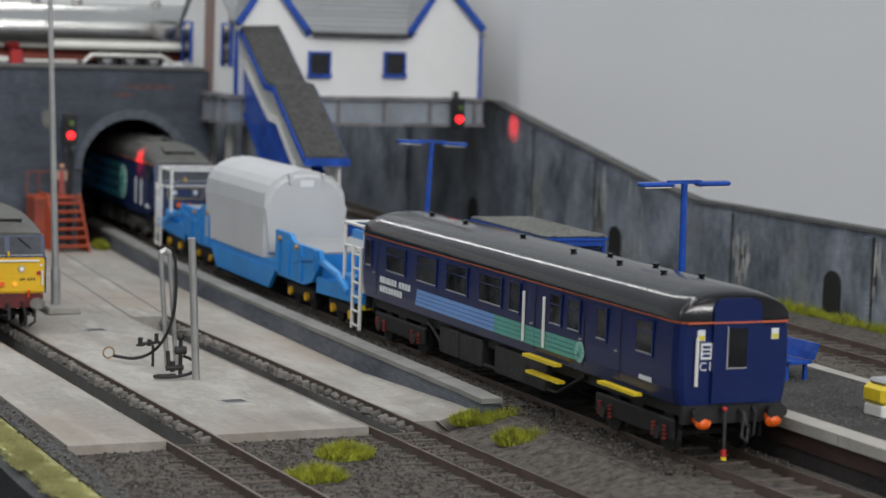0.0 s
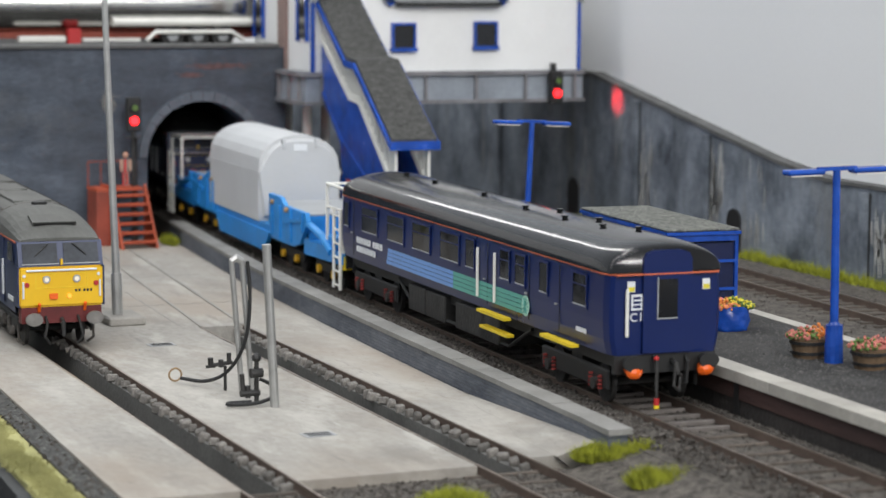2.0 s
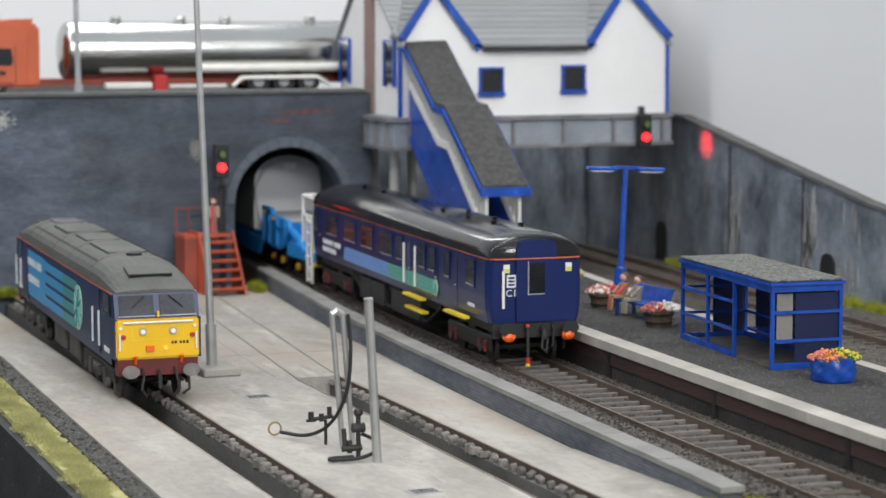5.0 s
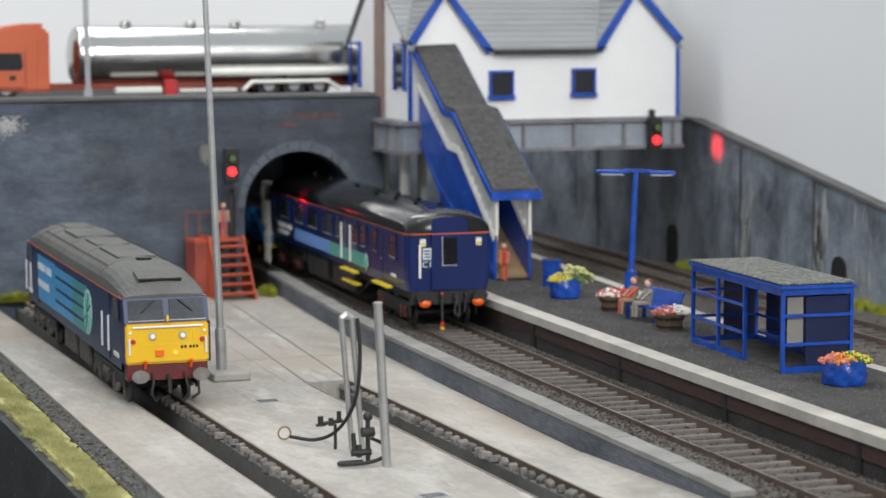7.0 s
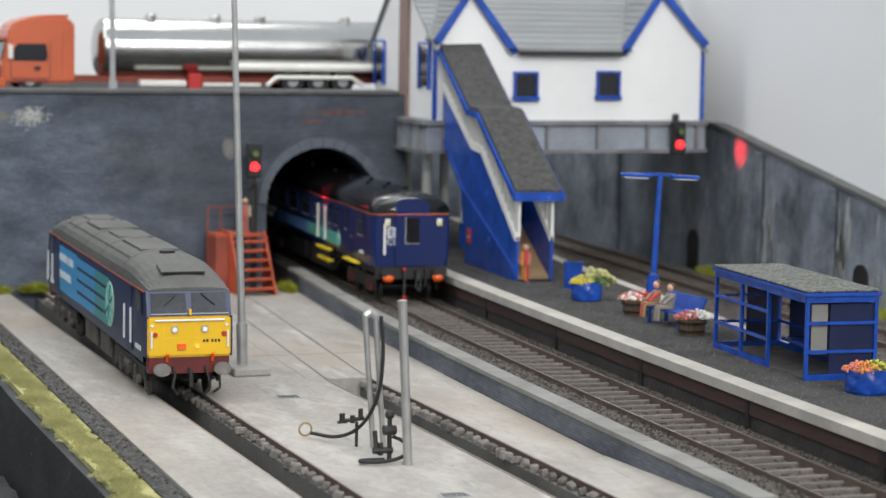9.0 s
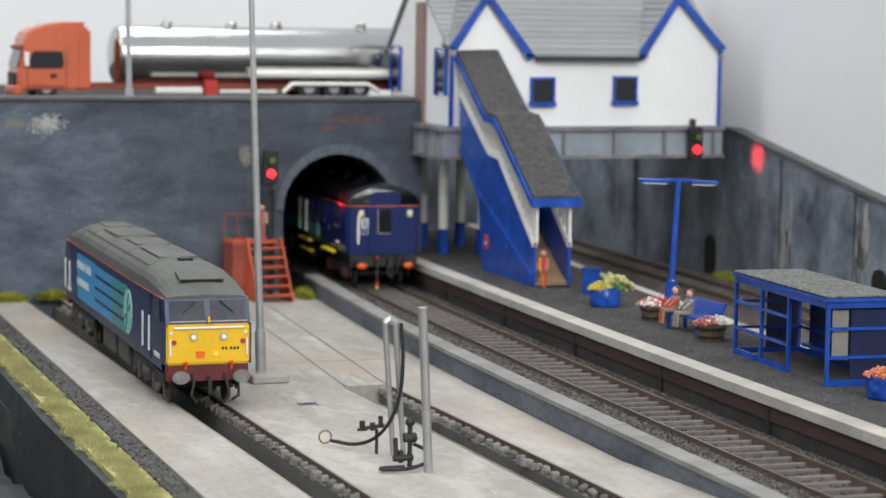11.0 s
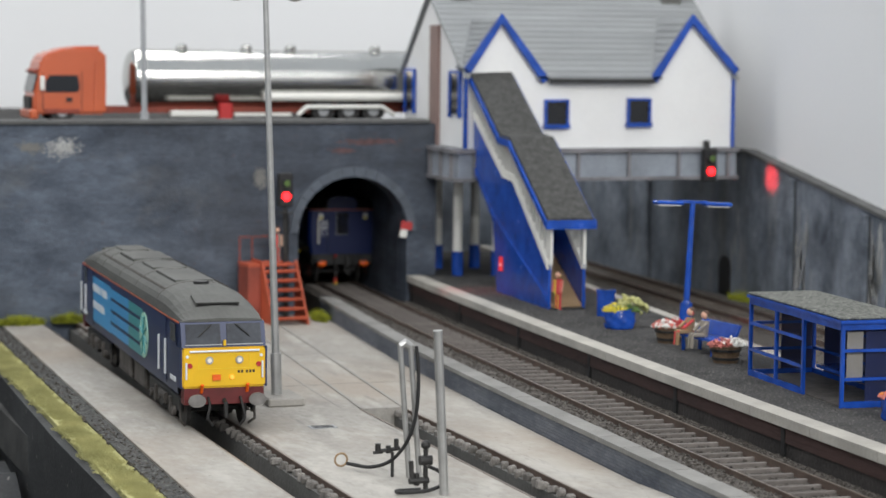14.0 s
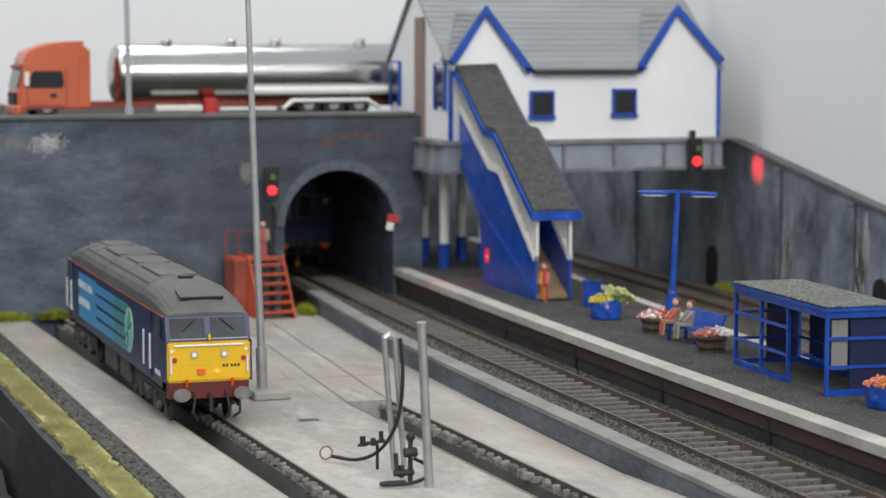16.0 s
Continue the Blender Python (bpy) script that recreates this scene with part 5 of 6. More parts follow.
def red_steps():
    s = thing("red_steps", "orange-red metal steps with side rails by the wall", "steps", place(1.02, 2.93, 0, 0, 0, 4))
    for i in range(6):
        part("tread", B(0.0, 0.17, 0.03 * i, 0.03 * i + 0.035, 0.045 * i + 0.03, 0.045 * i + 0.04), M_REDST, s)
        part("riser", B(0.006, 0.164, 0.03 * i + 0.026, 0.03 * i + 0.03, 0.045 * i + 0.022, 0.045 * i + 0.03), M_REDST, s)
    part("side", P([(0.0, 0.0), (0.35, 0.0), (0.35, 0.31), (0.19, 0.31)], "x", -0.012, -0.001), M_REDST, s)
    part("side", P([(0.0, 0.0), (0.2, 0.0), (0.2, 0.31), (0.19, 0.31)], "x", 0.171, 0.182), M_REDST, s)
    part("back_panel", B(-0.08, -0.0125, 0.2, 0.35, 0.0, 0.279), M_REDDK, s, "dull red side box")
    part("landing", B(-0.08, 0.17, 0.2, 0.36, 0.28, 0.295), M_REDST, s)
    for x in (-0.08, -0.012, 0.17):
        part("rail_post", B(x, x + 0.006, 0.34, 0.346, 0.295, 0.42), M_REDDK, s)
    part("guard_rail", B(-0.08, 0.18, 0.34, 0.346, 0.42, 0.426), M_REDDK, s)
    return s


red_steps()
figurine(1.10, 3.2, 0.296, 0, M_CLOTHG, M_CLOTHR, seated=False, label="standing painted model figure on the red steps")


# ---- road on the bridge ----
def lorry():
    t = thing("tanker_lorry", "orange lorry cab with a polished steel tank trailer", "lorry", place(-0.07, 3.96, 0.985))
    t.scale = (1.03, 1.03, 0.985)
    prof = [(0.055, 0.045), (0.425, 0.045), (0.425, 0.375), (0.40, 0.393), (0.24, 0.39), (0.14, 0.378), (0.092, 0.34), (0.08, 0.25), (0.055, 0.15)]
    bm = P(prof, "y", 0, 0.3)
    bmesh.ops.bevel(bm, geom=list(bm.edges), offset=0.014, segments=2, affect="EDGES")
    cab = part("cab", bm, M_LORRY, t, "orange painted cab")
    part("side_window", P([(0.115, 0.165), (0.28, 0.165), (0.29, 0.19), (0.28, 0.255), (0.135, 0.255), (0.115, 0.22)], "y", -0.006, -0.001), M_WINDOW, cab, "dark side window")
    part("door_seam", B(0.100, 0.103, -0.002, -0.0005, 0.06, 0.27), M_BLACK, cab)
    part("door_seam", B(0.30, 0.303, -0.002, -0.0005, 0.06, 0.27), M_BLACK, cab)
    part("cab_step", B(0.11, 0.29, -0.006, -0.001, 0.05, 0.075, bevel=0.002), M_REDDK, cab, "dull orange step panel")
    part("side_deflector", P([(0.36, 0.06), (0.425, 0.06), (0.425, 0.37), (0.37, 0.33)], "y", -0.008, -0.0015), M_LORRY, cab, "orange side deflector")
    part("roof_deflector", P([(0.17, 0.38), (0.40, 0.392), (0.40, 0.412), (0.30, 0.41), (0.2, 0.396)], "y", 0.03, 0.27), M_LORRY, cab, "orange roof deflector")
    part("sun_visor", P([(0.07, 0.262), (0.1, 0.29), (0.1, 0.30), (0.06, 0.275)], "y", 0.02, 0.28), M_REDDK, cab)
    part("windscreen", P([(0.05, 0.165), (0.074, 0.258), (0.08, 0.258), (0.058, 0.165)], "y", 0.02, 0.28), M_WINDOW, cab)
    part("mirror", B(0.085, 0.108, -0.03, -0.008, 0.175, 0.25, bevel=0.004), M_OFFWHITE, cab, "pale mirror")
    part("grille", B(0.042, 0.056, 0.05, 0.25, 0.06, 0.14, bevel=0.004), M_BLACK, cab)
    part("bumper", B(0.035, 0.08, 0.0, 0.3, 0.02, 0.07, bevel=0.008), M_LORRY, cab, "orange bumper")
    part("door_handle", B(0.22, 0.25, -0.012, -0.001, 0.115, 0.135), M_BLACK, cab)
    for wx in (0.2, 1.6, 1.74, 1.88):
        for wy in (0.005, 0.245):
            w = part("wheel", C((wx, wy, 0.062), (wx, wy + 0.05, 0.062), 0.062, n=18), M_BLACK, t, "black tyre")
            part("hub", C((wx, wy - 0.003, 0.062), (wx, wy + 0.052, 0.062), 0.03, n=12), M_GREYPT, w)
    # dull red puts the shadow below the tank into the chassis colour
    part("chassis", B(0.3, 2.5, 0.08, 0.22, 0.05, 0.085), M_REDDK, t, "red chassis")
    part("landing_leg", B(1.03, 1.10, -0.005, 0.06, 0.0, 0.105, bevel=0.006), M_RED, t, "red landing leg box")
    part("side_locker", B(0.77, 1.02, 0.0, 0.05, 0.03, 0.065, bevel=0.006), M_OFFWHITE, t, "white side guard")
    part("side_locker", B(1.11, 1.42, 0.0, 0.05, 0.035, 0.052), M_OFFWHITE, t, "white side guard")
    bm = bmesh.new()
    cyl(bm, (0.60, 0.16, 0.232), (2.55, 0.16, 0.232), 0.160, n=48, caps=False)
    ball(bm, (0.60, 0.16, 0.232), 0.159, 0.28, 1, 1, n=32)
    ball(bm, (2.55, 0.16, 0.232), 0.159, 0.28, 1, 1, n=32)
    tank = part("tank", bm, M_CHROME, t, "polished steel tank", smooth=True)
    for bx in (0.66, 1.05, 1.46, 1.87, 2.28):
        part("band", C((bx - 0.006, 0.16, 0.232), (bx + 0.006, 0.16, 0.232), 0.1625, n=48), M_CHROME, tank, "polished band", smooth=False)
    for hx in (0.86, 1.21, 1.455, 1.93, 2.3):
        part("hatch", C((hx, 0.15, 0.385), (hx, 0.15, 0.41), 0.032, n=14), M_CHROME, tank, "polished hatch")
        part("hatch_lid", ball(bmesh.new(), (hx, 0.135, 0.412), 0.028, 1, 1, 0.6), M_CHROME, tank)
    part("walkway", B(0.62, 2.5, 0.14, 0.18, 0.39, 0.395), M_STEEL, tank)
    part("hose_tube", C((1.27, 0.005, 0.14), (2.4, 0.005, 0.14), 0.024, n=12), M_OFFWHITE, t, "cream hose tube along the side")
    guard = tube(bmesh.new(), [(1.45, -0.02, 0.04), (1.50, -0.02, 0.085), (1.92, -0.02, 0.085), (1.99, -0.02, 0.04)], 0.012)
    part("mudguard", guard, M_OFFWHITE, t, "white mudguard")
    return t


lorry()
for px in (0.465,):
    rp = thing("road_lamp", "plain grey street lamp pole on the bridge", "lamp post", place(px, WALL_Y + 0.1, 1.0))
    part("pole", C((0, 0, 0.022), (-0.02, 0, 1.5), 0.015, 0.011, n=10), M_GREYPT, rp)
    part("foot", C((0, 0, 0.022), (0, 0, 0.06), 0.022, n=10), M_GREYPT, rp)
# pale patches of worn paint on the bridge wall
for wx, wz, w, hh, material in ((0.02, 0.885, 0.075, 0.045, M_STREAK), (-0.13, 0.885, 0.05, 0.022, M_CAP), (1.64, 0.905, 0.14, 0.014, M_RUSTMARK), (1.50, 0.86, 0.05, 0.01, M_RUSTMARK), (1.05, 0.72, 0.03, 0.05, M_CAP)):
    bm = bmesh.new()
    for _ in range(420):
        a = random.uniform(0, 6.28)
        c = Vector((wx + random.gauss(0, w * 0.5), WALL_Y - 0.0022 + random.uniform(-0.0008, 0.0008), wz + random.gauss(0, hh * 0.5)))
        q = random.uniform(0.0012, 0.006)
        bm.faces.new([bm.verts.new(c + Vector((q * 1.5 * math.cos(k * 1.257 + a), 0, q * 0.6 * math.sin(k * 1.257 + a)))) for k in range(5)])
    tagged(part("worn_paint", bm, material, bridge), "", "", "", "stuff")


# ---- vehicles ----
def shell(rings, cap=True):
    """A hull from rings of (x, y, z) with equal counts, joined in order."""
    bm = bmesh.new()
    rows = [[bm.verts.new(c) for c in r] for r in rings]
    for r, s in zip(rows, rows[1:]):
        for i in range(len(r) - 1):
            bm.faces.new((r[i], r[i + 1], s[i + 1], s[i]))
    if cap:
        bm.faces.new(rows[0])
        bm.faces.new(rows[-1][::-1])
    return bm


def roof_shell(half, z_side, z_top, length, dome, front_drop, n=14, inset=0.0):
    """A curved roof over -length..length with domed ends."""
    rings = []
    ys = [0, 0.15, 0.4, 0.7, 1.0]
    stations = [(-length + dome * (1 - math.cos(k * math.pi / 2)) * 1.0, math.sin(k * math.pi / 2)) for k in ys]
    stations = [(y, f) for y, f in stations] + [(-y, f) for y, f in reversed(stations)]
    for y, f in stations:
        top = z_side + (z_top - z_side) * (1 - front_drop * (1 - f))
        w = half - inset * (1 - f)
        rings.append([(w * math.cos(math.pi * i / n), y, z_side + (top - z_side) * math.sin(math.pi * i / n) ** 0.8) for i in range(n + 1)])
    bm = shell(rings, cap=False)
    for ring in (rings[0], rings[-1]):
        bm.faces.new([bm.verts.new(c) for c in ring])
    bmesh.ops.remove_doubles(bm, verts=bm.verts, dist=0.0005)
    return bm


def buffer(owner, x, y, z, d=-1, r=0.026, oval=1.0, material=M_BUFFER):
    b = part("buffer", C((x, y, z), (x, y + d * 0.05, z), 0.013, n=12), M_BLACK, owner)
    bm = C((0, 0, 0), (0, d * 0.009, 0), r, n=18)
    for v in bm.verts:
        v.co.x *= oval
        v.co += Vector((x, y + d * 0.05, z))
    part("buffer_head", bm, material, b, "worn steel buffer head")


def bogie(owner, y, wheelbase, axle_mat, spring=None, half=0.125, r=0.058, frame_z=(0.05, 0.095), width=0.012):
    L = wheelbase / 2
    bg = part("bogie_frame", B(-half - width, -half, y - L - 0.08, y + L + 0.08, frame_z[0], frame_z[1], bevel=0.005), M_BLACK, owner)
    part("bogie_frame", B(half, half + width, y - L - 0.08, y + L + 0.08, frame_z[0], frame_z[1], bevel=0.005), M_BLACK, owner)
    box_ = bmesh.new()
    box(box_, -half, half, y - 0.04, y + 0.04, 0.05, frame_z[1] + 0.026)
    part("bolster", box_, M_BLACK, bg)
    for wy in (y - L, y + L):
        bm = bmesh.new()
        for sx in (-1, 1):
            cyl(bm, (sx * 0.098, wy, r), (sx * 0.112, wy, r), r, n=20)
        cyl(bm, (-0.1, wy, r), (0.1, wy, r), 0.012, n=8)
        part("wheelset", bm, M_IRON, bg)
        for sx in (-1, 1):
            bm = bmesh.new()
            cyl(bm, (sx * (half + width), wy, 0.058), (sx * (half + width + 0.014), wy, 0.058), 0.018, n=10)
            part("axle_box", bm, axle_mat, bg)
        if spring:
            for sx in (-1, 1):
                for dy in (-0.035, 0.035):
                    bm = bmesh.new()
                    for k in range(4):
                        cyl(bm, (sx * (half + width + 0.004), wy + dy, 0.045 + k * 0.011), (sx * (half + width + 0.004), wy + dy, 0.051 + k * 0.011), 0.0075, n=8)
                    part("coil_spring", bm, spring, bg, "red coil spring")
    return bg


def side_window(owner, x, y, w, z0, z1, split=False, m=M_COACHGLASS, frame=M_COACH):
    d = -1 if x < 0 else 1
    win = part("window", B(min(x, x + d * 0.002), max(x, x + d * 0.002), y - w / 2, y + w / 2, z0, z1), m, owner, "dark coach window")
    t = 0.006
    bm = bmesh.new()
    xa, xb = min(x, x + d * 0.0032), max(x, x + d * 0.0032)
    box(bm, xa, xb, y - w / 2 - t, y - w / 2, z0 - t, z1 + t)
    box(bm, xa, xb, y + w / 2, y + w / 2 + t, z0 - t, z1 + t)
    box(bm, xa, xb, y - w / 2, y + w / 2, z0 - t, z0)
    box(bm, xa, xb, y - w / 2, y + w / 2, z1, z1 + t)
    part("window_frame", bm, frame, win)
    part("glazing_edge", B(xa, max(xa + 0.0004, xb - 0.0006), y - w / 2, y + w / 2, z0, z0 + 0.004), M_GREYPT, win, "thin grey glazing edge")
    if split:
        part("ventilator_bar", B(xa, xb, y - w / 2, y + w / 2, z1 - (z1 - z0) * 0.34, z1 - (z1 - z0) * 0.34 + 0.004), M_COACH, win)


def words(text, size, m, material, parent, name="lettering", label=""):
    cu = bpy.data.curves.new(name, "FONT")
    cu.body, cu.size, cu.extrude = text, size * DM, 0.00005
    tmp = bpy.data.objects.new(name, cu)
    scene.collection.objects.link(tmp)
    me = bpy.data.meshes.new_from_object(tmp.evaluated_get(bpy.context.evaluated_depsgraph_get()))
    bpy.data.objects.remove(tmp)
    me.materials.clear()
    me.materials.append(material)
    ob = new(name, me)
    ob.parent, ob.matrix_basis = parent, m
    if label:
        ob["label"] = label
    return ob


HC, CW, CZ0, CZ1, CZT = 1.32, 0.170, 0.158, 0.385, 0.478


def letter_bars(owner, x, d, y, z, h, pitch, counts, material=None, gap=0.7):
    """Rows of small upright bars standing for words on a vehicle side, running from y towards the front."""
    bm = bmesh.new()
    for n in counts:
        for _ in range(n):
            box(bm, min(x, x + d * 0.0016), max(x, x + d * 0.0016), y - pitch * 0.72, y, z, z + h)
            y -= pitch
        y -= pitch * gap
    return tagged(part("name_bar", bm, material or M_PRINTW, owner), "white bars of lettering", "", "", "stuff")


def make_coach():
    c = thing("coach", "glossy navy passenger coach with a black roof and striped livery", "railway coach")
    prof = [(-0.158, CZ0), (-0.167, 0.2), (-CW, 0.25), (-CW, 0.31), (-0.167, CZ1), (0.167, CZ1), (CW, 0.31), (CW, 0.25), (0.167, 0.2), (0.158, CZ0)]
    rings = []
    for y, f in ((-HC, 0.90), (-HC + 0.01, 0.965), (-HC + 0.04, 1.0), (HC - 0.04, 1.0), (HC - 0.01, 0.965), (HC, 0.90)):
        rings.append([(x * f, y, z) for x, z in prof] + [(prof[0][0] * f, y, prof[0][1])])
    bm = shell(rings, cap=False)
    for r in (rings[0][:-1], rings[-1][:-1]):
        bm.faces.new([bm.verts.new(v) for v in r])
    bmesh.ops.remove_doubles(bm, verts=bm.verts, dist=0.0005)
    part("body", bm, M_COACH, c, "navy painted body")
    roof = part("roof", roof_shell(CW + 0.003, CZ1 + 0.006, CZT, HC - 0.001, 0.13, 0.22, inset=0.012), M_COACHROOF, c, "glossy black roof", smooth=True)
    line = bmesh.new()
    for sx in (-1, 1):
        box(line, sx * 0.1685 - 0.0022, sx * 0.1685 + 0.0022, -HC + 0.05, HC - 0.05, CZ1, CZ1 + 0.0042)
    for d in (-1, 1):
        box(line, -0.151, 0.151, min(d * HC, d * (HC + 0.014)), max(d * HC, d * (HC + 0.014)), CZ1, CZ1 + 0.0042)
        for sx in (-1, 1):
            cyl(line, (sx * 0.150, d * HC, CZ1 + 0.002), (sx * 0.161, d * (HC - 0.01), CZ1 + 0.002), 0.003, n=6)
            cyl(line, (sx * 0.161, d * (HC - 0.01), CZ1 + 0.002), (sx * 0.1685, d * (HC - 0.04), CZ1 + 0.002), 0.003, n=6)
    part("lining", line, M_ORANGE_LINE, c, "orange cantrail line")
    for y, x in ((1.05, 0), (0.72, 0), (0.2, 0), (-0.28, -0.03), (-0.42, 0.03), (-0.62, -0.03), (-0.72, 0.04), (-0.9, -0.02), (-1.0, 0.05)):
        part("roof_vent", cyl(C((x, y, CZT - 0.01), (x, y, CZT + 0.004), 0.008, n=10), (x, y, CZT + 0.003), (x, y, CZT + 0.008), 0.0115, n=10), M_COACHROOF, roof)
    for x in (-CW - 0.0005, CW + 0.0005):
        for s, w, sp in ((0.08, 0.1, True), (0.189, 0.065, False), (0.264, 0.082, True), (0.316, 0.082, True), (0.438, 0.08, False), (0.515, 0.185, True), (0.628, 0.185, True), (0.737, 0.185, True), (0.854, 0.185, True), (0.965, 0.06, False)):
            side_window(c, x, -HC + s * 2 * HC, w, 0.276, 0.366, sp)
        d = -1 if x < 0 else 1
        for s in (0.345, 0.405):
            y = -HC + s * 2 * HC
            part("door_rail", C((x + d * 0.006, y, 0.195), (x + d * 0.006, y, 0.352), 0.0048, n=8), M_OFFWHITE, c, "white grab rail")
        for s in (0.14, 0.235, 0.375, 0.93):
            y = -HC + s * 2 * HC
            part("door_seam", B(min(x, x + d * 0.0012), max(x, x + d * 0.0012), y - 0.0015, y + 0.0015, CZ0 + 0.02, CZ1 - 0.01), M_BLACK, c)
            part("door_handle", B(min(x, x + d * 0.006), max(x, x + d * 0.006), y + 0.015, y + 0.028, 0.255, 0.26), M_STEEL, c)
        ya, ym, yb = -HC + 0.245 * 2 * HC, -HC + 0.50 * 2 * HC, -HC + 0.775 * 2 * HC
        for k in range(4):
            z = 0.19 + k * 0.0145
            part("livery_stripe", B(min(x, x + d * 0.0012), max(x, x + d * 0.0012), ya, ym, z, z + 0.0125), M_GREENST, c, "pale green stripe")
            part("livery_stripe", B(min(x, x + d * 0.0012), max(x, x + d * 0.0012), ym, yb - k * 0.005, z, z + 0.0125), M_STRIPEBLUE, c, "pale blue stripe")
        part("livery_disc", C((x, ya, 0.218), (x + d * 0.002, ya, 0.218), 0.032, n=24), M_MINT, c, "mint roundel")
        for k in range(6):
            a = k * math.pi / 6
            part("disc_spoke", C((x + d * 0.0026, ya - 0.026 * math.cos(a), 0.218 - 0.026 * math.sin(a)), (x + d * 0.0026, ya + 0.026 * math.cos(a), 0.218 + 0.026 * math.sin(a)), 0.0016, n=5), M_GREENST, c)
        for z, words_ in ((0.228, (6, 4)), (0.195, (8,))):
            letter_bars(c, x, d, yb + 0.37, z, 0.022, 0.03, words_)
        part("number_bar", B(min(x, x + d * 0.0012), max(x, x + d * 0.0012), -HC + 0.075 * 2.64 - 0.04, -HC + 0.075 * 2.64 + 0.04, 0.2, 0.213), M_PRINTW, c)
        for yy, z in ((-0.42, 0.160), (-0.45, 0.112), (-0.98, 0.158)):
            part("foot_step", B(min(x, x + d * 0.024), max(x, x + d * 0.024), yy - 0.125, yy + 0.125, z - 0.006, z + 0.003), M_YELLOW, c, "yellow foot step")
    for d in (-1, 1):
        y = d * HC
        lo, hi = min(y, y + d * 0.012), max(y, y + d * 0.012)
        pnl = [(-0.072, CZ0 + 0.005), (0.072, CZ0 + 0.005), (0.072, 0.428), (0.062, 0.446), (0.04, 0.454), (-0.04, 0.454), (-0.062, 0.446), (-0.072, 0.428)]
        part("gangway_plate", P(pnl, "y", lo, hi), M_COACH, c, "plated navy gangway end")
        end = part("end_window", B(-0.029, 0.029, min(y + d * 0.012, y + d * 0.014), max(y + d * 0.012, y + d * 0.014), 0.262, 0.372), M_WINDOW, c, "tall dark end window")
        part("window_frame", B(-0.032, -0.029, min(y + d * 0.012, y + d * 0.016), max(y + d * 0.012, y + d * 0.016), 0.257, 0.377), M_GREYPT, end)
        part("window_frame", B(-0.029, 0.029, min(y + d * 0.012, y + d * 0.016), max(y + d * 0.012, y + d * 0.016), 0.2585, 0.262), M_GREYPT, end)
        part("grab_rail", C((d * 0.118, y + d * 0.008, 0.212), (d * 0.118, y + d * 0.008, 0.345), 0.0052, n=8), M_OFFWHITE, c, "white grab rail")
        for sx in (-0.105, 0.118):
            q = part("warning_label", B(sx - 0.011, sx + 0.011, lo if d > 0 else y - 0.004, y + 0.004 if d > 0 else hi, 0.337, 0.367), M_PRINTW, c, "white and yellow warning label")
            part("label_yellow", B(sx - 0.009, sx + 0.009, y - 0.0052 if d < 0 else y + 0.0042, y - 0.0042 if d < 0 else y + 0.0052, 0.339, 0.352), M_YELBLOOM, q)
        px = d * 0.088
        q = part("data_panel", B(px - 0.016, px + 0.016, y - 0.003 if d < 0 else y, y if d < 0 else y + 0.003, 0.285, 0.33), M_PRINTW, c, "white data panel")
        for k in range(3):
            part("data_bar", B(px - 0.011, px + 0.011, y - 0.0042 if d < 0 else y + 0.0032, y - 0.0032 if d < 0 else y + 0.0042, 0.292 + k * 0.012, 0.299 + k * 0.012), M_COACH, q)
        if d < 0:
            words("C1", 0.034, place(px - 0.02, y - 0.002, 0.254, 90, 0, 0), M_PRINTW, c, label="white C1 marking")
        for sx in (-0.112, 0.112):
            buffer(c, sx, y - d * 0.01, 0.14, d, r=0.022, oval=1.35, material=M_BLACK)
            elbow = [(sx * 0.98, y - d * 0.01, 0.118), (sx * 0.95, y + d * 0.032, 0.116), (sx * 0.80, y + d * 0.042, 0.108)]
            pipe = part("pipe", tube(bmesh.new(), elbow, 0.0125), M_ORANGE, c, "orange brake pipe")
            part("pipe_cap", ball(bmesh.new(), (sx * 0.95, y + d * 0.036, 0.115), 0.022, 1.1, 0.8, 0.9), M_ORANGE, pipe)
        part("coupling_hook", tube(bmesh.new(), [(0.02, y, 0.14), (0.02, y + d * 0.03, 0.132), (0.024, y + d * 0.034, 0.105), (0.034, y + d * 0.03, 0.098)], 0.007), M_IRON, c)
        part("coupling_link", tube(bmesh.new(), [(0.018, y + d * 0.03, 0.12), (0.012, y + d * 0.036, 0.07), (0.028, y + d * 0.036, 0.055), (0.034, y + d * 0.03, 0.1)], 0.005), M_IRON, c)
        part("air_hose", tube(bmesh.new(), [(-0.035, y, 0.152), (-0.035, y + d * 0.024, 0.142), (-0.035, y + d * 0.026, 0.025)], 0.0055), M_IRON, c)
        part("hose_tap", ball(C((-0.035, y + d * 0.026, 0.036), (-0.035, y + d * 0.026, 0.016), 0.008), (-0.035, y + d * 0.022, 0.148), 0.008), M_RED, c, "red hose tap")
        part("hose_end", C((-0.035, y + d * 0.026, 0.016), (-0.035, y + d * 0.026, 0.006), 0.008), M_YELLOW, c, "yellow hose end")
        part("jumper_hose", tube(bmesh.new(), [(0.06, y, 0.15), (0.06, y + d * 0.02, 0.135), (0.055, y + d * 0.022, 0.075), (0.045, y, 0.06)], 0.005), M_BLACK, c)
        part("buffer_beam", B(-0.15, 0.15, min(y - d * 0.02, y - d * 0.001), max(y - d * 0.02, y - d * 0.001), 0.105, CZ0), M_BLACK, c)
    part("underframe", B(-0.13, 0.13, -HC + 0.03, HC - 0.03, 0.118, CZ0), M_BLACK, c)
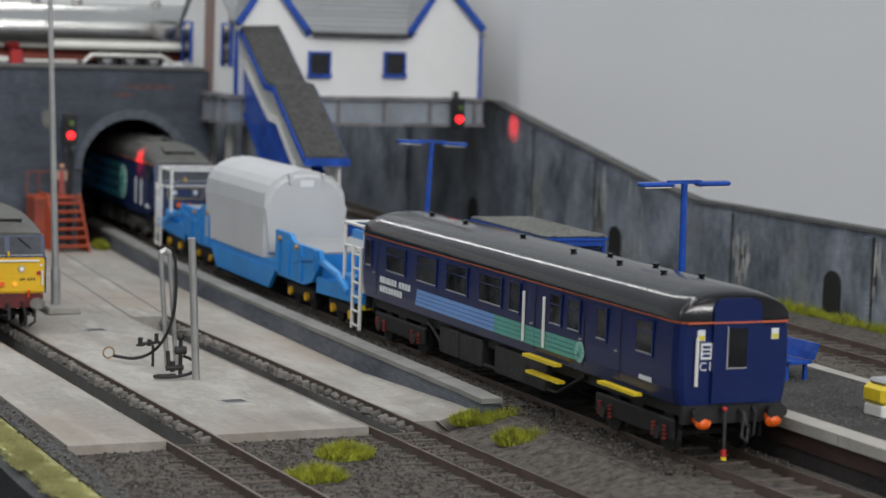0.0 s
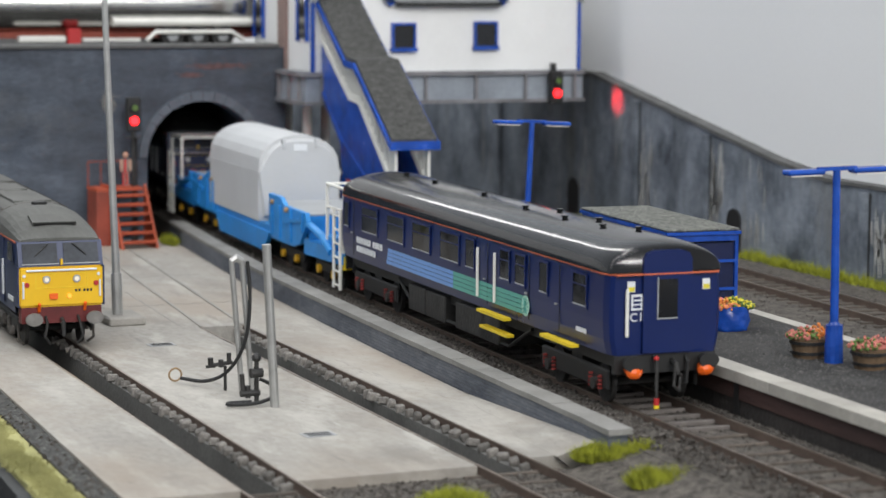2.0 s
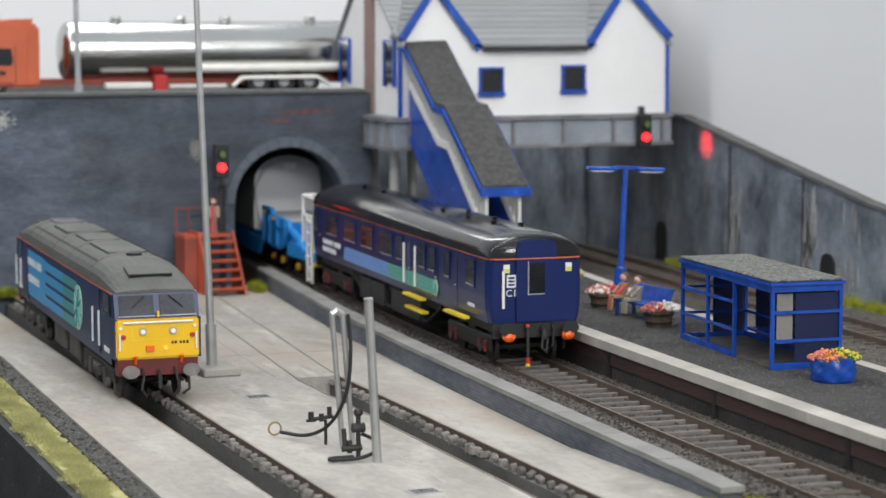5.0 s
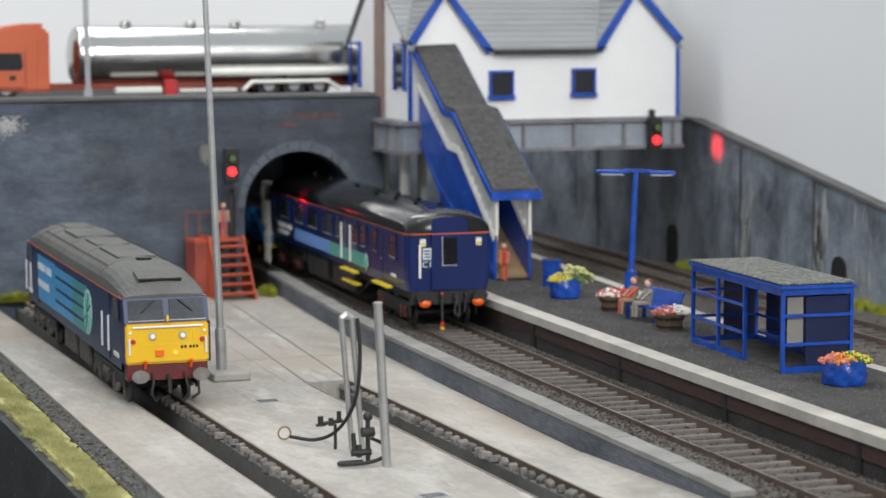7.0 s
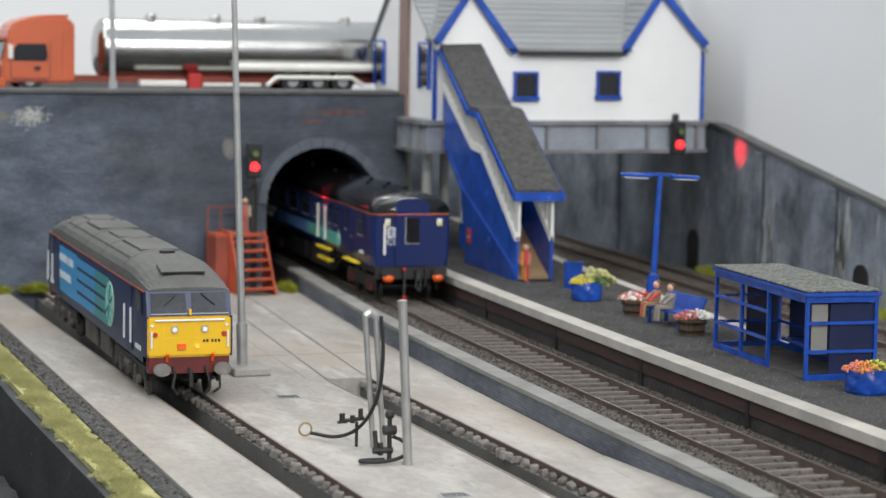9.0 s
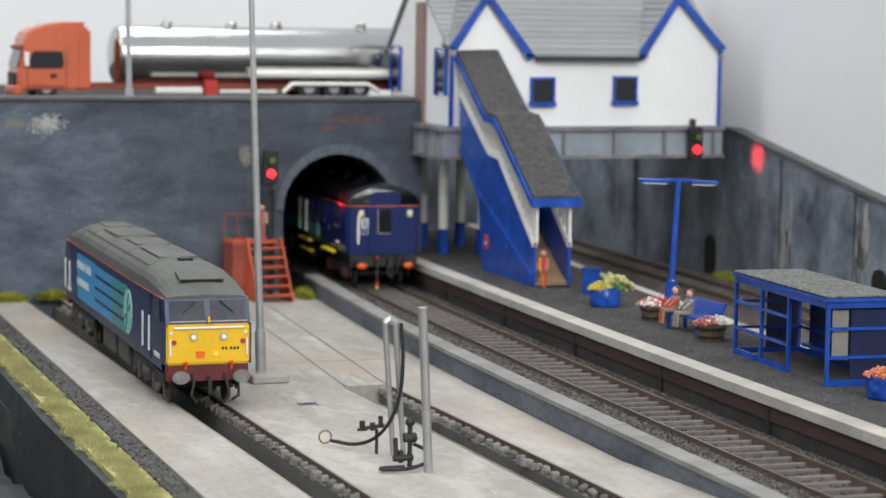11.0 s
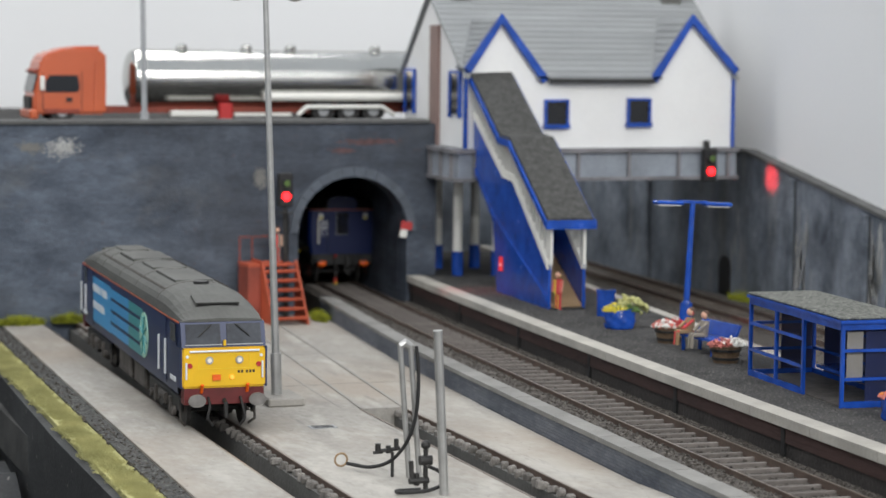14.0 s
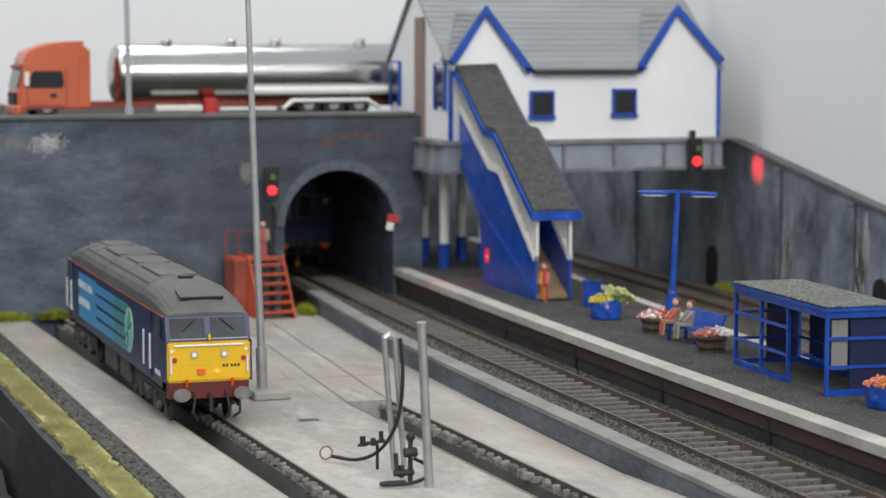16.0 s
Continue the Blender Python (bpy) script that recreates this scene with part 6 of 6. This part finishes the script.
    for yy, w in ((0.45, 0.09), (0.25, 0.1), (-0.1, 0.14), (-0.3, 0.08)):
        part("equipment_box", B(-0.15, 0.15, yy - w, yy + w, 0.05, 0.14, bevel=0.004), M_IRON, c)
    part("truss", tube(bmesh.new(), [(-0.14, -0.65, 0.14), (-0.14, -0.45, 0.06), (-0.14, 0.5, 0.06), (-0.14, 0.68, 0.14)], 0.006), M_BLACK, c)
    for by in (-0.98, 0.98):
        bogie(c, by, 0.36, M_IRON, spring=M_SPRING, frame_z=(0.045, 0.105))
    return c


coach = make_coach()


def make_flask_wagon():
    w = thing("flask_wagon", "sky-blue bogie wagon with a pale grey flask cover", "railway wagon")
    H = 1.62
    # the cover
    prof = [(-0.172, 0.165), (-0.172, 0.38)] + [(0.172 * math.cos(math.pi * (1 - i / 12)), 0.395 + 0.15 * math.sin(math.pi * i / 12) ** 0.85) for i in range(1, 12)] + [(0.172, 0.38), (0.172, 0.165)]
    bm = P(prof, "y", -0.5, 0.5)
    bmesh.ops.bevel(bm, geom=[e for e in bm.edges if abs(abs(e.verts[0].co.y) - 0.5) < 1e-4 and abs(abs(e.verts[1].co.y) - 0.5) < 1e-4 and e.verts[0].co.y * e.verts[1].co.y > 0], offset=0.025, segments=3, affect="EDGES")
    bm.transform(Matrix.Translation((0, 0.15, 0)))
    cover = part("cover", bm, M_FLASK, w, "pale grey flask cover")
    part("cover_seam", B(-0.1728, 0.1728, -0.3495, 0.6495, 0.378, 0.381), M_FLASK, cover)
    for sx in (-0.07, 0.07):
        part("lifting_eye", B(sx - 0.006, sx + 0.006, -0.363, -0.32, 0.49, 0.53), M_FLASK, cover)
    part("hatch", B(-0.028, 0.028, -0.3525, -0.3495, 0.475, 0.505), M_PRINTW, cover, "small white plate")
    part("well_deck", B(-0.165, 0.165, -0.62, 0.62, 0.135, 0.164), M_WAGON, w)
    for sx in (-1, 1):
        sk = [(-0.52, 0.135), (0.52, 0.135), (0.42, 0.045), (-0.42, 0.045)]
        part("well_side", P(sk, "x", sx * 0.165 - 0.008, sx * 0.165 + 0.008), M_WAGON, w, "sloping blue well side")
        for d in (-1, 1):
            part("neck", P([(d * 0.50, 0.13), (d * 0.50, 0.305), (d * 0.70, 0.305), (d * 0.76, 0.275), (d * 1.10, 0.275), (d * 1.13, 0.235), (d * 1.02, 0.14), (d * 0.9, 0.115), (d * 0.55, 0.115)], "x", sx * 0.16 - 0.009, sx * 0.16 + 0.009), M_WAGON, w, "blue frame side")
            part("neck_rib", P([(d * 0.78, 0.20), (d * 1.08, 0.235), (d * 1.08, 0.25), (d * 0.78, 0.22)], "x", sx * 0.172 - 0.005, sx * 0.172 + 0.005), M_WAGON, w)
            for yy in (0.56, 0.70, 0.88, 1.06):
                part("neck_rib", B(sx * 0.172 - 0.005, sx * 0.172 + 0.005, d * yy - 0.012, d * yy + 0.012, 0.13 if yy < 0.9 else 0.19, 0.27), M_WAGON, w)
            for yy, z in ((0.58, 0.275), (0.82, 0.262)):
                part("lug", C((sx * 0.169, d * yy, z), (sx * 0.183, d * yy, z), 0.011, n=8), M_BROWN, w, "brown tie-down lug")
            part("end_frame", P([(d * 1.05, 0.1), (d * 1.05, 0.165), (d * H, 0.165), (d * H, 0.12)], "x", sx * 0.15 - 0.01, sx * 0.15 + 0.01), M_WAGON, w)
            part("strut", tube(bmesh.new(), [(sx * 0.155, d * 1.11, 0.23), (sx * 0.155, d * 1.32, 0.20), (sx * 0.155, d * 1.45, 0.15)], 0.016), M_WAGON, w)
            part("end_box", B(sx * 0.13 - 0.02, sx * 0.13 + 0.02, min(d * 1.34, d * 1.5), max(d * 1.34, d * 1.5), 0.166, 0.215, bevel=0.006), M_WAGON, w)
    for d in (-1, 1):
        part("end_deck", B(-0.15, 0.15, min(d * 0.50, d * 1.10), max(d * 0.50, d * 1.10), 0.262, 0.27), M_GREYPT, w, "grey deck plate")
        part("end_bulkhead", B(-0.15, 0.15, min(d * 1.08, d * 1.10), max(d * 1.08, d * 1.10), 0.13, 0.2615), M_WAGON, w)
        part("end_platform", B(-0.15, 0.15, min(d * 1.06, d * H), max(d * 1.06, d * H), 0.15, 0.164), M_WAGON, w)
        part("headstock", B(-0.155, 0.155, min(d * (H - 0.02), d * H), max(d * (H - 0.02), d * H), 0.1, 0.155), M_YELLOW, w, "yellow headstock")
        for sx in (-1, 1):
            x = sx * 0.15
            rail = [(x, d * (H - 0.25), 0.165), (x, d * (H - 0.25), 0.42), (x, d * (H - 0.01), 0.42), (x, d * (H - 0.01), 0.165)]
            part("hand_rail", tube(bmesh.new(), rail, 0.007), M_OFFWHITE, w, "white hand rail")
            part("hand_rail", tube(bmesh.new(), [(x, d * (H - 0.25), 0.33), (x, d * (H - 0.01), 0.33)], 0.006), M_OFFWHITE, w, "white hand rail")
            lx = x + sx * 0.014
            ladder = part("ladder", tube(bmesh.new(), [(lx, d * (H - 0.1), 0.02), (lx, d * (H - 0.1), 0.34)], 0.007), M_OFFWHITE, w, "white ladder")
            part("ladder_rail", tube(bmesh.new(), [(lx, d * (H - 0.01), 0.02), (lx, d * (H - 0.01), 0.34)], 0.007), M_OFFWHITE, ladder)
            for k in range(6):
                part("rung", C((lx, d * (H - 0.1), 0.035 + 0.055 * k), (lx, d * (H - 0.01), 0.035 + 0.055 * k), 0.005, n=6), M_OFFWHITE, ladder)
            buffer(w, sx * 0.112, d * H, 0.112, d, r=0.024, material=M_BLACK)
        part("hand_rail", tube(bmesh.new(), [(-0.15, d * (H - 0.01), 0.42), (0.15, d * (H - 0.01), 0.42)], 0.006), M_OFFWHITE, w, "white hand rail")
        part("hand_rail", tube(bmesh.new(), [(-0.15, d * (H - 0.25), 0.42), (0.15, d * (H - 0.25), 0.42)], 0.006), M_OFFWHITE, w, "white hand rail")
        for by in (0.75, 1.32):
            bogie(w, d * by, 0.22, M_WHEELY, r=0.05, half=0.122)
    return w


flask_wagon = make_flask_wagon()


def make_loco(length, half, lit):
    """A boxy twin-cab diesel; local y = 0 is the front, the rear is at y = length."""
    l = thing("diesel_locomotive", "navy and yellow diesel locomotive with a weathered grey roof" if lit else "navy diesel locomotive with blue and green side panels", "locomotive", group="locomotives")
    zb, zg, zt = 0.135, 0.405, 0.505
    prof = [(-half * 0.96, zb), (-half, 0.2), (-half, 0.34), (-half * 0.97, zg), (half * 0.97, zg), (half, 0.34), (half, 0.2), (half * 0.96, zb)]
    rings = []
    for y, f in ((0.09, 1.0), (length - 0.09, 1.0)):
        rings.append([(x * f, y, z) for x, z in prof] + [(prof[0][0] * f, y, prof[0][1])])
    bm = shell(rings, cap=False)
    part("body", bm, M_LOCOBLUE, l, "navy painted body")
    # roof with sloping ends
    n = 14
    rr = []
    for y, top, w in ((0.035, zg + 0.012, 0.93), (0.1, zg + 0.045, 0.98), (0.2, zg + 0.075, 1.0), (0.34, zt, 1.0), (length - 0.34, zt, 1.0), (length - 0.2, zg + 0.075, 1.0), (length - 0.1, zg + 0.045, 0.98), (length - 0.035, zg + 0.012, 0.93)):
        rr.append([(half * w * math.cos(math.pi * i / n), y, zg + 0.001 + (top - zg) * math.sin(math.pi * i / n) ** 0.7) for i in range(n + 1)])
    roof = part("roof", shell(rr), M_LOCOROOF, l, "weathered grey roof")
    for y0, y1, x0, x1 in ((0.55, 0.95, -0.075, 0.075), (1.05, 1.3, -0.07, 0.07), (1.42, 1.75, -0.085, 0.085), (1.85, 2.05, -0.06, 0.06)):
        part("roof_panel", B(x0, x1, y0, y1, zt - 0.012, zt + 0.0022, bevel=0.002), M_LOCOROOF, roof)
    for y in (0.5, 0.98, 1.36, 1.8, length - 0.42):
        ring = [(half * 1.003 * math.cos(math.pi * i / n), zg + 0.001 + (zt + 0.0012 - zg) * math.sin(math.pi * i / n) ** 0.7) for i in range(1, n)]
        part("roof_seam", P(ring + [(x * 0.99, z - 0.004) for x, z in ring[::-1]], "y", y, y + 0.007), M_UNDER, roof, "dark seam across the roof")
    for sx in (-1, 1):
        part("roof_seam", P([(sx * half * 0.80, zg + 0.073), (sx * half * 0.77, zg + 0.079), (sx * half * 0.765, zg + 0.075), (sx * half * 0.795, zg + 0.069)], "y", 0.5, length - 0.42), M_UNDER, roof, "dark seam along the roof")
    for y0, y1 in ((0.6, 0.78), (0.82, 1.0), (1.5, 1.9)):
        for sx in (-1, 1):
            part("cantrail_grille", P([(sx * half * 0.86, zg + 0.045), (sx * half * 0.70, zg + 0.072), (sx * half * 0.72, zg + 0.077), (sx * half * 0.88, zg + 0.05)], "y", y0, y1), M_LOCOROOF, roof)
    part("roof_hatch", C((0.0, 0.42, zt - 0.005), (0.0, 0.42, zt + 0.01), 0.03, n=14), M_BLACK, roof, "dark exhaust port")
    line = bmesh.new()
    for sx in (-1, 1):
        box(line, sx * half * 0.985 - 0.0025, sx * half * 0.985 + 0.0025, 0.06, length - 0.06, zg - 0.006, zg)
    part("lining", line, M_ORANGE_LINE, l, "thin orange line under the roof")
    for d, y in ((-1, 0.0), (1, length)):
        Y = lambda v: y - d * v        # inwards from the end
        s = half
        # lower nose, raked screen
        nose = P([(-s * 0.985, 0.165), (s * 0.985, 0.165), (s * 0.985, 0.315), (-s * 0.985, 0.315)], "y", min(Y(0), Y(0.0895)), max(Y(0), Y(0.0895)))
        bmesh.ops.bevel(nose, geom=[e for e in nose.edges], offset=0.008, segments=2, affect="EDGES")
        yl = part("nose", nose, M_LOCOYEL if lit else M_LOCOBLUE, l, "yellow warning panel" if lit else "navy nose panel")
        scr = [(Y(0.004), 0.3155), (Y(0.034), zg), (Y(0.0895), zg), (Y(0.0895), 0.3155)]
        part("cab_front", P(scr, "x", -s * 0.98, s * 0.98), M_LOCOBLUE, l)
        for sx in (-1, 1):
            sidewall = box(bmesh.new(), sx * s * 0.99 - 0.003, sx * s * 0.99 + 0.003, min(Y(0.004), Y(0.0895)), max(Y(0.004), Y(0.0895)), 0.166, 0.315)
            part("cab_side", sidewall, M_LOCOBLUE, l)
        for sx in (-1, 1):
            q = [(Y(0.007), 0.327), (Y(0.0315), 0.398), (Y(0.0265), 0.398), (Y(0.002), 0.327)]
            g = part("windscreen", P(q, "x", min(sx * 0.012, sx * 0.14), max(sx * 0.012, sx * 0.14)), M_CABGLASS, l, "cab windscreen")
            fr = [(Y(0.0045), 0.323), (Y(0.006), 0.327), (Y(-0.0005), 0.327), (Y(-0.001), 0.323)]
            part("screen_frame", P(fr, "x", min(sx * 0.008, sx * 0.144), max(sx * 0.008, sx * 0.144)), M_GREYPT, g)
            part("wiper", tube(bmesh.new(), [(sx * 0.045, Y(0.02), 0.398), (sx * 0.095, Y(0.008), 0.355)], 0.0028), M_BLACK, g)
        part("roof_vent", P([(Y(0.125), zg + 0.046), (Y(0.22), zg + 0.074), (Y(0.21), zg + 0.082), (Y(0.118), zg + 0.062)], "x", -0.082, 0.082), M_LOCOROOF, roof, "grey louvre over the cab")
        part("louvre_slot", P([(Y(0.124), zg + 0.044), (Y(0.117), zg + 0.058), (Y(0.1155), zg + 0.058), (Y(0.1225), zg + 0.044)], "x", -0.076, 0.076), M_BLACK, roof, "black louvre slot")
        part("nose_rail", C((-0.13, Y(-0.007), 0.302), (0.13, Y(-0.007), 0.302), 0.004, n=8), M_PRINTW, yl, "white hand rail")
        for sx in (-1, 1):
            part("nose_rail", C((sx * 0.142, Y(-0.006), 0.20), (sx * 0.142, Y(-0.006), 0.262), 0.004, n=8), M_PRINTW, yl)
            lamp = part("headlight", C((sx * 0.056, Y(0.0), 0.268), (sx * 0.056, Y(-0.01), 0.268), 0.0085, n=14), M_HEADLAMP if lit else M_PRINTW, yl, "lit headlight")
            part("tail_lamp", C((sx * 0.128, Y(0.0), 0.25), (sx * 0.128, Y(-0.008), 0.25), 0.009, n=10), M_RED, yl, "small red tail lamp")
            part("marker_plate", C((sx * 0.138, Y(0), 0.283), (sx * 0.138, Y(-0.004), 0.283), 0.006, n=10), M_PRINTW, yl)
            buffer(l, sx * 0.112, Y(0.0), 0.128, d, r=0.024, oval=1.35)
            part("brake_pipe", tube(bmesh.new(), [(sx * 0.06, Y(0), 0.13), (sx * 0.06, Y(-0.035), 0.11), (sx * 0.07, Y(-0.04), 0.06), (sx * 0.05, Y(-0.03), 0.03)], 0.005), M_IRON, l)
            part("pipe_tap", C((sx * 0.085, Y(0), 0.15), (sx * 0.085, Y(-0.018), 0.18), 0.006, n=8), M_ORANGE, l, "orange pipe tap")
        part("centre_light", C((0.028, Y(0), 0.205), (0.028, Y(-0.009), 0.205), 0.008, n=12), M_ORLAMP if lit else M_ORANGE, yl, "glowing orange lamp")
        part("jumper_socket", B(-0.045, -0.015, min(Y(0), Y(-0.01)), max(Y(0), Y(-0.01)), 0.195, 0.215), M_ORANGE, yl, "orange jumper socket")
        for k in range(5):
            part("number_bar", B(0.05 + 0.0125 * k + (0.006 if k > 1 else 0), 0.058 + 0.0125 * k + (0.006 if k > 1 else 0), min(Y(0), Y(-0.0015)), max(Y(0), Y(-0.0015)), 0.219, 0.229), M_BLACK, yl, "dark bar of lettering")
        part("nose_seam", B(-0.095, 0.095, min(Y(0), Y(-0.0016)), max(Y(0), Y(-0.0016)), 0.2885, 0.2905), M_YELLOW, yl)
        part("nose_seam", B(-0.095, 0.095, min(Y(0), Y(-0.0016)), max(Y(0), Y(-0.0016)), 0.236, 0.238), M_YELLOW, yl)
        for sx in (-1, 1):
            part("nose_seam", B(sx * 0.095 - 0.001, sx * 0.095 + 0.001, min(Y(0), Y(-0.0016)), max(Y(0), Y(-0.0016)), 0.2381, 0.2884), M_YELLOW, yl)
            part("lamp_ring", C((sx * 0.056, Y(0.0), 0.268), (sx * 0.056, Y(-0.006), 0.268), 0.0145, n=14), M_STEEL, yl)
        part("aerial", B(-0.004, 0.004, min(Y(0.004), Y(-0.012)), max(Y(0.004), Y(-0.012)), 0.322, 0.342), M_LOCOYEL, yl)
        part("buffer_beam", B(-s * 0.93, s * 0.93, min(Y(0.002), Y(0.06)), max(Y(0.002), Y(0.06)), 0.105, 0.1645), M_MAROON, l, "maroon buffer beam")
        part("coupling", tube(bmesh.new(), [(0, Y(0), 0.12), (0, Y(-0.03), 0.11), (0, Y(-0.035), 0.06)], 0.008), M_IRON, l)
        for sx in (-1, 1):
            X = sx * s * 1.0
            lo, hi = min(X, X + sx * 0.003), max(X, X + sx * 0.003)
            part("cab_window", B(lo, hi, min(Y(0.11), Y(0.2)), max(Y(0.11), Y(0.2)), 0.325, 0.392), M_CABGLASS, l, "cab side window")
            for v in (0.27, 0.40) if d < 0 else (0.08, 0.2):
                part("door_rail", C((X + sx * 0.008, Y(v), 0.185), (X + sx * 0.008, Y(v), 0.318), 0.0045, n=8), M_PRINTW, l, "white grab rail")
            part("cab_door", B(min(X, X + sx * 0.0016), max(X, X + sx * 0.0016), min(Y(0.29), Y(0.38)), max(Y(0.29), Y(0.38)), 0.15, 0.395), M_LOCOBLUE, l)
            part("number_bar", B(lo, hi, min(Y(0.1), Y(0.2)), max(Y(0.1), Y(0.2)), 0.178, 0.195), M_PRINTW, l, "white bar of lettering")
    for sx in (-1, 1):
        X = sx * half
        lo, hi = min(X, X + sx * 0.0015), max(X, X + sx * 0.0015)
        part("livery_block", B(lo, hi, 1.55, 2.06, 0.175, 0.375), M_LIGHTBLUE, l, "light blue livery block")
        for z, n_, pitch in ((0.31, (6, 4), 0.036), (0.235, (8,), 0.040)):
            letter_bars(l, X + sx * 0.001, sx, 2.02, z, 0.032, pitch, n_, gap=0.6)
        for k in range(4):
            part("livery_stripe", B(lo, hi, 1.1, 1.55, 0.178 + 0.051 * k, 0.178 + 0.051 * k + 0.036), M_LIGHTBLUE, l, "light blue stripe")
            part("livery_stripe", B(lo, hi, 0.78, 1.1, 0.178 + 0.051 * k, 0.178 + 0.051 * k + 0.036), M_TEAL, l, "teal stripe")
        part("livery_disc", C((X, 0.75, 0.27), (X + sx * 0.003, 0.75, 0.27), 0.09, n=28), M_MINT, l, "pale mint roundel")
        for k in range(4):
            a = k * math.pi / 4 + 0.3
            part("disc_spoke", C((X + sx * 0.0035, 0.75 - 0.08 * math.cos(a), 0.27 - 0.08 * math.sin(a)), (X + sx * 0.0035, 0.75 + 0.08 * math.cos(a), 0.27 + 0.08 * math.sin(a)), 0.004, n=5), M_TEAL, l)
        for yy, w in ((1.0, 0.12), (1.35, 0.14)):
            part("fuel_tank", B(min(sx * 0.06, sx * 0.135), max(sx * 0.06, sx * 0.135), yy - w, yy + w, 0.03, 0.125, bevel=0.008), M_UNDER, l)
    part("underframe", B(-0.12, 0.12, 0.1, length - 0.1, 0.1, 0.136), M_IRON, l)
    for by in (0.42, length - 0.42):
        bogie(l, by, 0.46, M_UNDER, half=0.128, r=0.062, frame_z=(0.06, 0.115), width=0.016)
        for sx in (-1, 1):
            for dy in (-0.15, -0.05, 0.05, 0.15):
                part("spring_box", B(sx * 0.146 - 0.008, sx * 0.146 + 0.008, by + dy - 0.018, by + dy + 0.018, 0.035 + 0.02 * (abs(dy) < 0.1), 0.1, bevel=0.004), M_UNDER, l)
            part("sand_pipe", tube(bmesh.new(), [(sx * 0.14, by - 0.3, 0.1), (sx * 0.14, by - 0.31, 0.03), (sx * 0.12, by - 0.29, 0.01)], 0.005), M_UNDER, l)
            part("brake_cylinder", C((sx * 0.15, by - 0.08, 0.088), (sx * 0.15, by + 0.02, 0.088), 0.013, n=10), M_UNDER, l)
        bogie(l, by, 0.02, M_IRON, half=0.126, r=0.062, frame_z=(0.07, 0.12))
    return l


depot_loco = make_loco(2.4, 0.160, True)
depot_loco.matrix_basis = place(0, 0, 0, 0, 0, -2.2)
second_loco = make_loco(2.5, 0.165, False)
coach.scale, flask_wagon.scale, second_loco.scale = (1.135, 1.01, 1.085), (1.14, 1.02, 1.05), (1.04, 1.0, 1.08)


# ---- what moves ----
def on_track(y, z=0.0):
    """The pose of a vehicle whose middle stands on the main line at y."""
    slope = 0.05 + 0.007 * y
    return place(TRACK + bend(y), y, ZR + z, 0, 0, -math.degrees(math.atan(slope)))


TRAIN = ((0.0, -3.53), (0.5, -3.14), (1.0, -2.79), (1.5, -2.46), (2.0, -2.13), (2.5, -1.80), (3.0, -1.46), (3.5, -1.12), (4.0, -0.785), (4.5, -0.455),
         (5.0, -0.13), (6.25, 0.635), (7.5, 1.315), (8.0, 1.53), (8.5, 1.76), (9.0, 1.98), (10.25, 2.50), (11.5, 3.01), (12.0, 3.21), (12.5, 3.425),
         (13.0, 3.65), (13.5, 3.87), (14.0, 4.07), (14.5, 4.26), (15.0, 4.43), (15.5, 4.59), (16.0, 4.74))



def motions():
    for vehicle, behind in ((coach, 1.33), (flask_wagon, 4.30), (second_loco, 6.1)):
        walk(vehicle, [(t, on_track(y + behind)) for t, y in TRAIN])


motions()
